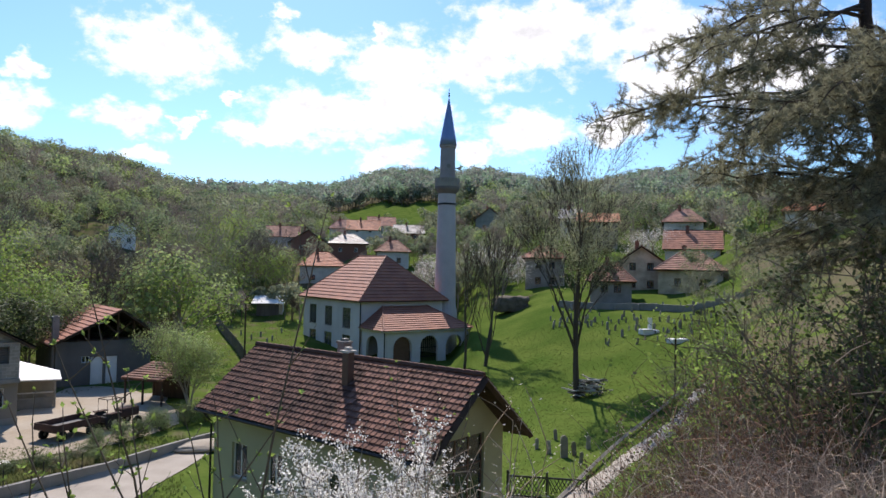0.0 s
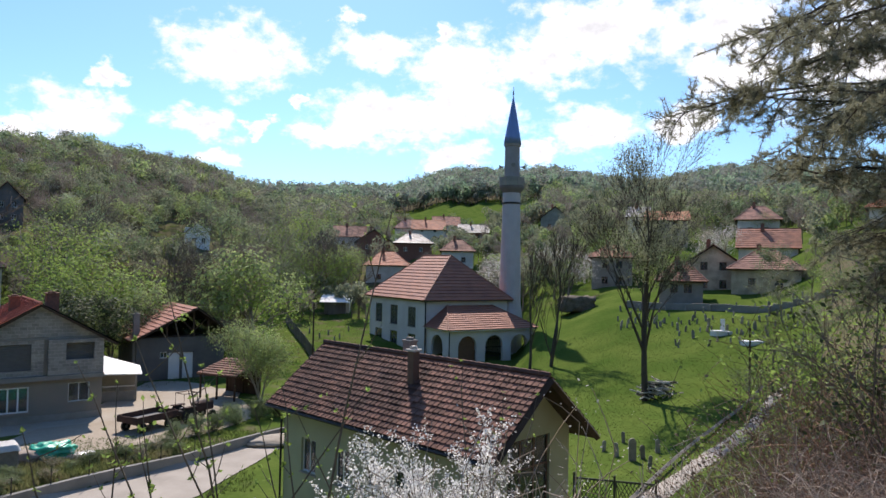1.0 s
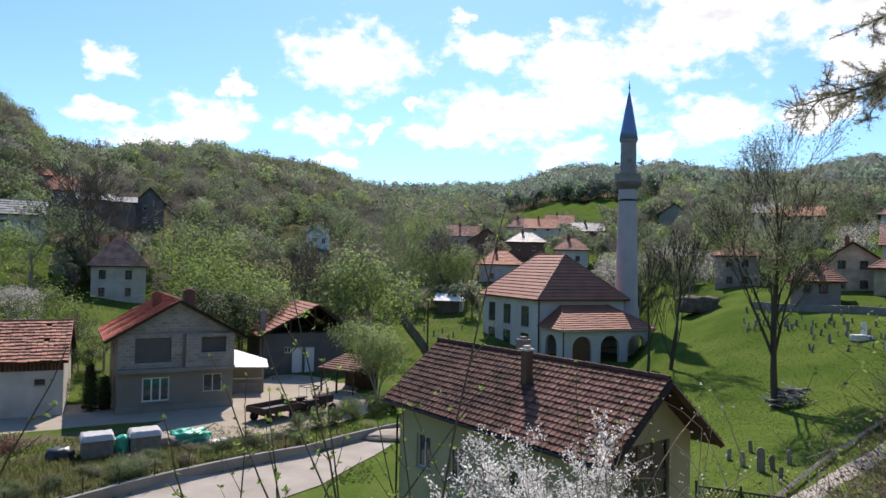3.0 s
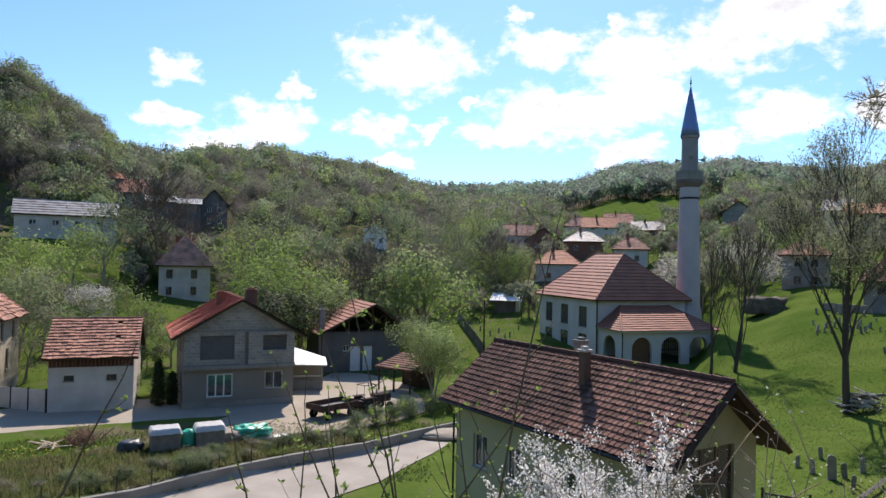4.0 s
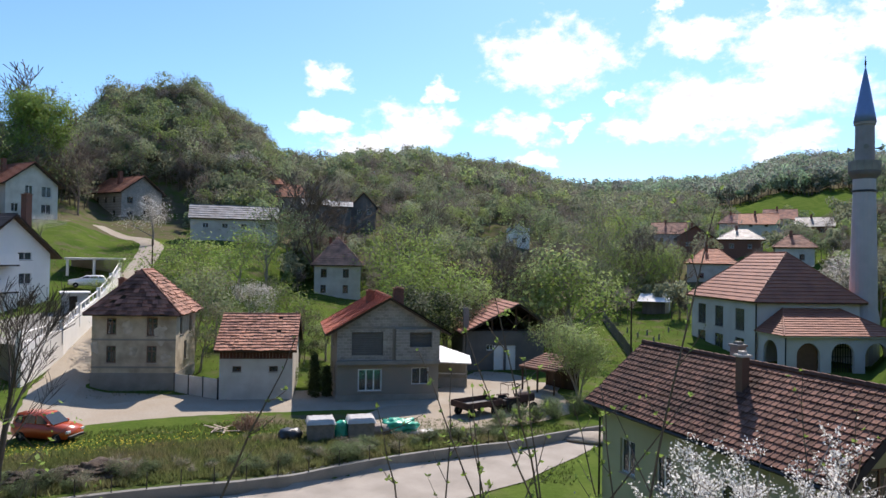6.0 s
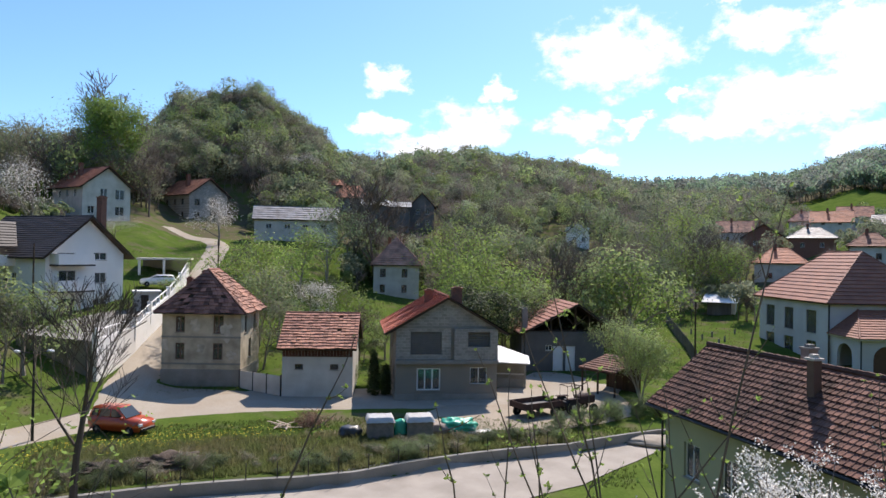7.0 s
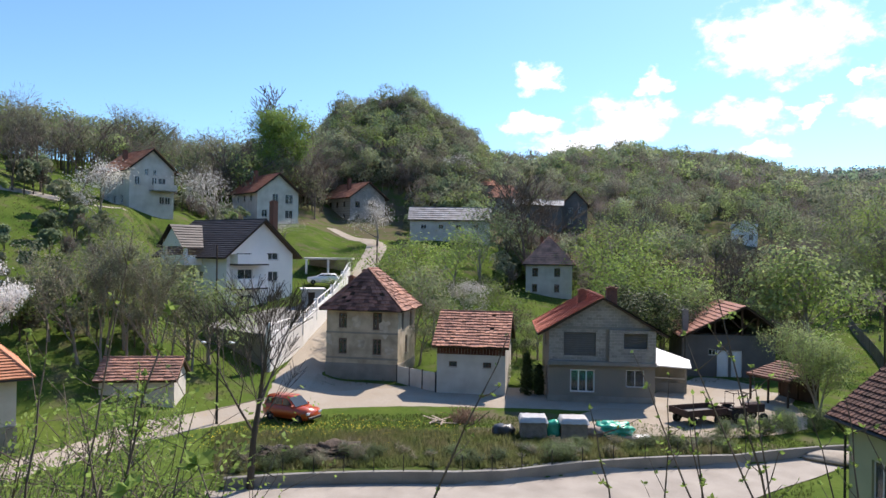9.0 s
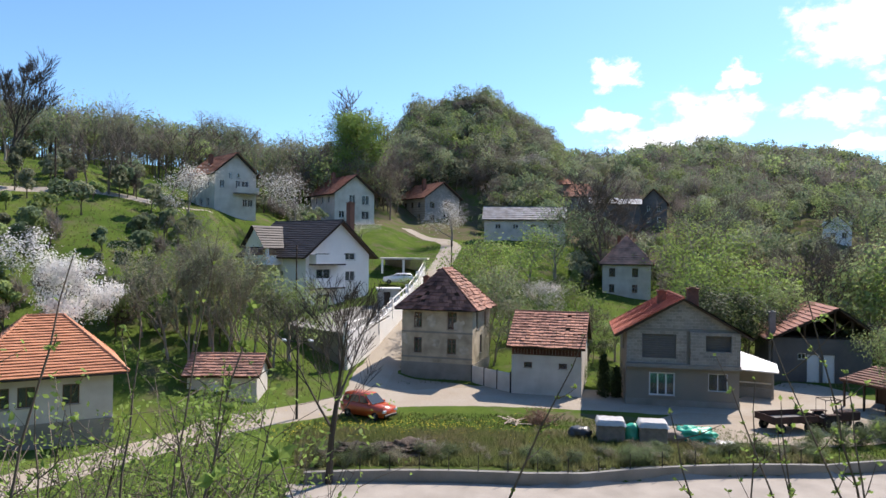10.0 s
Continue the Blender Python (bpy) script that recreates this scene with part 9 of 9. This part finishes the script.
# white-roofed shed, plank fence behind the near house
sx, sy, sz = polar(13.9, 118)
wshed = thing("shed", pose(sx, sy, sz, 0, 0, 8), "small dark shed under a white sheet roof", "shed")
part("wall", soft_box(-1.9, -1.2, -0.3, 1.6, 1.6, 2.0, 0.03), M["wood_grey"], wshed)
b2 = bmesh.new()
slab(b2, [(-2.6, -2.4, 1.85), (2.6, -2.4, 1.85), (2.6, 2.6, 2.95), (-2.6, 2.6, 2.95)], 0.1)
part("roof", b2, M["white"], wshed, "white sheet roof")
part("lean_to", soft_box(1.62, -1.0, -0.3, 2.2, 1.2, 1.6, 0.03), M["white_dull"], wshed)
pf = thing("plank_fence", pose(0, 0, 0), "dark weathered plank fence along the field", "fence")
p0, p1 = Vector(polar(15.6, 84)), Vector(polar(17.9, 112))
for k in range(64):
    f = k / 64
    c = p0.lerp(p1, f)
    z = gz(c.x, c.y)
    b2 = bmesh.new()
    box(b2, -0.14, -0.02, -0.2, 0.14, 0.02, 1.6 + 0.08 * math.sin(k * 2.7), pose(c.x, c.y, z, 0, 0, math.degrees(math.atan2(p1.y - p0.y, p1.x - p0.x))))
    part("plank", b2, M["wood_grey"], pf)

# a white standing stone on the hillside path, dark bush by it
hx, hy, hz = polar(77.3, 98)
tagged(mesh_object("white_post", soft_box(-0.25, -0.25, -0.3, 0.25, 0.25, 1.6, 0.06), M["white"]), "short white post beside the hillside path", "post").matrix_world = pose(hx, hy, hz)

# ---- tiles of the near roof ----
def near_tile_mesh():
    w, ln, t = 0.24, 0.315, 0.016
    bm = bmesh.new()
    prof = ((0.0, 0.0), (0.02, 0.022), (0.05, 0.022), (0.075, 0.002), (0.14, 0.006), (0.205, 0.002), (0.24, 0.004))
    rows_ = []
    for s, up in ((0.0, 0.05), (ln, 0.0)):
        rows_.append([[bm.verts.new((x, s, z + up + dz)) for x, z in prof] for dz in (0.0, t)])
    for i in range(len(prof) - 1):
        bm.faces.new((rows_[0][1][i], rows_[0][1][i + 1], rows_[1][1][i + 1], rows_[1][1][i]))
        bm.faces.new((rows_[0][0][i], rows_[0][0][i + 1], rows_[0][1][i + 1], rows_[0][1][i]))
    for k in (0, len(prof) - 1):
        bm.faces.new((rows_[0][0][k], rows_[0][1][k], rows_[1][1][k], rows_[1][0][k]))
    me = bpy.data.meshes.new("tile")
    bm.normal_update()
    bm.to_mesh(me)
    bm.free()
    me.materials.append(M["tile_near"])
    return me


tile_me = near_tile_mesh()
pitch = math.degrees(math.atan2(NR - NE, NS))
slope_len = math.hypot(NR - NE, NS)
rt = random.Random(3)
rest_v, rest_f = [], []
COURSES, PER = 14, 52
for c in range(COURSES):
    for i in range(PER):
        u = i * NL / PER
        s = c * slope_len / COURSES
        lift = 0.02 + rt.uniform(-0.004, 0.012)
        y_, z_ = -NS + s * math.cos(radians(pitch)), NE + s * math.sin(radians(pitch))
        m_ = pose(u, y_ - lift * math.sin(radians(pitch)), z_ + lift * math.cos(radians(pitch)), pitch, 0, rt.uniform(-1.2, 1.2))
        if u > 7.55:
            ob = new("tile", tile_me)
            ob.parent = near_deck
            ob.matrix_local = m_
        else:
            k = len(rest_v)
            rest_v += [m_ @ v.co for v in tile_me.vertices]
            rest_f += [tuple(k + q for q in p.vertices) for p in tile_me.polygons]
leaf_object("tile_field", near_deck, rest_v, rest_f, M["tile_near"])["kind"] = "stuff"

for protos in PROTO.values():
    for p in protos:
        bpy.data.batch_remove([p, *p.children_recursive])
